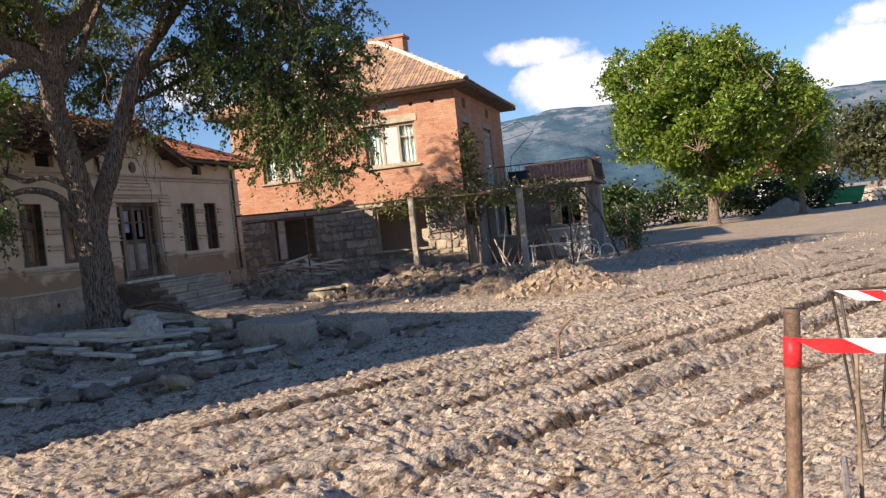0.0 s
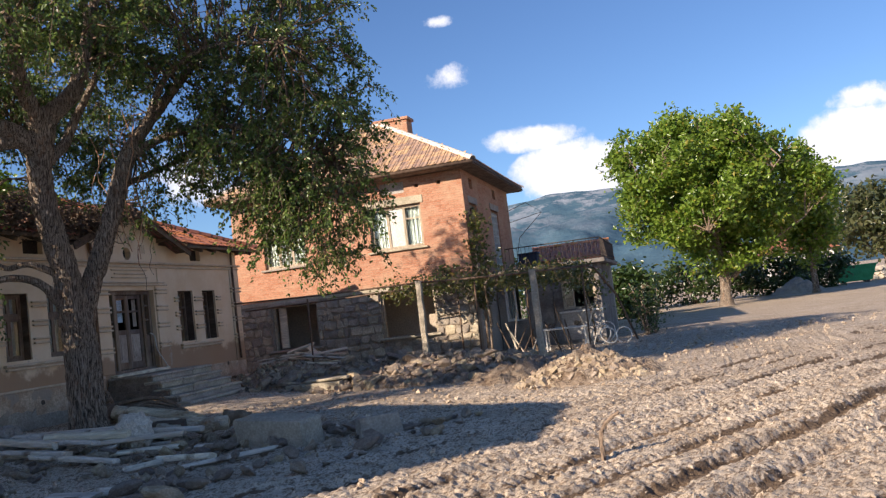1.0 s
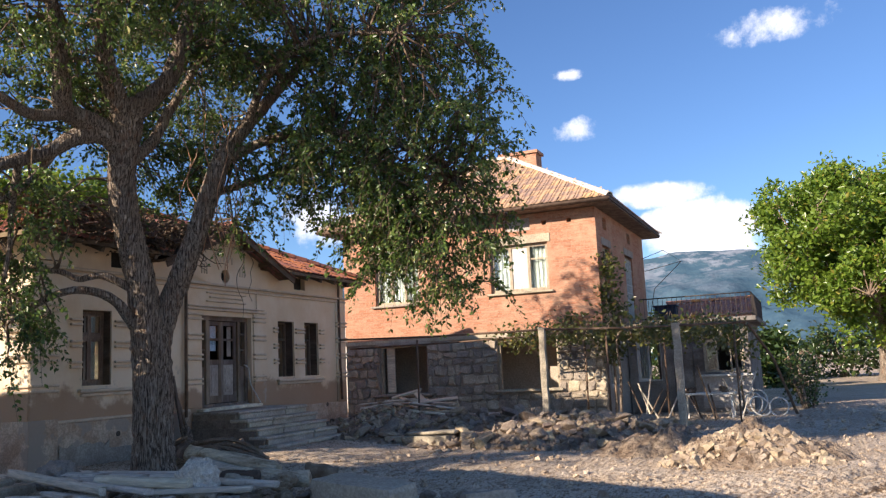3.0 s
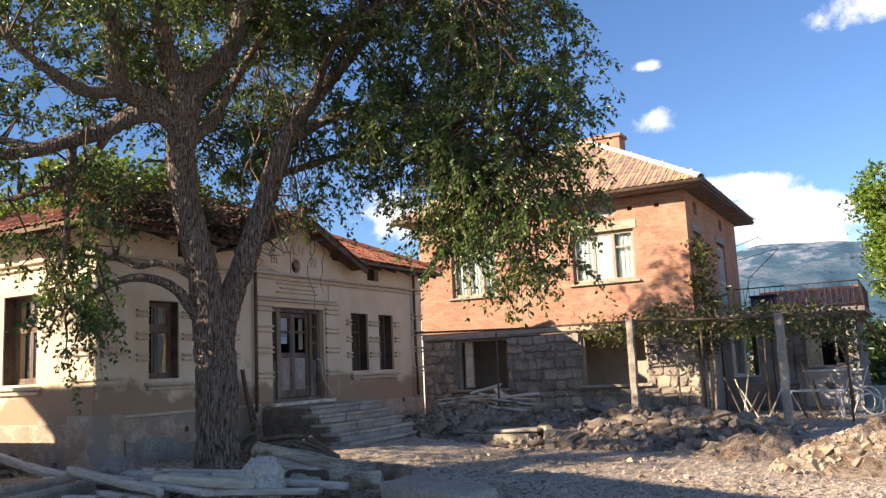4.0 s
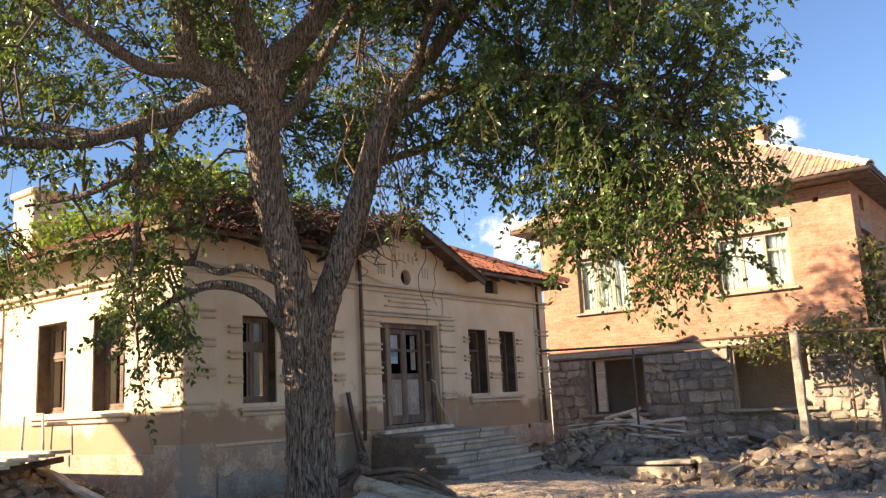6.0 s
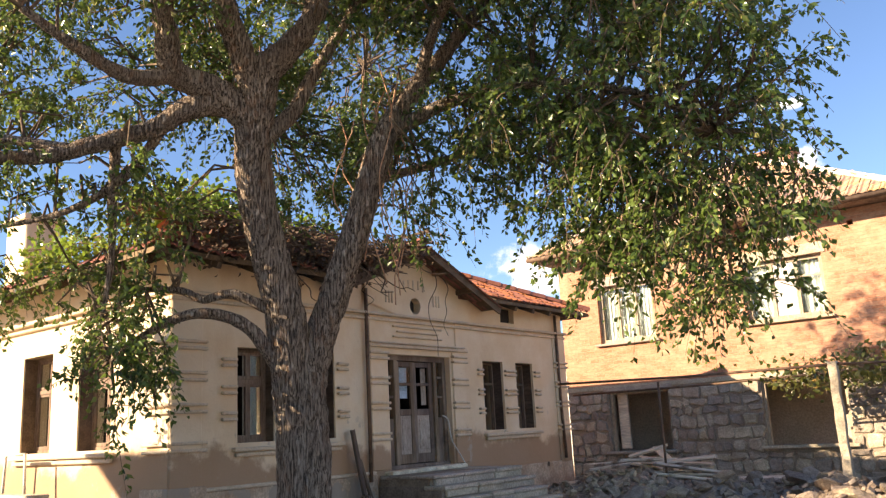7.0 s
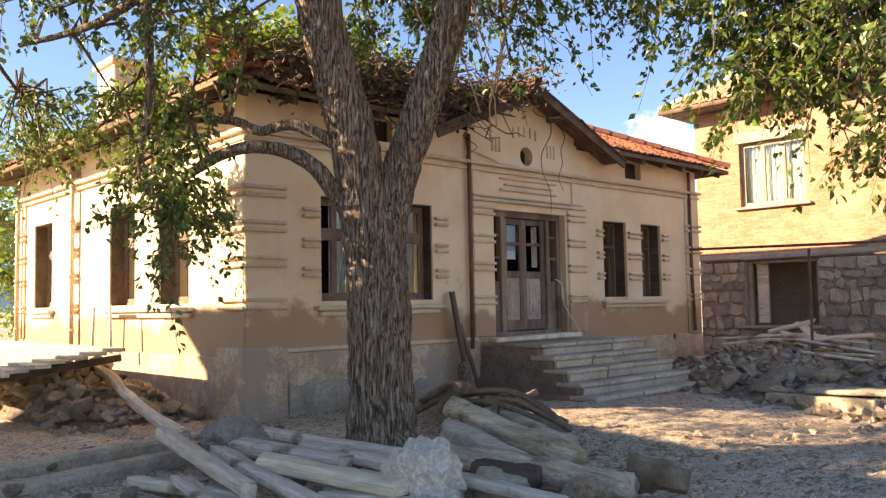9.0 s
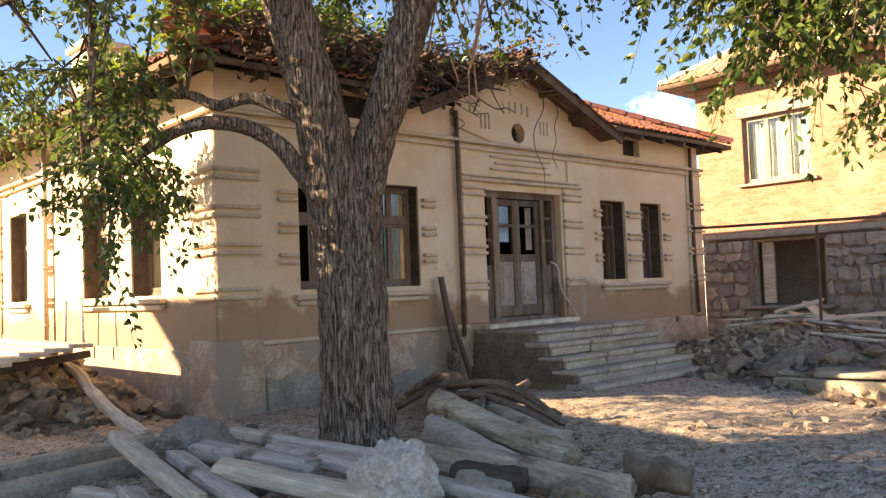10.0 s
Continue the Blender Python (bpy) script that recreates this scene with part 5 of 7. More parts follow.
def terrace_annex():
    """The flat-roofed outhouse beside the brick house with a terrace on top."""
    h = thing("terrace_annex", "low grey rendered outhouse with a railed terrace on its flat roof", "outbuilding")
    x0, x1, y0, y1, zt = -6.66, -3.1, 29.8, 35.5, 2.62
    ops = [(0.25, 0.95, 1.0, 2.2), (1.35, 0.2, 1.95, 2.2), (2.25, 1.15, 3.4, 2.15)]
    part("wall_front", wall_mesh(facing((x0, y0, 0), (1, 0, 0), (0, 1, 0)), x1 - x0, zt, 0.2, ops), M["dim_render"], h)
    s = Mesh()
    s.box(x1 - 0.2, y0 + 0.2, 0, x1, y1, zt)
    s.box(x0, y1 - 0.2, 0, x1 - 0.2, y1, zt)
    part("wall_side", s, M["dim_render"], h)
    d = Mesh()
    d.box(x0 + 2.15, y0 - 0.03, 0.1, x1 + 0.01, y0 - 0.003, 1.02)
    part("dado", d, M["grey"], h, "whitewashed lower wall")
    d = Mesh()
    d.box(x0 + 2.1, y0 - 0.12, 1.03, x1 + 0.1, y0 + 0.05, 1.09)
    part("window_sill", d, M["white"], h, "pale ledge")
    r = Mesh()
    r.box(x0, y0 - 0.35, zt, x1 + 0.3, y1 + 0.2, zt + 0.14)
    part("flat_roof", r, M["dim_render"], h, bevel=0.02)
    fm = facing((x0, y0, 0), (1, 0, 0), (0, 1, 0))
    window(h, fm, *ops[2], 0.05, 3, 0.0, "frame", (0,), (1,), ())
    window(h, fm, *ops[0], 0.05, 2, 0.0, "white", (0,), (1,), (0,))
    w = Mesh()
    w.box(1.37, 0.06, 0.2, 1.93, 0.1, 2.18, fm)
    part("door", w, M["dim_render"], h, "plain grey door")
    # railing
    zr = zt + 0.14
    path = [(x0 + 0.5, y0 - 0.25), (x1 + 0.2, y0 - 0.25), (x1 + 0.2, y1)]
    for (ax, ay), (bx, by) in zip(path, path[1:]):
        n = int(math.hypot(bx - ax, by - ay) / 0.14)
        for z in (zr + 0.08, zr + 0.7):
            w = Mesh()
            w.tube([(ax, ay, z), (bx, by, z)], 0.018, 6)
            part("rail", w, M["iron"], h, smooth=True)
        one = Mesh()
        one.tube([(0, 0, 0), (0, 0, 0.7)], 0.008, 5)
        me = one.data("baluster", M["iron"])
        for i in range(n + 1):
            ob = new("baluster", me)
            ob.parent = h
            ob.matrix_basis = Matrix.Translation((ax + (bx - ax) * i / n, ay + (by - ay) * i / n, zr))
    # bent awning bars at the house corner
    w = Mesh()
    w.tube([(-6.68, 33.6, 5.2), (-5.9, 33.6, 5.45), (-5.3, 33.6, 5.0), (-6.6, 33.6, 4.75)], 0.012, 6)
    w.tube([(-5.3, 33.6, 5.0), (-6.3, 33.6, 4.1), (-6.6, 33.6, 2.8)], 0.012, 6)
    part("awning_bar", w, M["iron"], h)
    return h


terrace_annex()
bx = Mesh()
bx.box(-5.75, 29.75, 2.762, -5.1, 30.25, 3.2)
bx.box(-5.79, 29.71, 3.2, -5.06, 30.29, 3.26)
solid("storage_box", bx, M["navy"], "dark navy plastic box standing on the terrace", "box", bevel=0.02)


def tiled_shed():
    h = thing("tiled_shed", "low shed with a bright orange tile roof behind the terrace", "shed")
    w = Mesh()
    w.box(-6.5, 37.4, 0, -3.5, 41.4, 3.1)
    part("wall", w, M["grey"], h)
    d = Mesh()
    q = [Vector(p) for p in ((-6.8, 37.0, 3.15), (-3.3, 37.0, 3.15), (-3.3, 39.4, 3.85), (-6.8, 39.4, 3.85), (-6.8, 41.8, 3.15), (-3.3, 41.8, 3.15))]
    d.add(q + [p - Vector((0, 0, 0.1)) for p in q], [(0, 1, 2, 3), (3, 2, 5, 4), (7, 6, 9, 8), (8, 9, 10, 11), (0, 6, 7, 1), (4, 5, 11, 10), (1, 7, 8, 2), (2, 8, 11, 5), (0, 3, 9, 6), (3, 4, 10, 9)])
    roof = part("roof", d, M["tile_new"], h)
    clad(roof, (-6.8, 37.0, 3.16), (1, 0, 0), (0, 2.4, 0.7), [(0, 0), (3.5, 0), (3.5, 2.6), (0, 2.6)], 0.25, 0.36, M["tile_new"], lambda x, y: False, random.Random(3), 0.012)
    ridge_tiles(roof, (-6.8, 39.4, 3.88), (-3.3, 39.4, 3.88), M["tile_new"])


tiled_shed()


def neighbour():
    """The house at the camera's back whose shade lies over the yard."""
    h = thing("neighbour_house", "tall plain rendered neighbouring house with a low pitched roof", "house")
    w = Mesh()
    prof = [(-19.6, 0), (-8.45, 0), (-8.45, 4.42), (-13.6, 5.5), (-19.6, 5.68)]
    w.add([(x, y, z) for y in (2.2, 5.0) for x, z in prof], [(0, 1, 2, 3, 4), (9, 8, 7, 6, 5)] + [(i, i + 5, (i + 1) % 5 + 5, (i + 1) % 5) for i in range(5)])
    part("wall", w, M["grey"], h)
    for a, b in (((-8.2, 4.4), (-13.6, 5.52)), ((-13.6, 5.52), (-20.5, 5.72))):
        w = Mesh()
        w.add([(x, y, z + o) for o in (0.0, 0.1) for y in (2.1, 5.12) for x, z in (a, b)], [(0, 1, 3, 2), (4, 6, 7, 5), (0, 4, 5, 1), (2, 3, 7, 6), (0, 2, 6, 4), (1, 5, 7, 3)])
        part("roof_slope", w, M["tile_red"], h)


neighbour()

# ---- trees ----
def crown(tree, limbs, blobs, leaf, length, width, rng_seed, per, spread, twig_mat, droop=0.3, twig_r=0.012, hang=0.0, reach=0.9):
    """Clumps of leaves inside the blobs (centre, radii, clumps, density), each on a twig from the nearest limb."""
    rng = np.random.default_rng(rng_seed)
    knots = np.array([q for path in limbs for q in path])
    pts, twigs = [], Mesh()
    for (cx, cy, cz), (ax, ay, az), n, dens in blobs:
        d = rng.normal(size=(n, 3))
        d /= np.linalg.norm(d, axis=1)[:, None]
        r = rng.uniform(0.25, 1.0, n) ** 0.5
        c = np.array([cx, cy, cz]) + d * r[:, None] * np.array([ax, ay, az])
        for q in c:
            k = knots[np.argmin(((knots - q) ** 2).sum(1))]
            far = np.linalg.norm(k - q)
            k = k if far < reach else q + (k - q) * reach * rng.uniform(0.3, 0.8) / far
            mid = (k + q) / 2 + rng.normal(size=3) * 0.12 + np.array([0, 0, 0.12])
            twigs.tube([k, mid, q, q + rng.normal(size=3) * 0.15 - np.array([0, 0, hang * 0.5])], [twig_r * 1.6, twig_r, twig_r * 0.6, twig_r * 0.3], 4, False)
            m = max(3, int(per * dens * rng.uniform(0.4, 1.5)))
            off = rng.normal(size=(m, 3)) * spread * rng.uniform(0.6, 1.25)
            off[:, 2] = off[:, 2] * 0.8 - hang * np.abs(rng.normal(size=m)) * spread
            pts.append(q + off)
    pts = np.concatenate(pts)
    tagged(part("twig_work", twigs, M[twig_mat], tree), kind="stuff")
    tagged(part("crown", leaves_mesh("crown", pts, length, width, M[leaf], rng, droop), None, tree), kind="stuff")


def spray_crown(tree, limbs, blobs, leaf, length, width, rng_seed, sprays, twig_mat, reach=1.1, sag=0.55):
    """Drooping twigs set with leaves: every clump in a blob hangs on a twig from the nearest limb and splits into sprays."""
    rng = np.random.default_rng(rng_seed)
    knots = np.array([q for path in limbs for q in path])
    twigs, pts, ways = Mesh(), [], []
    for (cx, cy, cz), (ax, ay, az), n, dens in blobs:
        d = rng.normal(size=(n, 3))
        d /= np.linalg.norm(d, axis=1)[:, None]
        r = rng.uniform(0.15, 1.0, n) ** 0.5
        for q in np.array([cx, cy, cz]) + d * r[:, None] * np.array([ax, ay, az]):
            k = knots[np.argmin(((knots - q) ** 2).sum(1))]
            far = np.linalg.norm(k - q)
            k = k if far < reach else q + (k - q) * reach * rng.uniform(0.4, 0.9) / far
            mid = (k + q) / 2 + rng.normal(size=3) * 0.1 + np.array([0, 0, 0.14])
            twigs.tube([k, mid, q], [0.02, 0.014, 0.008], 4, False)
            out = (q - k) / (np.linalg.norm(q - k) + 1e-6)
            for _ in range(max(2, int(sprays * dens * rng.uniform(0.6, 1.4)))):
                w = out * 0.5 + rng.normal(size=3) * 0.75
                w[2] = w[2] * 0.6 + 0.1
                w /= np.linalg.norm(w)
                ln = rng.uniform(0.28, 0.75)
                fall = sag * ln * rng.uniform(0.5, 1.5)
                t = np.linspace(0, 1, 5)[:, None]
                line = q + w * ln * t * (1 - 0.25 * t) + np.array([0, 0, -1.0]) * fall * t ** 2 + rng.normal(size=(5, 3)) * 0.012
                twigs.tube(line[::2], [0.006, 0.0045, 0.002], 3, False)
                m = max(5, int(ln / 0.031))
                u = rng.uniform(0.12, 1.05, m)[:, None]
                along = w * (1 - 0.5 * u) + np.array([0, 0, -2.0]) * sag * u
                along /= np.linalg.norm(along, axis=1)[:, None]
                side = np.cross(along, rng.normal(size=(m, 3)))
                side /= np.linalg.norm(side, axis=1)[:, None] + 1e-9
                pos = q + w * ln * u * (1 - 0.25 * u) + np.array([0, 0, -1.0]) * fall * u ** 2
                pts.append(pos + side * rng.uniform(0.02, 0.06, m)[:, None])
                ways.append(along * 0.5 + side * 0.75 + np.array([0, 0, -0.35]))
    tagged(part("twig_work", twigs, M[twig_mat], tree), kind="stuff")
    tagged(part("crown", leaves_mesh("crown", np.concatenate(pts), length, width, M[leaf], rng, 0.0, np.concatenate(ways)), None, tree), kind="stuff")


def yard_tree():
    t = thing("yard_tree", "large old forked tree with rough bark and dense dark leaves", "tree")
    limbs = {
        "trunk": [(-10.28, 12.98, 0.0, 0.39), (-10.3, 13.0, 0.3, 0.325), (-10.3, 13.0, 0.9, 0.28), (-10.3, 12.97, 1.7, 0.265), (-10.31, 12.95, 2.2, 0.28), (-10.31, 12.95, 2.5, 0.24)],
        "left_leader": [(-10.3, 12.86, 2.1, 0.21), (-10.24, 12.72, 2.85, 0.205), (-10.26, 12.5, 3.6, 0.188), (-10.26, 12.32, 4.25, 0.182), (-10.18, 12.22, 4.77, 0.185), (-10.07, 12.2, 5.15, 0.19), (-9.95, 12.2, 5.45, 0.165), (-9.77, 12.33, 5.65, 0.135), (-9.58, 12.51, 5.98, 0.12), (-9.5, 12.65, 6.5, 0.10), (-9.4, 12.85, 7.3, 0.07), (-9.3, 13.1, 8.2, 0.035)],
        "right_leader": [(-10.26, 13.02, 2.15, 0.17), (-10.08, 13.08, 2.75, 0.16), (-9.86, 13.2, 3.4, 0.15), (-9.68, 13.33, 4.05, 0.14), (-9.52, 13.46, 4.7, 0.14), (-9.38, 13.65, 5.2, 0.115), (-8.95, 14.1, 6.0, 0.08), (-8.3, 14.5, 6.9, 0.045)],
        "limb": [(-10.12, 12.2, 4.95, 0.15), (-10.25, 11.9, 5.08, 0.125), (-10.4, 11.6, 5.0, 0.105), (-10.6, 11.3, 4.75, 0.085), (-10.8, 10.87, 4.55, 0.075), (-11.0, 10.4, 4.35, 0.06), (-11.3, 9.8, 4.3, 0.045), (-11.9, 8.9, 4.4, 0.02)],
        "left_limb": [(-10.12, 12.2, 4.9, 0.16), (-10.25, 11.8, 5.2, 0.135), (-10.38, 11.4, 5.32, 0.12), (-10.25, 11.2, 5.65, 0.105), (-10.12, 11.0, 6.2, 0.085), (-10.0, 10.7, 7.0, 0.05), (-9.9, 10.4, 7.7, 0.02)],
        "mid_limb": [(-10.05, 12.18, 5.15, 0.15), (-10.02, 11.95, 5.6, 0.125), (-10.0, 11.75, 5.95, 0.115), (-9.95, 11.6, 6.4, 0.095), (-10.0, 11.5, 7.3, 0.06), (-10.1, 11.4, 8.3, 0.025)],
    }
    extra = [
        [(-10.33, 12.72, 2.35, 0.085), (-10.42, 12.4, 2.76, 0.066), (-10.6, 12.1, 2.93, 0.055), (-10.85, 11.8, 2.9, 0.05), (-11.15, 11.55, 2.7, 0.036), (-11.4, 11.4, 2.5, 0.02)],
        [(-10.3, 12.6, 2.95, 0.06), (-10.6, 12.3, 3.16, 0.048), (-10.85, 12.1, 3.12, 0.042), (-11.1, 11.95, 3.24, 0.036), (-11.7, 11.7, 3.3, 0.022)],
        [(-10.38, 11.4, 5.3, 0.09), (-10.44, 10.95, 5.15, 0.075), (-10.46, 10.5, 5.25, 0.06), (-10.5, 9.9, 5.5, 0.03)],
        [(-10.1, 12.3, 4.75, 0.085), (-9.98, 12.6, 5.1, 0.08), (-9.92, 12.8, 5.5, 0.07), (-9.8, 13.05, 6.0, 0.055), (-9.7, 13.5, 6.8, 0.03)],
        [(-9.45, 13.55, 4.95, 0.09), (-8.9, 14.0, 5.3, 0.07), (-8.0, 14.4, 5.4, 0.05), (-7.0, 14.8, 5.1, 0.035), (-6.2, 14.9, 4.5, 0.02)],
        [(-9.2, 13.85, 5.6, 0.07), (-8.6, 13.6, 6.2, 0.05), (-7.6, 13.4, 6.5, 0.035), (-6.4, 13.6, 6.4, 0.02)],
        [(-9.6, 13.4, 4.4, 0.06), (-9.5, 14.4, 4.8, 0.05), (-9.2, 15.4, 5.2, 0.035), (-8.8, 16.4, 5.0, 0.02)],
        [(-10.26, 12.35, 4.3, 0.07), (-10.9, 12.9, 5.2, 0.055), (-11.8, 13.4, 5.9, 0.04), (-12.6, 14.0, 6.3, 0.02)],
        [(-9.45, 12.75, 7.0, 0.06), (-9.2, 12.4, 7.8, 0.04), (-8.6, 12.0, 8.3, 0.02)],
        [(-10.75, 11.0, 4.6, 0.055), (-11.05, 11.15, 4.1, 0.045), (-11.2, 11.25, 3.5, 0.03), (-11.3, 11.2, 2.8, 0.015)],
        [(-10.5, 11.45, 4.9, 0.05), (-10.9, 11.2, 4.3, 0.045), (-11.5, 10.9, 4.0, 0.03), (-12.2, 10.5, 3.9, 0.015)],
        [(-9.5, 12.65, 6.4, 0.07), (-10.4, 14.0, 7.2, 0.055), (-11.6, 15.6, 7.7, 0.04), (-13.0, 17.0, 8.0, 0.02)],
        [(-10.9, 10.6, 4.45, 0.05), (-11.9, 10.0, 4.7, 0.04), (-13.0, 10.1, 4.8, 0.035), (-14.0, 10.6, 4.5, 0.025), (-14.5, 11.2, 4.0, 0.012)],
    ]
    paths = []
    for name, pts in limbs.items():
        p, r = smooth_path(pts, 16)
        w = Mesh()
        w.tube(p, r, 56, True, 0.1, 0.018)
        part("trunk" if name == "trunk" else "limb", w, M["bark"], t, smooth=True)
        paths.append(p)
    for pts in extra:
        p, r = smooth_path(pts, 7)
        w = Mesh()
        w.tube(p, r, 14, True, 0.2, 0.008)
        part("branch", w, M["bark"], t, smooth=True)
        paths.append(p)
    # outer left clumps hang out of view, added to cast dappled shade
    blobs = [((-7.0, 14.6, 5.3), (1.8, 1.6, 1.9), 200, 1.0), ((-6.5, 14.7, 3.7), (1.2, 1.1, 1.2), 75, 0.9), ((-7.8, 14.1, 7.3), (2.7, 2.3, 1.5), 180, 1.0),
             ((-10.2, 12.6, 8.4), (2.8, 2.6, 1.4), 160, 1.0), ((-11.6, 10.9, 6.1), (1.9, 1.9, 1.2), 56, 0.8), ((-11.9, 13.8, 7.0), (1.9, 2.0, 1.1), 70, 0.9),
             ((-8.4, 15.9, 5.4), (1.6, 1.3, 1.4), 60, 0.9), ((-10.0, 10.5, 6.9), (1.7, 1.6, 1.1), 60, 0.8), ((-11.2, 11.4, 2.6), (0.55, 0.45, 0.6), 26, 0.6), ((-11.7, 11.3, 3.2), (0.6, 0.4, 0.4), 9, 0.5), ((-14.3, 11.4, 3.7), (0.7, 0.5, 0.5), 20, 0.6),
             ((-11.3, 11.4, 4.0), (1.0, 0.8, 0.8), 24, 0.6), ((-12.8, 9.8, 4.7), (1.2, 1.3, 0.8), 9, 0.6), ((-9.3, 13.9, 4.6), (0.6, 0.6, 0.9), 22, 0.6), ((-8.4, 10.9, 6.7), (1.4, 1.3, 0.9), 50, 0.9), ((-11.7, 10.9, 4.5), (1.3, 1.1, 0.6), 18, 0.7),
             ((-11.5, 13.1, 6.0), (1.0, 1.1, 0.8), 40, 0.8), ((-9.2, 13.6, 7.0), (1.1, 1.1, 0.7), 26, 0.8), ((-13.3, 17.3, 7.9), (1.4, 1.4, 1.5), 60, 1.0),
             ((-11.4, 14.4, 5.4), (0.9, 0.9, 0.7), 36, 0.9), ((-11.5, 8.7, 4.9), (2.3, 0.9, 0.6), 22, 0.7), ((-14.0, 9.5, 4.8), (1.1, 1.0, 0.7), 24, 0.7), ((-13.7, 11.4, 6.7), (1.5, 1.4, 1.0), 56, 0.9), ((-9.1, 13.7, 6.0), (1.4, 1.2, 1.1), 28, 0.8), ((-8.6, 14.6, 4.9), (0.9, 0.9, 0.8), 16, 0.8)]
    spray_crown(t, paths, blobs, "leaf", 0.078, 0.046, 4, 7, "dead_twig")


yard_tree()


def broad_tree(name, label, x, y, height, width, leaf, leaf_len, clumps, per, seed, base=1.8, trunk_r=0.3, spread=0.5, lean=0.0, z=0.0):
    t = thing(name, label, "tree")
    rng = random.Random(seed)
    paths = []
    p, r = smooth_path([(x, y, z - 0.1, trunk_r * 1.5), (x, y, z + 0.4, trunk_r), (x + lean * 0.3, y, z + base, trunk_r * 0.85), (x + lean, y, z + height * 0.5, trunk_r * 0.55), (x + lean, y, z + height * 0.85, trunk_r * 0.15)], 4)
    w = Mesh()
    w.tube(p, r, 12, True, 0.15)
    part("trunk", w, M["bark"], t, smooth=True)
    paths.append(p)
    for i in range(8):
        a = i * 2.4 + rng.uniform(-0.3, 0.3)
        zz = z + base * rng.uniform(0.85, 1.0) + i * height * 0.04
        d = Vector((math.cos(a), math.sin(a), 0)) * width * 0.42
        p, r = smooth_path([(x + lean * 0.3, y, zz, trunk_r * 0.5), (x + lean + d.x * 0.4, y + d.y * 0.4, zz + height * 0.14, trunk_r * 0.3), (x + lean + d.x, y + d.y, zz + height * rng.uniform(0.16, 0.34), trunk_r * 0.08)], 4)
        w = Mesh()
        w.tube(p, r, 8, True, 0.1)
        part("limb", w, M["bark"], t, smooth=True)
        paths.append(p)
    blobs = []
    k = 34
    cz, rz_ = z + (base + height) / 2 + 0.02 * height, (height - base) / 2
    for i in range(k):
        f = 1 - 2 * (i + 0.5) / k
        a = i * 2.399 + seed
        ring = math.sqrt(1 - f * f)
        rr = rng.uniform(0.5, 1.02) * (1.0 if f > -0.45 else 0.9)
        sz = rng.uniform(0.5, 1.25)
        blobs.append(((x + lean + math.cos(a) * ring * rr * width / 2, y + math.sin(a) * ring * rr * width / 2, cz + f * rr * rz_), (width * 0.15 * sz, width * 0.15 * sz, rz_ * 0.28 * sz), clumps // k, 1.0))
    blobs.append(((x + lean, y, cz), (width * 0.25, width * 0.25, rz_ * 0.5), clumps // 8, 1.0))
    crown(t, paths, blobs, leaf, leaf_len, leaf_len * 0.55, seed, per, spread, "twig", 0.4, 0.02, 0.3, 1.6)
    return t


broad_tree("walnut_tree", "broad bright green walnut tree with a pale trunk", 1.9, 50.0, 11.6, 10.6, "walnut", 0.30, 900, 64, 7, 1.3, 0.34, 0.36, 0.15)
broad_tree("small_tree", "smaller green tree beside the walnut tree", 7.4, 56.0, 7.4, 3.6, "walnut", 0.32, 150, 36, 17, 1.6, 0.2, 0.45)

# ---- farther off ----
def bush(name, label, x, y, z, ax, ay, az, n, leaf, seed, leaf_len=0.25, per=45, spread=0.35):
    t = thing(name, label, "shrub")
    rng = random.Random(seed)
    paths = []
    for i in range(5):
        dx, dy = rng.uniform(-0.7, 0.7) * ax, rng.uniform(-0.7, 0.7) * ay
        w = Mesh()
        p = [Vector((x + dx * 0.3, y + dy * 0.3, z)), Vector((x + dx * 0.8, y + dy * 0.8, z + az * 0.8)), Vector((x + dx, y + dy, z + az * 1.5))]
        w.tube(p, [0.06, 0.04, 0.015], 6)
        part("stem", w, M["bark"], t, smooth=True)
        paths.append(p)
    crown(t, paths, [((x, y, z + az), (ax, ay, az), n, 1.0)], leaf, leaf_len, leaf_len * 0.6, seed, per, spread, "twig", 0.2, 0.012)
    return t


for i, (x, y, ax, ay, az) in enumerate(((-4.5, 58, 3.0, 1.5, 1.5), (0.5, 62, 3.4, 1.5, 1.6), (5.5, 63, 2.6, 1.5, 1.4), (-3.2, 47, 1.0, 1.0, 1.4), (9.0, 66, 2.2, 1.5, 1.3), (-8, 52, 3, 2, 2.2))):
    bush("hedge_bush", "dark green bush in a row behind bare ground", x, y, -0.1, ax, ay, az, 70, "hedge_leaf", 60 + i, 0.32, 40, 0.45)
for i, (x, y, w_, hh) in enumerate(((22, 104, 10, 10.5), (31, 110, 11, 11), (42, 112, 12, 10), (16, 118, 9, 8), (55, 118, 13, 11))):
    broad_tree("far_tree", "dull olive green tree in a far row", x, y, hh, w_, "dull_leaf", 0.7, 120, 40, 80 + i, 1.5, 0.3, 0.9)
bush("roadside_shrub", "thin dark shrub beside a junk heap", -1.6, 30.2, 0, 0.7, 0.6, 1.0, 26, "hedge_leaf", 71, 0.12, 40, 0.2)
for i, (x, y) in enumerate(((-27, 15), (-29, 21), (-25, 30))):
    broad_tree("garden_tree", "green garden tree behind a plastered house", x, y, 6.5, 6.0, "walnut", 0.16, 150, 60, 90 + i, 1.5, 0.2, 0.4)


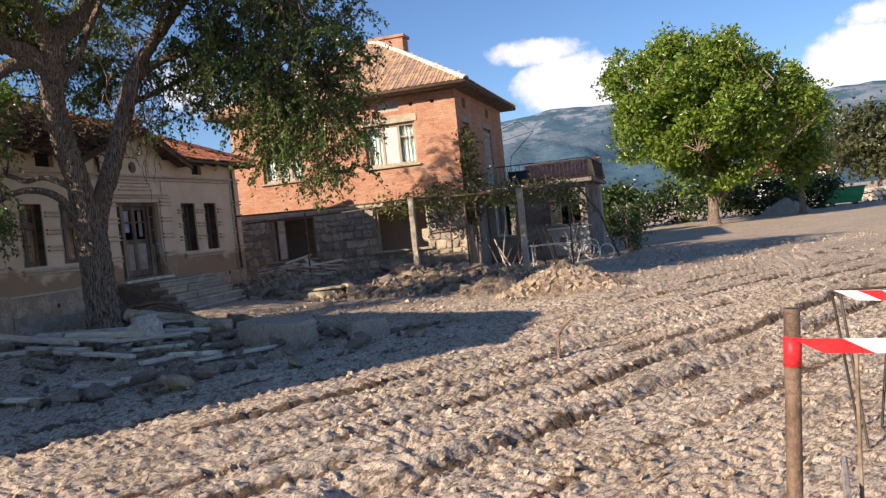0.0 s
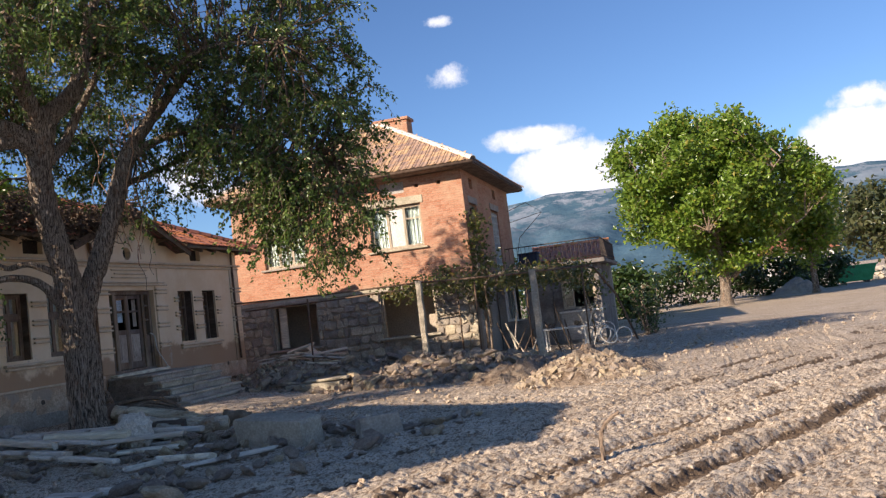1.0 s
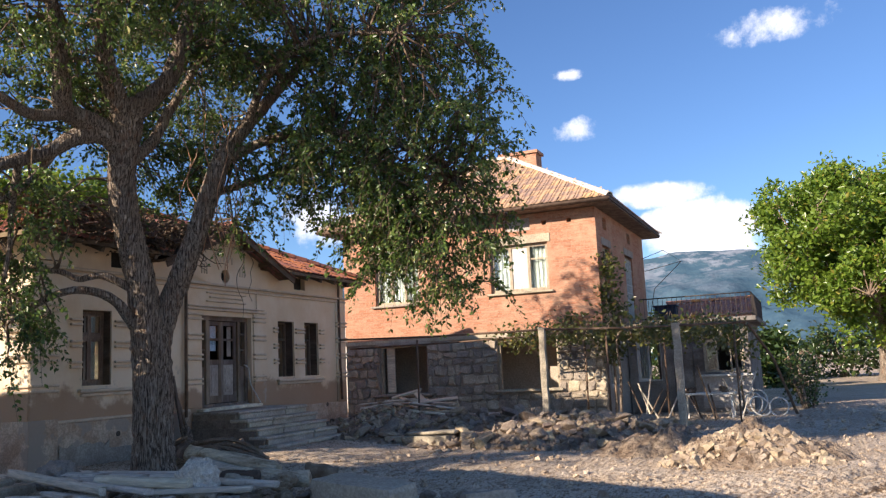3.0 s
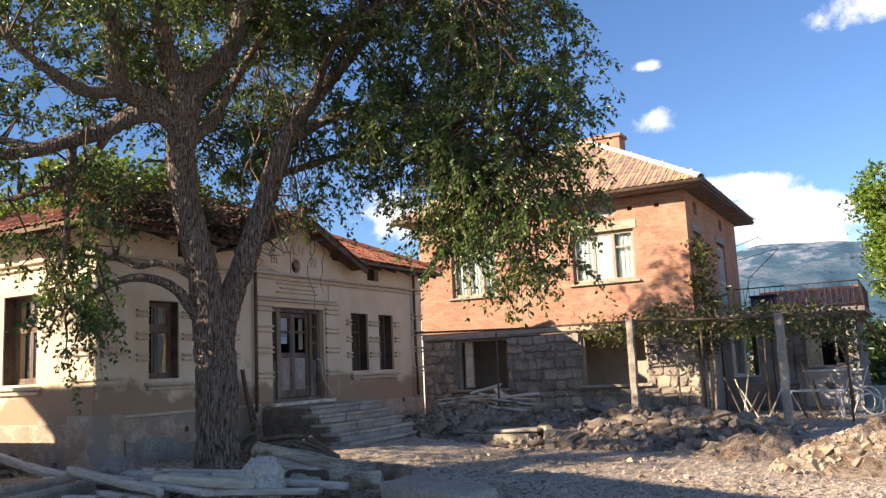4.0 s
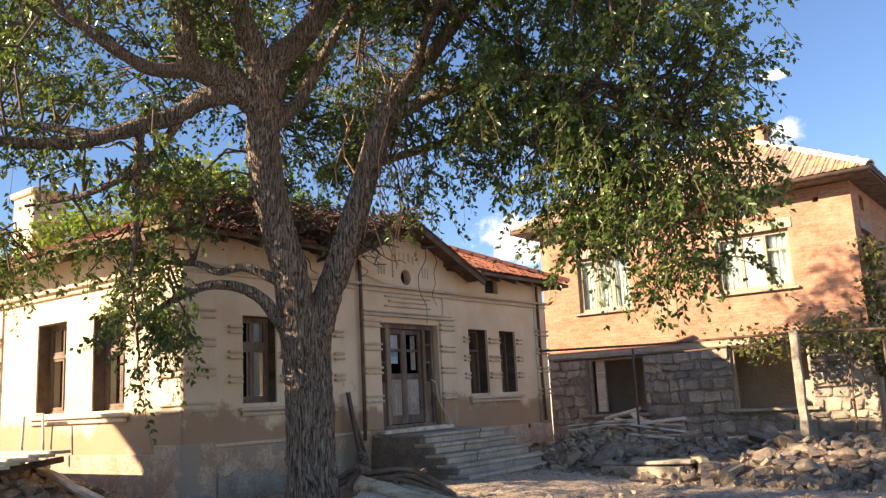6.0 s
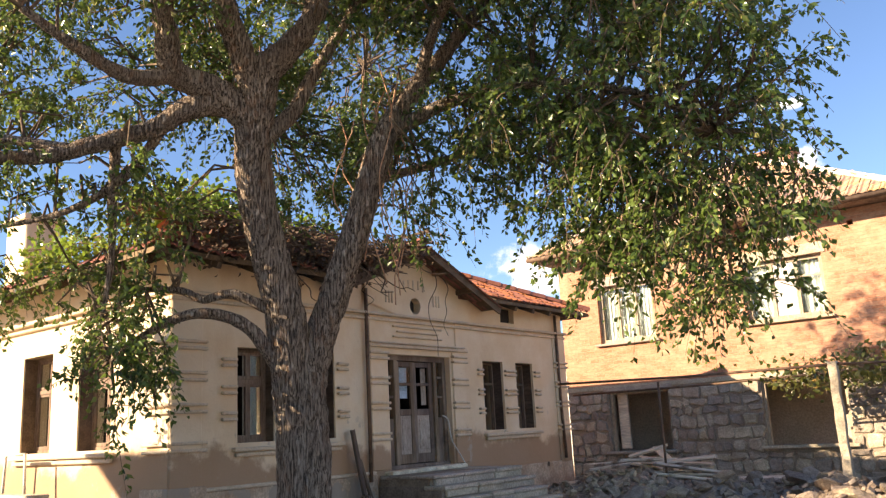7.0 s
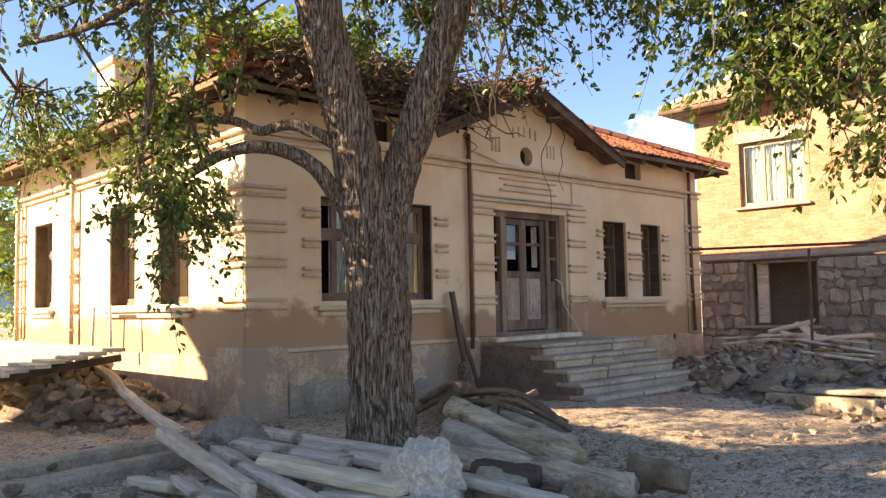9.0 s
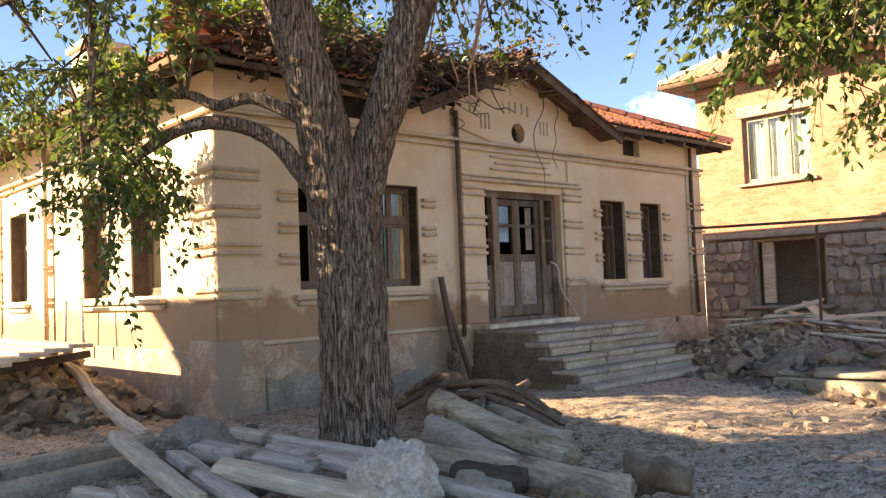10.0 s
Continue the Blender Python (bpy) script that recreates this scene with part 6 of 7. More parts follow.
def far_house(x, y, w_, d, hgt, rh, wall, label):
    h = thing("far_house", label, "house")
    fm = facing((x, y, 0), (1, 0, 0), (0, 1, 0))
    ops = [(w_ * (0.15 + 0.3 * i), 1.0, w_ * (0.15 + 0.3 * i) + 0.9, 2.2) for i in range(3)]
    part("wall", wall_mesh(fm, w_, hgt, d, ops), M[wall], h)
    for o in ops:
        p = part("window", local_box(fm, o[0], 0.15, o[1], o[2], 0.25, o[3]), M["frame_dark"], h)
    r = Mesh()
    q = [Vector(p) for p in ((x - 0.5, y - 0.5, hgt), (x + w_ + 0.5, y - 0.5, hgt), (x + w_ + 0.5, y + d + 0.5, hgt), (x - 0.5, y + d + 0.5, hgt), (x + w_ * 0.3, y + d / 2, hgt + rh), (x + w_ * 0.7, y + d / 2, hgt + rh))]
    r.add(q, [(0, 1, 5, 4), (1, 2, 5), (2, 3, 4, 5), (3, 0, 4), (3, 2, 1, 0)])
    part("roof", r, M["tile_red"], h, "red tile roof")


far_house(7.2, 80, 5.5, 6, 3.1, 1.5, "white", "far white-walled house with a red tile roof")

c = thing("waste_container", "green metal waste container standing on bare ground", "container")
w = Mesh()
w.add([(11.0, 69, 0.15), (13.2, 69, 0.15), (13.6, 69, 1.3), (10.6, 69, 1.3), (11.0, 70.4, 0.15), (13.2, 70.4, 0.15), (13.6, 70.4, 1.3), (10.6, 70.4, 1.3)],
      [(0, 1, 2, 3), (5, 4, 7, 6), (1, 5, 6, 2), (4, 0, 3, 7), (4, 5, 1, 0)])
part("body", w, M["green"], c)
w = Mesh()
for z in (1.3, 0.7):
    w.beam((10.5, 68.96, z), (13.7, 68.96, z), 0.08, 0.1)
part("rim", w, M["green"], c)
for x in (11.3, 12.9):
    w = Mesh()
    w.box(x - 0.1, 69.0, -0.02, x + 0.1, 70.4, 0.16)
    part("foot", w, M["iron"], c)

lp = thing("log_pile", "heap of pale cut logs lying on bare ground", "log pile")
for i in range(16):
    row = 0 if i < 7 else 1 if i < 12 else 2
    k = i - (0, 7, 12)[row]
    x = 14.2 + k * 0.42 + row * 0.21
    w = Mesh()
    w.tube([(x, 73 + random.uniform(-0.2, 0.2), 0.2 + row * 0.34), (x + random.uniform(-0.1, 0.1), 75, 0.2 + row * 0.34)], 0.19, 9)
    part("log", w, M["pale_wood"], lp, smooth=False)


def heap(name, label, x, y, rx, ry, hgt, seed, mat="soil", cuts=48, rough=0.28):
    """A mound of loose earth on the ground."""
    w = Mesh()
    n = cuts
    for j in range(n + 1):
        for i in range(n + 1):
            u, v = 2 * i / n - 1, 2 * j / n - 1
            px, py = x + u * rx, y + v * ry
            r = math.hypot(u, v)
            k = max(0.0, 1 - r ** 1.6)
            f = noise.fractal(Vector((px * 2.2, py * 2.2, seed)), 0.9, 2.1, 5)
            z = hgt * k * (1 + rough * f) + 0.1 * noise.fractal(Vector((px * 5, py * 5, seed)), 0.8, 2.1, 4) * k ** 0.5
            w.v.append((px + 0.1 * noise.noise(Vector((px * 4, py * 4, seed))) * (k > 0), py, gz(px, py) - 0.06 + z))
    w.f = [(j * (n + 1) + i, j * (n + 1) + i + 1, (j + 1) * (n + 1) + i + 1, (j + 1) * (n + 1) + i) for j in range(n) for i in range(n)]
    return solid(name, w, M[mat], label, "mound", smooth=True)


heap("earth_mound", "low mound of pale dug earth and clods", -2.35, 17.3, 1.5, 1.2, 0.56, 2.0, "brown_earth", 90, 0.4)
heap("earth_mound", "low mound of pale dug earth and clods", -3.9, 18.4, 1.4, 1.0, 0.36, 5.0, "brown_earth", 60, 0.5)
heap("far_mound", "grey mound of gravel beside trees", 6.9, 60, 1.8, 1.4, 1.0, 9.0, "concrete", 30)

gw = Mesh()
gw.box(-21.0, 33.0, 0, -15.1, 33.25, 3.4)
gw.box(-21.1, 32.95, 3.4, -15.05, 33.3, 3.5)
solid("garden_wall", gw, M["white"], "whitewashed sunlit wall seen between two houses", "wall")

# ---- pergola with a vine ----
def pergola():
    p = thing("pergola", "rusty pipe pergola on rough concrete posts overgrown with a vine", "pergola")
    for x, y, top, w_ in ((-7.36, 22.95, 2.5, 0.15), (-4.22, 23.1, 2.42, 0.17)):
        m = Mesh()
        n = 10
        zs = [-0.3 + (top + 0.3) * i / n for i in range(n + 1)]
        for i, z in enumerate(zs):
            o, k = 0.008 * math.sin(i * 2.3 + x), w_ / 2 * (1 - 0.06 * math.sin(i * 1.7))
            m.v += [(x - k + o, y - k, z), (x + k + o, y - k, z), (x + k + o, y + k, z), (x - k + o, y + k, z)]
        m.f = [(4 * i + j, 4 * i + (j + 1) % 4, 4 * i + 4 + (j + 1) % 4, 4 * i + 4 + j) for i in range(n) for j in range(4)] + [(3, 2, 1, 0), (4 * n, 4 * n + 1, 4 * n + 2, 4 * n + 3)]
        part("post", m, M["concrete"], p, "rough concrete post", bevel=0.008)
    for x, y in ((-10.75, 23.0), (-5.9, 23.3), (-3.1, 24.6), (-5.0, 26.2), (-7.0, 25.6)):
        m = Mesh()
        m.tube([(x, y, -0.2), (x + 0.02, y, 2.4)], 0.025, 7)
        part("pipe_post", m, M["pipe"], p, smooth=True)
    for a, b in (((-13.0, 23.0, 2.52), (-7.36, 22.95, 2.45)), ((-7.36, 22.95, 2.45), (-2.7, 23.1, 2.34)), ((-13.4, 24.2, 2.3), (-7.0, 25.0, 2.42)), ((-7.2, 25.2, 2.5), (-2.9, 25.4, 2.45)), ((-6.9, 26.6, 2.5), (-3.0, 27.2, 2.45)),
                 ((-7.36, 22.95, 2.48), (-7.0, 26.6, 2.5)), ((-4.22, 23.1, 2.4), (-4.1, 28.9, 2.5)), ((-2.8, 23.1, 2.36), (-2.9, 28.9, 2.4)), ((-5.9, 23.1, 2.42), (-5.8, 29.0, 2.5))):
        m = Mesh()
        m.tube([a, (Vector(a) + Vector(b)) / 2 - Vector((0, 0, 0.03)), b], 0.026, 7)
        part("pipe", m, M["pipe"], p, smooth=True)
    m = Mesh()
    m.tube([(-2.75, 24.5, 2.35), (-2.3, 25.6, 1.5), (-1.9, 26.5, 0.1)], 0.035, 7)
    part("prop", m, M["pipe"], p)
    return p


pergola()


def vine(name, label, stems, blobs, seed, leaf="vine", length=0.13, per=38, spread=0.2, hang=0.6):
    v = thing(name, label, "vine")
    paths = []
    for pts in stems:
        pp, rr = smooth_path(pts, 5)
        m = Mesh()
        m.tube(pp, rr, 6, True, 0.2)
        part("stem", m, M["bark"], v, smooth=True)
        paths.append(pp)
    crown(v, paths, blobs, leaf, length, length * 0.8, seed, per, spread, "twig", 0.3, 0.007, hang)


vine("pergola_vine", "green and yellowing grape vine trailing over a pergola", [[(-6.3, 26.3, 0, 0.05), (-6.2, 26.2, 1.2, 0.04), (-6.0, 25.6, 2.4, 0.03), (-4.5, 25.0, 2.5, 0.02), (-3.0, 24.6, 2.4, 0.015)], [(-3.2, 27.6, 0, 0.04), (-3.3, 27.4, 1.4, 0.03), (-3.6, 26.8, 2.5, 0.02)]],
     [((-6.9, 24.4, 2.45), (0.9, 1.4, 0.08), 12, 0.5), ((-5.9, 24.4, 2.44), (1.3, 1.5, 0.08), 16, 0.5), ((-4.2, 24.8, 2.4), (1.3, 1.7, 0.1), 22, 0.55), ((-3.2, 25.4, 2.2), (0.45, 1.5, 0.3), 14, 0.6), ((-3.0, 26.6, 1.7), (0.35, 0.6, 0.6), 8, 0.5), ((-5.0, 27.4, 2.45), (1.6, 1.3, 0.08), 34, 0.8),
      ((-8.2, 23.6, 2.45), (0.9, 0.6, 0.1), 6, 0.4), ((-8.0, 25.4, 2.42), (1.1, 0.7, 0.1), 16, 0.7)], 31)
vine("wall_vine", "green climber on the corner of a brick house", [[(-6.55, 27.0, 0, 0.05), (-6.5, 26.9, 1.8, 0.04), (-6.55, 26.8, 3.2, 0.03), (-6.5, 27.0, 4.4, 0.015)], [(-6.55, 27.0, 1.5, 0.03), (-7.2, 26.55, 2.5, 0.02), (-7.9, 26.5, 2.9, 0.01)]],
     [((-6.45, 26.8, 3.2), (0.3, 0.3, 0.8), 20, 0.6), ((-6.45, 26.9, 4.3), (0.2, 0.25, 0.5), 9, 0.6), ((-7.4, 26.45, 2.6), (0.6, 0.12, 0.4), 12, 0.5), ((-6.5, 26.7, 2.2), (0.4, 0.3, 0.5), 16, 0.8)], 32)
vine("roof_creeper", "light green creeper spreading over a tiled roof", [[(-12.7, 14.6, 4.2, 0.03), (-13.6, 14.6, 4.75, 0.03), (-14.8, 15.0, 5.3, 0.02), (-15.8, 16.2, 5.8, 0.015)]],
     [((-14.6, 14.3, 5.1), (1.1, 1.0, 0.35), 46, 1.0), ((-15.4, 16.0, 5.7), (1.0, 1.3, 0.3), 40, 0.9), ((-17.5, 14.3, 5.0), (1.6, 0.8, 0.4), 36, 0.9), ((-14.0, 16.6, 5.0), (0.5, 0.8, 0.25), 14, 0.7)], 33, "walnut", 0.12, 40, 0.22, 0.2)


def dead_creeper():
    v = thing("dead_creeper", "tangled brown dead creeper hanging over the eaves", "creeper")
    rng = random.Random(9)
    for i in range(190):
        y = rng.uniform(13.0, 18.4) if i % 3 else rng.uniform(15.6, 17.9)
        x = FX + rng.uniform(-0.9, 0.55)
        z = 4.22 + max(0, FX + 0.5 - x) * 0.44 + rng.uniform(0.05, 0.3)
        if y > 16.2:
            z = max(z, 4.0 + (y - 15.9) * 0.38)
        pts = [(x, y, z, 0.015)]
        for k in range(5):
            x = min(x + rng.uniform(-0.08, 0.2), FX + 0.95)
            y += rng.uniform(-0.32, 0.34)
            z += rng.uniform(-0.22 if y < 17 else -0.1, 0.05) if x > FX + 0.4 else rng.uniform(-0.04, 0.1)
            pts.append((x, y, z, 0.014 - 0.0022 * k))
        path, radii = smooth_path(pts, 3)
        m = Mesh()
        m.tube(path, radii, 5)
        part("stem", m, M["dead_twig"] if i % 4 else M["twig"], v)
    for y, z0, z1 in ((18.35, 4.5, 2.95), (18.6, 4.4, 3.3), (16.6, 4.2, 3.5)):
        pts = [(FX + 0.4 + rng.uniform(-0.08, 0.08), y + rng.uniform(-0.1, 0.1), z0 + (z1 - z0) * k / 5, 0.009 - 0.001 * k) for k in range(6)]
        path, radii = smooth_path(pts, 4)
        m = Mesh()
        m.tube(path, radii, 5)
        part("stem", m, M["dead_twig"], v)
    rg = np.random.default_rng(3)
    c = np.stack([rg.normal(FX + 0.3, 0.3, 2600), rg.uniform(13.4, 18.2, 2600), rg.normal(4.34, 0.15, 2600)], 1)
    c[:, 2] += np.clip(c[:, 1] - 16.2, 0, 2) * 0.3
    tagged(part("dry_leaves", leaves_mesh("dry_leaves", c, 0.09, 0.05, M["dead_twig"], rg), None, v), kind="stuff")


def eaves_wreck():
    """Broken tiles and split battens that slid down to the sagging eaves."""
    rng = random.Random(33)
    w = thing("roof_wreck", "broken roof tiles and split battens piled on sagging eaves", "debris")
    shared = tile_data("broken_tile", 0.21, 0.24, M["old_tile"]).data("broken_tile", M["old_tile"])
    for i in range(120):
        y = rng.uniform(13.2, 18.0)
        x = FX + rng.uniform(-0.9, 0.6)
        z = 4.24 + max(0, FX + 0.6 - x) * 0.44 + rng.uniform(0.02, 0.12)
        if y > 16.1:
            z = max(z, 4.02 + (y - 15.9) * 0.42)
        ob = new("broken_tile", shared)
        ob.parent = w
        ob.matrix_basis = Matrix.Translation((x, y, z)) @ Euler((rng.uniform(-0.5, 0.5), rng.uniform(0.0, 0.8), rng.uniform(0, 6.3))).to_matrix().to_4x4()
    for i in range(34):
        y = rng.uniform(13.4, 17.9)
        z = 4.2 + (max(0, y - 16.1) * 0.36) + rng.uniform(-0.04, 0.16)
        a = Vector((FX + rng.uniform(-0.3, 0.3), y, z + 0.12))
        m = Mesh()
        m.beam(a, a + Vector((rng.uniform(0.2, 0.75), rng.uniform(-0.5, 0.5), rng.uniform(-0.3, 0.02))), rng.uniform(0.03, 0.07), rng.uniform(0.02, 0.05), rng.uniform(0, 60))
        part("batten", m, M["dark_wood"], w)


eaves_wreck()
dead_creeper()


def hanging_creepers():
    v = thing("hanging_creeper", "thin reddish dry creeper strands hanging from a limb", "creeper")
    rng = random.Random(2)
    for i in range(15):
        x, y, z = -9.75 + rng.uniform(-0.25, 0.45), 13.55 + rng.uniform(-0.25, 0.3), 5.2 + rng.uniform(-0.5, 0.9)
        ln = rng.uniform(0.9, 2.2)
        pts = [(x + 0.07 * math.sin(k * 1.1 + i), y + 0.07 * math.cos(k * 0.9 + i), z - ln * k / 7) for k in range(8)]
        m = Mesh()
        m.tube(pts, 0.008, 5)
        part("strand", m, M["pale_vine"], v)


hanging_creepers()

# ---- stones and rubble ----
ROCKS = [hull_rock("stone", 100 + i, M["rubble"], 0.6 + 0.06 * (i % 5), 11 + i % 4, 0.025) for i in range(10)]
LUMPS = [hull_rock("mud_lump", 180 + i, M["soil"], 0.7, 14, 0.03) for i in range(4)]
ROUND = [hull_rock("cobble", 140 + i, M["rubble"], 0.75, 26, 0.09) for i in range(5)]


def put_rock(name, x, y, z, s, rng, parent=None, meshes=None, stretch=1.0):
    ob = new(name, (meshes or ROCKS)[rng.randrange(len(meshes or ROCKS))])
    m = Matrix.Translation((x, y, z)) @ Euler((rng.uniform(-0.5, 0.5), rng.uniform(-0.5, 0.5), rng.uniform(0, 6.3))).to_matrix().to_4x4()
    ob.matrix_basis = m @ Matrix.Diagonal((s * stretch, s, s * rng.uniform(0.75, 1), 1))
    if parent:
        ob.parent = parent
    return ob


def mound_surface(x0, x1, y0, y1, hgt, seed, cells=0.12):
    """A loose earth bed under rubble, with its height function."""
    cx, cy, rx, ry = (x0 + x1) / 2, (y0 + y1) / 2, (x1 - x0) / 2, (y1 - y0) / 2

    def top(x, y):
        u, v = (x - cx) / rx, (y - cy) / ry
        k = max(0.0, 1 - max(abs(u), abs(v)) ** 3) * max(0.0, 1 - 0.4 * (u * u + v * v))
        return gz(x, y) - 0.05 + hgt * k * (1 + 0.5 * noise.fractal(Vector((x * 1.1, y * 1.1, seed)), 0.9, 2.1, 4))

    m = Mesh()
    nx_, ny_ = int((x1 - x0) / cells), int((y1 - y0) / cells)
    for j in range(ny_ + 1):
        for i in range(nx_ + 1):
            x, y = x0 + (x1 - x0) * i / nx_, y0 + (y1 - y0) * j / ny_
            m.v.append((x, y, top(x, y)))
    m.f = [(j * (nx_ + 1) + i, j * (nx_ + 1) + i + 1, (j + 1) * (nx_ + 1) + i + 1, (j + 1) * (nx_ + 1) + i) for j in range(ny_) for i in range(nx_)]
    return m, top


def rubble_heap(label, x0, x1, y0, y1, hgt, count, smin, smax, seed, small=0):
    h = thing("rubble_heap", label, "rubble")
    m, top = mound_surface(x0, x1, y0, y1, hgt, seed)
    part("earth_bed", m, M["brown_earth"], h, smooth=True)
    rng = random.Random(seed)
    for _ in range(count):
        u, v = rng.uniform(-1, 1), rng.uniform(-1, 1)
        x, y = (x0 + x1) / 2 + u * (x1 - x0) / 2 * 0.95, (y0 + y1) / 2 + v * (y1 - y0) / 2 * 0.95
        s = smin + (smax - smin) * rng.random() ** 2
        put_rock("stone", x, y, top(x, y) + s * rng.uniform(0.05, 0.32), s, rng, h, None, rng.uniform(1, 1.5))
    bits = Mesh()
    for _ in range(small):
        x, y = rng.uniform(x0, x1), rng.uniform(y0, y1)
        s = rng.uniform(0.03, 0.09)
        bits.box(-s, -s * 0.7, -s * 0.4, s, s * 0.7, s * 0.4, Matrix.Translation((x, y, top(x, y) + s * 0.3)) @ Euler((rng.uniform(-1, 1), rng.uniform(-1, 1), rng.uniform(0, 6))).to_matrix().to_4x4())
    if small:
        tagged(part("stone_debris", bits, M["rubble"], h), kind="stuff")
    return top


top_a = rubble_heap("long heap of grey building stones and earth below a stone wall", -11.2, -3.8, 18.8, 24.4, 0.46, 390, 0.16, 0.5, 41, 1100)
top_b = rubble_heap("heap of earth and broken stones between two houses", -13.2, -9.6, 19.9, 25.8, 0.42, 150, 0.13, 0.38, 42, 600)
top_c = rubble_heap("heap of stones and broken tiles against a plastered wall", -18.8, -13.7, 11.4, 13.1, 0.6, 150, 0.16, 0.46, 43, 350)
rubble_heap("scattered clods and stones on top of an earth mound", -3.7, -1.2, 16.3, 18.3, 0.42, 36, 0.08, 0.28, 44, 600)


def plank(name, label, a, b, w_, h_, mat="timber", turn=0.0, cat="plank", rag=1.0):
    """A worn board or beam with softened, uneven edges and ragged ends."""
    d = Vector(b) - Vector(a)
    m = Mesh()
    n = max(5, int(d.length / 0.14))
    c = min(w_, h_) * 0.22
    prof = [(-w_ / 2 + c, -h_ / 2), (w_ / 2 - c, -h_ / 2), (w_ / 2, -h_ / 2 + c), (w_ / 2, h_ / 2 - c), (w_ / 2 - c, h_ / 2), (-w_ / 2 + c, h_ / 2), (-w_ / 2, h_ / 2 - c), (-w_ / 2, -h_ / 2 + c)]
    seed = Vector(a) * 7.3
    for i in range(n + 1):
        x = d.length * i / n
        bow = 0.012 * rag * d.length * noise.noise(seed + Vector((x * 0.9, 5, 0)))
        for j, (py, pz) in enumerate(prof):
            k = 1 + 0.14 * rag * noise.noise(seed + Vector((x * 3.1, j * 1.7, 1)))
            end = 0.09 * rag * noise.noise(seed + Vector((i * 3.0, j * 2.1, 9))) if i in (0, n) else 0
            m.v.append((x + end, py * k + bow, pz * k + bow * 0.5))
    m.f = [(i * 8 + j, i * 8 + (j + 1) % 8, i * 8 + 8 + (j + 1) % 8, i * 8 + 8 + j) for i in range(n) for j in range(8)] + [tuple(range(8))[::-1], tuple(range(n * 8, n * 8 + 8))]
    ob = part(name, m, M[mat])
    ob.matrix_basis = Matrix.Translation(a) @ d.to_track_quat("X", "Z").to_matrix().to_4x4() @ Matrix.Rotation(radians(turn), 4, "X")
    return tagged(ob, label, cat)


def log(label, pts, r0, r1, mat="log", name="log", seed=0):
    p, r = smooth_path([(*q, r0 + (r1 - r0) * i / (len(pts) - 1)) for i, q in enumerate(pts)], 5)
    m = Mesh()
    m.tube(p, r, 26, True, 0.35, 0.022)
    return solid(name, m, M[mat], label, "log", smooth=True)


# boards on the heap beside the brick house
rng = random.Random(77)
for i in range(22):
    x, y = rng.uniform(-13.0, -10.9), rng.uniform(22.6, 24.9)
    a = rng.uniform(-0.6, 0.9)
    ln = rng.uniform(0.8, 1.9)
    z = top_b(x, y) + 0.1 + rng.uniform(0.02, 0.25)
    plank("board", "weathered grey broken board lying on a rubble heap", (x, y, z), (x + ln * math.cos(a), y + ln * 0.4 * math.sin(a), z + rng.uniform(-0.25, 0.2)), rng.uniform(0.08, 0.2), rng.uniform(0.025, 0.06), "timber" if i % 3 else "pale_wood", rng.uniform(-20, 20))
plank("board", "long pale board sloping from a window sill to rubble", (-12.4, 26.3, 1.0), (-10.9, 24.4, 0.35), 0.2, 0.05, "pale_wood")
plank("board", "long dark board lying along a stone wall", (-11.2, 25.6, 0.32), (-8.2, 25.2, 0.36), 0.22, 0.05, "timber")
plank("board", "long dark board lying along a stone wall", (-10.8, 25.0, 0.30), (-7.8, 24.7, 0.42), 0.2, 0.05, "timber", 6)
plank("board", "pale board lying on rubble", (-11.8, 21.2, 0.3), (-9.6, 21.9, 0.34), 0.2, 0.05, "pale_wood")

# concrete hatch
ht = thing("concrete_hatch", "low concrete frame with a slab lying askew on it", "hatch")
for a, b in (((-9.75, 19.2, 0.13), (-8.35, 19.2, 0.13)), ((-9.75, 20.3, 0.13), (-8.35, 20.3, 0.13)), ((-9.68, 19.28, 0.13), (-9.68, 20.22, 0.13)), ((-8.42, 19.28, 0.13), (-8.42, 20.22, 0.13))):
    m = Mesh()
    m.beam(a, b, 0.14, 0.3)
    part("kerb", m, M["concrete"], ht, bevel=0.015)
m = Mesh()
m.beam((-9.3, 19.75, 0.32), (-8.25, 19.8, 0.34), 1.0, 0.06)
part("slab", m, M["concrete"], ht, bevel=0.015)

# concrete blocks
def chunk(label, x, y, z, sx, sy, sz, yaw, tilt, seed, cat="block", mat="concrete", name="concrete_block"):
    bm = bmesh.new()
    bmesh.ops.create_cube(bm, size=1.0)
    bmesh.ops.subdivide_edges(bm, edges=list(bm.edges), cuts=7, use_grid_fill=True)
    for v in bm.verts:
        p = Vector((v.co.x * sx, v.co.y * sy, v.co.z * sz))
        n = noise.fractal(p * 3.0 + Vector((seed, 0, 0)), 0.9, 2.0, 4)
        edge = sum(abs(c) > 0.49 for c in v.co)
        p *= 1 - (0.035 if edge >= 2 else 0.0) - (0.03 if edge == 3 else 0.0)
        v.co = p + p.normalized() * 0.028 * n
    me = bpy.data.meshes.new(name)
    bm.to_mesh(me)
    bm.free()
    me.materials.append(M[mat])
    ob = new(name, me)
    ob.matrix_basis = pose(x, y, z, tilt, tilt * 0.4, yaw)
    return tagged(ob, label, cat)


chunk("large broken grey concrete block lying in rubble", -6.3, 12.0, 0.17, 1.35, 0.46, 0.46, -18, 5, 1.0)
chunk("grey rectangular concrete block lying on mud", -4.8, 12.1, 0.14, 0.6, 0.32, 0.3, 30, -6, 7.0)


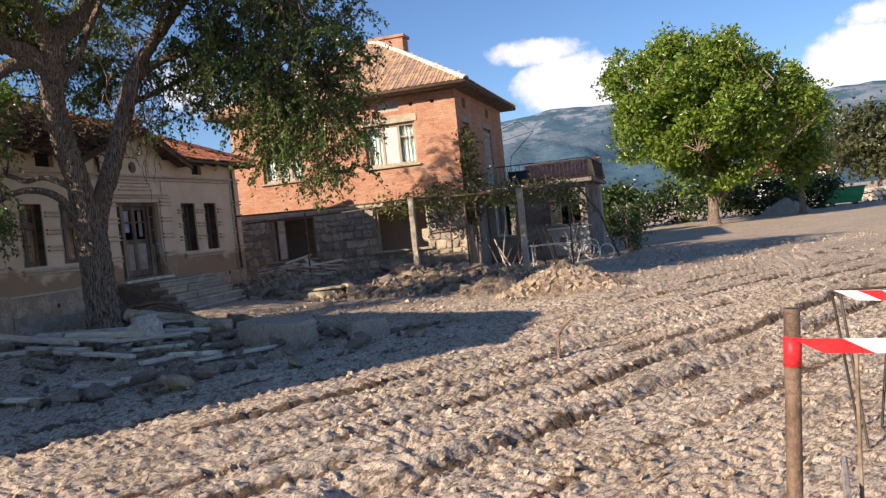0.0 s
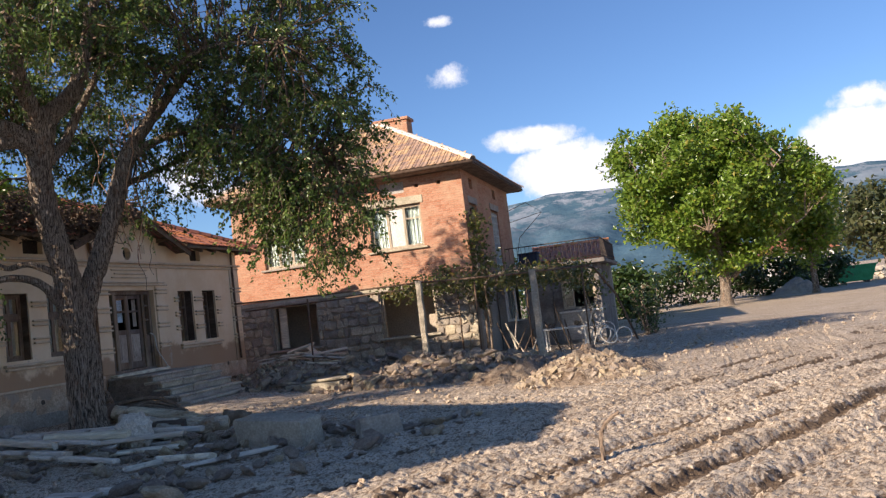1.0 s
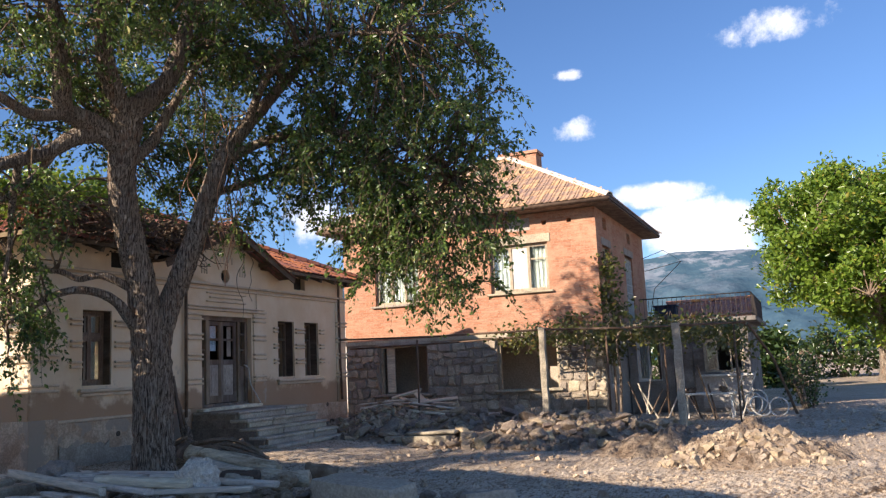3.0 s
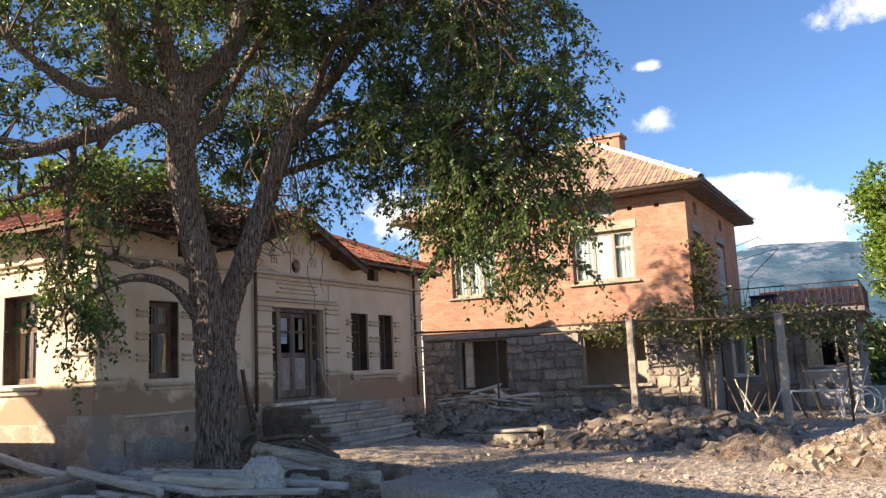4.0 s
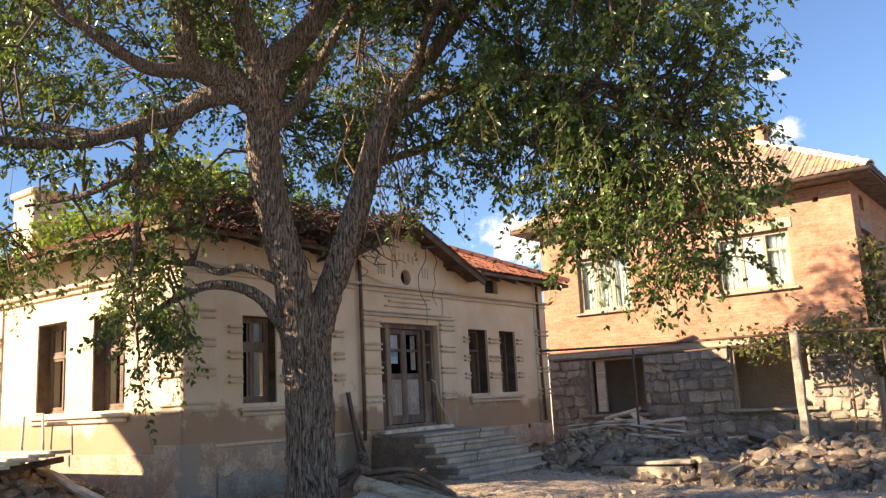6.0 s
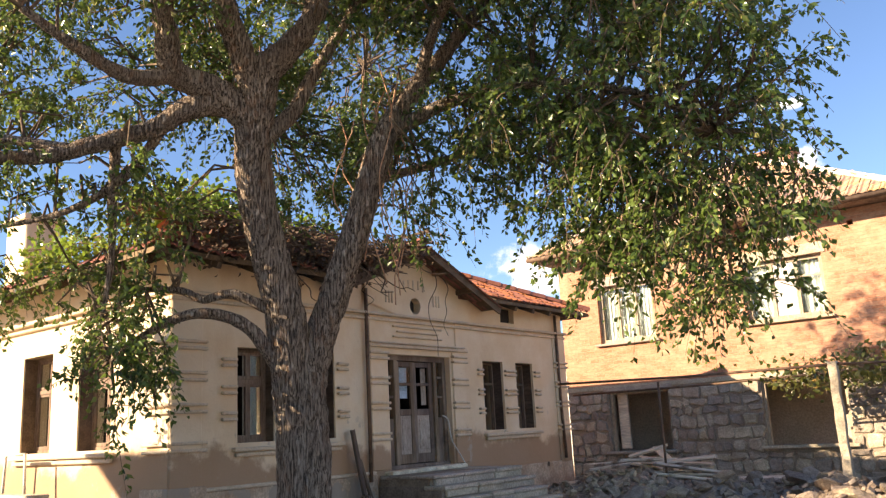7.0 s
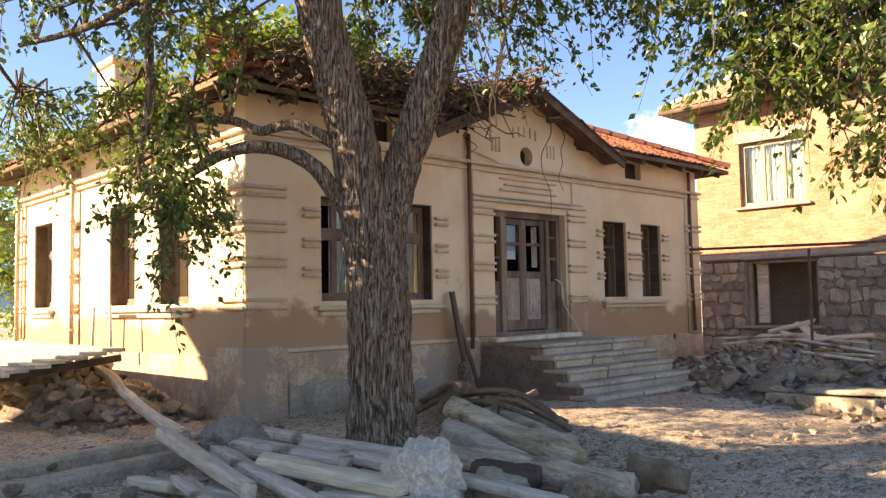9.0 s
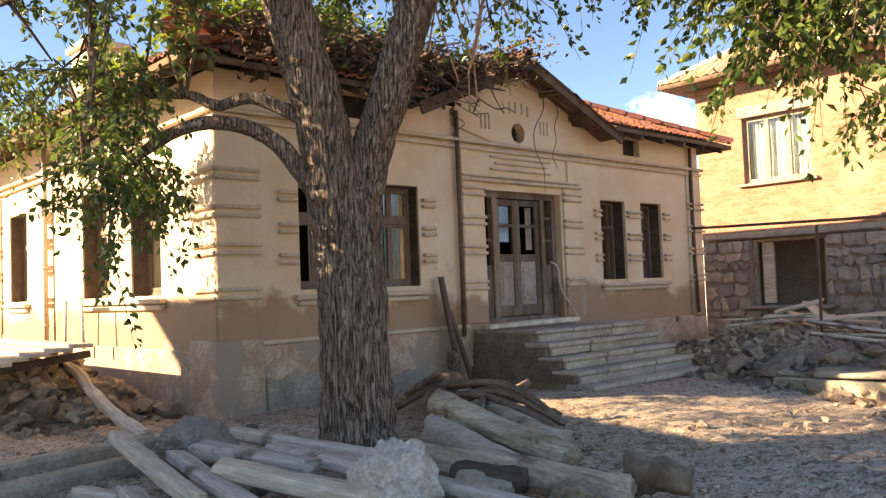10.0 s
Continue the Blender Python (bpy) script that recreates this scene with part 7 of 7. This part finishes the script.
def boulder(label, x, y, z, size, seed, mat="concrete"):
    bm = bmesh.new()
    bmesh.ops.create_icosphere(bm, subdivisions=5, radius=0.5)
    for v in bm.verts:
        n = noise.fractal(v.co * 2.6 + Vector((seed, 0, 0)), 0.9, 2.1, 5)
        c = noise.cell(v.co * 3.1 + Vector((seed, 2, 0)))
        v.co *= 1 + 0.30 * n + 0.07 * c
    me = bpy.data.meshes.new("boulder")
    bm.to_mesh(me)
    bm.free()
    me.materials.append(M[mat])
    ob = new("boulder", me)
    ob.matrix_basis = pose(x, y, z, 10, 5, seed * 40) @ Matrix.Diagonal((*size, 1))
    return tagged(ob, label, "stone")


boulder("rough pale boulder of broken concrete among timbers", -8.85, 12.2, 0.32, (0.64, 0.54, 0.6), 3.0, "white_stone")
boulder("rough lump of stone at the end of a timber", -10.95, 11.9, 0.40, (0.56, 0.5, 0.46), 5.0, "concrete")
boulder("rounded pale stone lying beside a tree", -8.0, 12.9, 0.24, (0.34, 0.26, 0.24), 6.0, "rubble")
chunk("small tilted block of plaster and brick", -8.6, 12.75, 0.24, 0.34, 0.26, 0.22, 70, 12, 8.0)

# stones round the tree
rng = random.Random(15)
for i in range(46):
    x, y = rng.uniform(-8.6, -5.4), rng.uniform(11.3, 13.0)
    s = rng.uniform(0.12, 0.3)
    tagged(put_rock("field_stone", x, y, gz(x, y) + s * 0.25, s, rng, None, ROUND if i % 2 else ROCKS), "rounded grey field stone half sunk in mud", "stone", "stones before the tree")
for i in range(30):
    x, y = rng.uniform(-12.6, -8.0), rng.uniform(9.6, 13.2)
    s = rng.uniform(0.1, 0.26)
    tagged(put_rock("field_stone", x, y, gz(x, y) + s * 0.2, s, rng, None, ROCKS), "angular grey stone lying among timbers", "stone", "stones before the tree")

for i in range(210):
    y = rng.uniform(7.6, 13.2)
    x = rng.uniform(-10.8, -4.6) + (y - 10) * 0.5
    s_ = 0.09 + 0.24 * rng.random() ** 1.7
    tagged(put_rock("field_stone", x, y, gz(x, y) + s_ * 0.27, s_, rng, None, ROUND if i % 3 == 0 else ROCKS, rng.uniform(1, 1.8)), "flat grey stone half sunk in shaded mud", "stone", "stones in the shaded mud")
for i in range(13):
    y = rng.uniform(8.0, 12.6)
    x = rng.uniform(-10.6, -6.0) + (y - 10) * 0.4
    a = rng.uniform(-0.7, 0.7)
    ln = rng.uniform(0.4, 1.3)
    z = gz(x, y) + 0.06
    plank("timber_offcut", "short dusty grey timber offcut lying in mud", (x, y, z), (x + ln * math.cos(a), y + ln * math.sin(a), z + rng.uniform(-0.03, 0.08)), rng.uniform(0.07, 0.2), rng.uniform(0.03, 0.08), "timber", rng.uniform(-15, 15), "offcut")

# logs to one side of the trunk
log("thick grey log with stripped bark lying before steps", [(-11.5, 15.1, 0.42), (-10.4, 14.55, 0.38), (-9.1, 14.15, 0.28)], 0.15, 0.10)
log("long weathered log lying beside a tree trunk", [(-10.7, 14.3, 0.44), (-9.8, 13.95, 0.40), (-8.7, 13.75, 0.27)], 0.14, 0.09)
log("pale forked log lying beside a tree trunk", [(-10.2, 13.75, 0.36), (-9.5, 13.5, 0.32), (-8.8, 13.35, 0.26)], 0.11, 0.07, "pale_wood")
log("long grey split log lying on mud", [(-9.6, 13.0, 0.30), (-8.7, 13.15, 0.27), (-7.9, 13.35, 0.22)], 0.11, 0.10)
log("brown log with a torn end lying on mud", [(-11.9, 15.5, 0.5), (-11.2, 14.7, 0.46), (-10.6, 14.3, 0.42)], 0.14, 0.12, "old_wood")
log("short round brown stump lying on mud", [(-8.15, 13.7, 0.25), (-7.95, 13.76, 0.26), (-7.75, 13.85, 0.22)], 0.13, 0.08, "old_wood", "stump")
log("hollow pipe-like log end lying on mud", [(-8.9, 12.75, 0.3), (-8.4, 12.9, 0.3)], 0.075, 0.07, "dark_wood")
log("gnarled root lying against steps", [(-12.2, 15.9, 0.75), (-12.0, 15.75, 0.5), (-11.7, 15.4, 0.45), (-11.4, 15.2, 0.3)], 0.07, 0.12, "bark", "root")
for i in range(9):
    a = rng.uniform(0, 3.1)
    log("thin dead branch lying on mud", [(-11.0 + rng.uniform(-0.9, 1.4), 14.6 + rng.uniform(-0.7, 0.8), 0.35 + rng.uniform(0, 0.25)), (-10.7 + math.cos(a) * 0.5, 14.5 + math.sin(a) * 0.4, 0.5 + rng.uniform(-0.1, 0.2)), (-10.4 + math.cos(a), 14.4 + math.sin(a) * 0.7, 0.35)], 0.028, 0.012, "twig", "branch")

# timbers in front of the trunk
for a, b, w_, h_, mat in (((-11.15, 11.35, 0.52), (-9.37, 11.13, 0.36), 0.14, 0.10, "pale_wood"), ((-11.71, 10.0, 0.27), (-11.95, 11.95, 0.30), 0.17, 0.16, "concrete"), ((-10.9, 10.0, 0.27), (-11.16, 11.65, 0.30), 0.18, 0.15, "concrete"),
                          ((-10.6, 11.56, 0.42), (-8.82, 11.28, 0.33), 0.16, 0.07, "timber"), ((-10.7, 11.8, 0.42), (-9.6, 12.08, 0.37), 0.17, 0.13, "timber"), ((-9.9, 11.55, 0.42), (-8.7, 11.86, 0.35), 0.17, 0.11, "pale_wood"),
                          ((-11.5, 12.5, 0.36), (-9.6, 12.7, 0.34), 0.13, 0.11, "timber"), ((-10.7, 10.9, 0.27), (-9.5, 11.25, 0.27), 0.13, 0.08, "timber"), ((-10.4, 12.25, 0.38), (-8.95, 12.3, 0.35), 0.15, 0.10, "timber"),
                          ((-9.6, 12.55, 0.32), (-7.9, 12.6, 0.25), 0.12, 0.09, "timber"), ((-10.2, 11.05, 0.33), (-8.9, 10.8, 0.27), 0.15, 0.06, "timber"), ((-9.2, 11.6, 0.27), (-7.9, 12.1, 0.27), 0.13, 0.07, "pale_wood"),
                          ((-12.4, 11.9, 0.32), (-11.3, 12.3, 0.36), 0.1, 0.07, "timber"), ((-9.6, 10.9, 0.26), (-7.9, 10.5, 0.17), 0.12, 0.06, "timber")):
    plank("timber_beam" if mat != "concrete" else "kerb_stone", "dusty grey timber beam lying among rubble" if mat != "concrete" else "long pale concrete kerb stone lying on mud", a, b, w_, h_, mat, random.uniform(-8, 8), "beam" if mat != "concrete" else "kerb")
plank("leaning_board", "narrow dark weathered board leaning against a plastered wall", (-12.72, 16.55, 0.15), (-12.98, 16.45, 1.72), 0.12, 0.045, "dark_wood")
plank("leaning_board", "narrow dark weathered board leaning against a plastered wall", (-12.7, 16.75, 0.15), (-13.0, 16.62, 1.25), 0.1, 0.04, "dark_wood")
plank("round_pole", "crooked pale pole sticking out of a stone heap", (-15.4, 12.4, 0.78), (-12.0, 11.94, 0.36), 0.11, 0.11, "pale_wood", 20, "pole", 2.2)

# sheet of boards over the heap by the side wall
sh = thing("board_platform", "pale platform of worn boards lying on a stone heap", "platform")
for i in range(8):
    m = Mesh()
    y = 10.75 + i * 0.222
    m.beam((-19.5 + random.uniform(-0.1, 0.1), y, 0.83 + i * 0.035), (-14.45 + random.uniform(-0.15, 0.1), y, 0.83 + i * 0.035), 0.215, 0.045)
    part("board", m, M["pale_wood"], sh, bevel=0.005)
for x in (-18.6, -16.6, -14.9):
    m = Mesh()
    m.beam((x, 10.8, 0.76), (x, 12.5, 0.96), 0.1, 0.08)
    part("batten", m, M["dark_wood"], sh)
fr = thing("metal_trestle", "small bent white metal frame standing before a sunlit wall", "frame")
for a, b in (((-16.9, 12.9, 0.95), (-16.85, 12.9, 1.62)), ((-16.2, 12.9, 0.95), (-16.25, 12.9, 1.62)), ((-16.85, 12.9, 1.62), (-16.25, 12.9, 1.62))):
    m = Mesh()
    m.tube([a, b], 0.022, 7)
    part("bar", m, M["white"], fr, smooth=True)

# ---- junk before the outhouse ----
tb = thing("garden_table", "low pale table covered with dark junk", "table")
m = Mesh()
m.box(-4.75, 26.6, 0.62, -3.35, 27.3, 0.67)
part("tabletop", m, M["white"], tb, bevel=0.01)
for x in (-4.65, -3.45):
    for y in (26.68, 27.22):
        m = Mesh()
        m.beam((x, y, -0.05), (x, y, 0.62), 0.05, 0.05)
        part("leg", m, M["white"], tb)
rng = random.Random(4)
for i in range(9):
    s = rng.uniform(0.14, 0.3)
    tagged(put_rock("junk_bundle", rng.uniform(-4.6, -3.5), rng.uniform(26.75, 27.15), 0.67 + s * 0.3, s, rng, None, [hull_rock("junk_bundle", 300 + i, M["dark_wood"] if i % 2 else M["old_wood"])]), "dark bundle of junk heaped on a table", "junk")
for x, y, r, tilt in ((-3.05, 27.6, 0.32, 70), (-2.8, 27.3, 0.28, 60), (-2.35, 27.4, 0.24, 82), (-2.95, 28.2, 0.34, 75)):
    m = Mesh()
    m.tube([(r * math.cos(k * math.pi / 14), r * math.sin(k * math.pi / 14), 0) for k in range(29)], 0.022, 6, False)
    ob = solid("wheel_hoop", m, M["white"], "thin pale metal hoop leaning in a junk heap", "hoop", smooth=True)
    ob.matrix_basis = pose(x, y, r * 0.95, tilt, 0, rng.uniform(-30, 40))
for i in range(16):
    x, y = rng.uniform(-6.4, -2.6), rng.uniform(25.8, 28.2)
    a = rng.uniform(0, 6.3)
    ln = rng.uniform(0.6, 1.5)
    plank("leaning_stick", "thin dark stick leaning in a junk heap", (x, y, 0.0), (x + math.cos(a) * 0.45, y + math.sin(a) * 0.3, ln), 0.045, 0.035, "dark_wood" if i % 2 else "timber", 0, "stick")

# ---- warning tape at the roadside ----
sk = thing("tape_stake", "rusty brown pipe stake wrapped with red and white tape", "stake")
m = Mesh()
m.tube([(0.235, 2.95, -0.3), (0.242, 2.95, 0.45), (0.295, 2.95, 1.23)], 0.026, 14)
part("pipe", m, M["pipe"], sk, smooth=True)
m = Mesh()
m.tube([(0.282, 2.95, 1.04), (0.2895, 2.95, 1.14)], 0.029, 14)
part("tape_wrap", m, M["red_tape"], sk, "red tape wound round the stake", smooth=True)


def tape(label, a, b, wide, n, start=0):
    t = thing("warning_tape", label, "tape")
    a, b = Vector(a), Vector(b)
    slant = wide * 0.9
    for i in range(n):
        m = Mesh()
        pts = []
        for f, s in ((i / n, 1), ((i + 1) / n, 1), ((i + 1) / n, -1), (i / n, -1)):
            p = a + (b - a) * f
            sag = -0.05 * math.sin(math.pi * f)
            off = (b - a).normalized() * (slant * (-s))
            pts.append(p + off + Vector((0, 0, sag + s * wide / 2)))
        nrm = (b - a).cross(Vector((0, 0, 1))).normalized() * 0.0015
        m.add([p + nrm for p in pts] + [p - nrm for p in pts], [(0, 1, 2, 3), (7, 6, 5, 4), (0, 4, 5, 1), (1, 5, 6, 2), (2, 6, 7, 3), (3, 7, 4, 0)])
        part("stripe", m, M["red_tape"] if (i + start) % 2 else M["white_tape"], t)
    return t


tape("red and white striped warning tape stretched from a stake", (0.33, 2.92, 1.11), (2.4, 3.4, 1.07), 0.056, 13, 1)
tr = thing("folding_trestle", "thin metal trestle carrying striped warning tape", "trestle")
for a, b in (((0.86, 5.8, 0.94), (0.98, 6.0, 0.0)), ((0.9, 5.75, 0.94), (0.95, 5.55, 0.0)), ((1.2, 5.8, 0.94), (1.12, 6.0, 0.0)), ((1.2, 5.75, 0.94), (1.27, 5.55, 0.0)), ((0.84, 5.77, 0.95), (1.24, 5.77, 0.95))):
    m = Mesh()
    m.tube([a, b], 0.009, 6)
    part("leg", m, M["iron"], tr)
tape("red and white striped warning tape on a trestle", (0.93, 5.74, 0.92), (2.6, 5.85, 0.93), 0.075, 12, 0)
plank("post_board", "thin dark upright lath standing in a ditch beside tape", (0.62, 4.05, -0.2), (0.68, 4.1, 0.85), 0.018, 0.014, "old_wood")
plank("ditch_board", "grey board standing on edge along a ditch", (0.47, 3.3, 0.12), (0.62, 4.3, 0.14), 0.03, 0.36, "concrete")
for x, y, s in ((0.95, 4.6, 0.26), (0.5, 3.0, 0.18), (0.85, 3.9, 0.2), (0.42, 2.9, 0.14), (0.72, 4.2, 0.16), (1.1, 4.3, 0.2)):
    tagged(put_rock("field_stone", x, y, gz(x, y) + s * 0.25, s, rng, None, ROUND), "rounded pale field stone beside a ditch", "stone")
log("thin bent dry stick standing in mud", [(-1.47, 9.36, -0.05), (-1.46, 9.36, 0.22), (-1.38, 9.38, 0.36), (-1.26, 9.4, 0.44)], 0.008, 0.004, "twig", "stick")

for x, y in ((0.05, 3.9), (0.15, 3.6), (0.0, 4.3), (0.2, 4.1)):
    for i in range(7):
        s_ = rng.uniform(0.06, 0.16)
        px, py = x + rng.uniform(-0.15, 0.15), y + rng.uniform(-0.15, 0.15)
        tagged(put_rock("mud_lump", px, py, gz(px, py) + s_ * 0.3, s_, rng, None, LUMPS), "crumbling lump of dried mud beside a stake", "lump", "mud lumps beside the stake")

# ---- loose clods on the churned mud ----
rg = random.Random(99)
clods = Mesh()
src = [hull_rock("clod_form", 500 + i, M["soil"], 0.6, 9, 0) for i in range(6)]
forms = [([tuple(v.co) for v in me.vertices], [tuple(p.vertices) for p in me.polygons]) for me in src]
for me in src:
    bpy.data.meshes.remove(me)
for _ in range(9000):
    y = 3.2 + 26 * rg.random() ** 1.6
    x = rg.uniform(-10.5, 3.5) + (y - 8) * 0.15
    s = 0.018 + 0.08 * rg.random() ** 4
    if 0.85 * x - 0.53 * y < -9.6:
        s *= 1.7
    vs, fs = forms[rg.randrange(6)]
    mm = Matrix.Translation((x, y, gz(x, y) + s * 0.12)) @ Euler((rg.uniform(-1, 1), rg.uniform(-1, 1), rg.uniform(0, 6))).to_matrix().to_4x4() @ Matrix.Scale(s, 4)
    clods.add([mm @ Vector(v) for v in vs], fs)
tagged(part("mud_clods", clods, M["soil"]), "loose crumbly clods of dried mud on churned ground", "clod", kind="stuff")
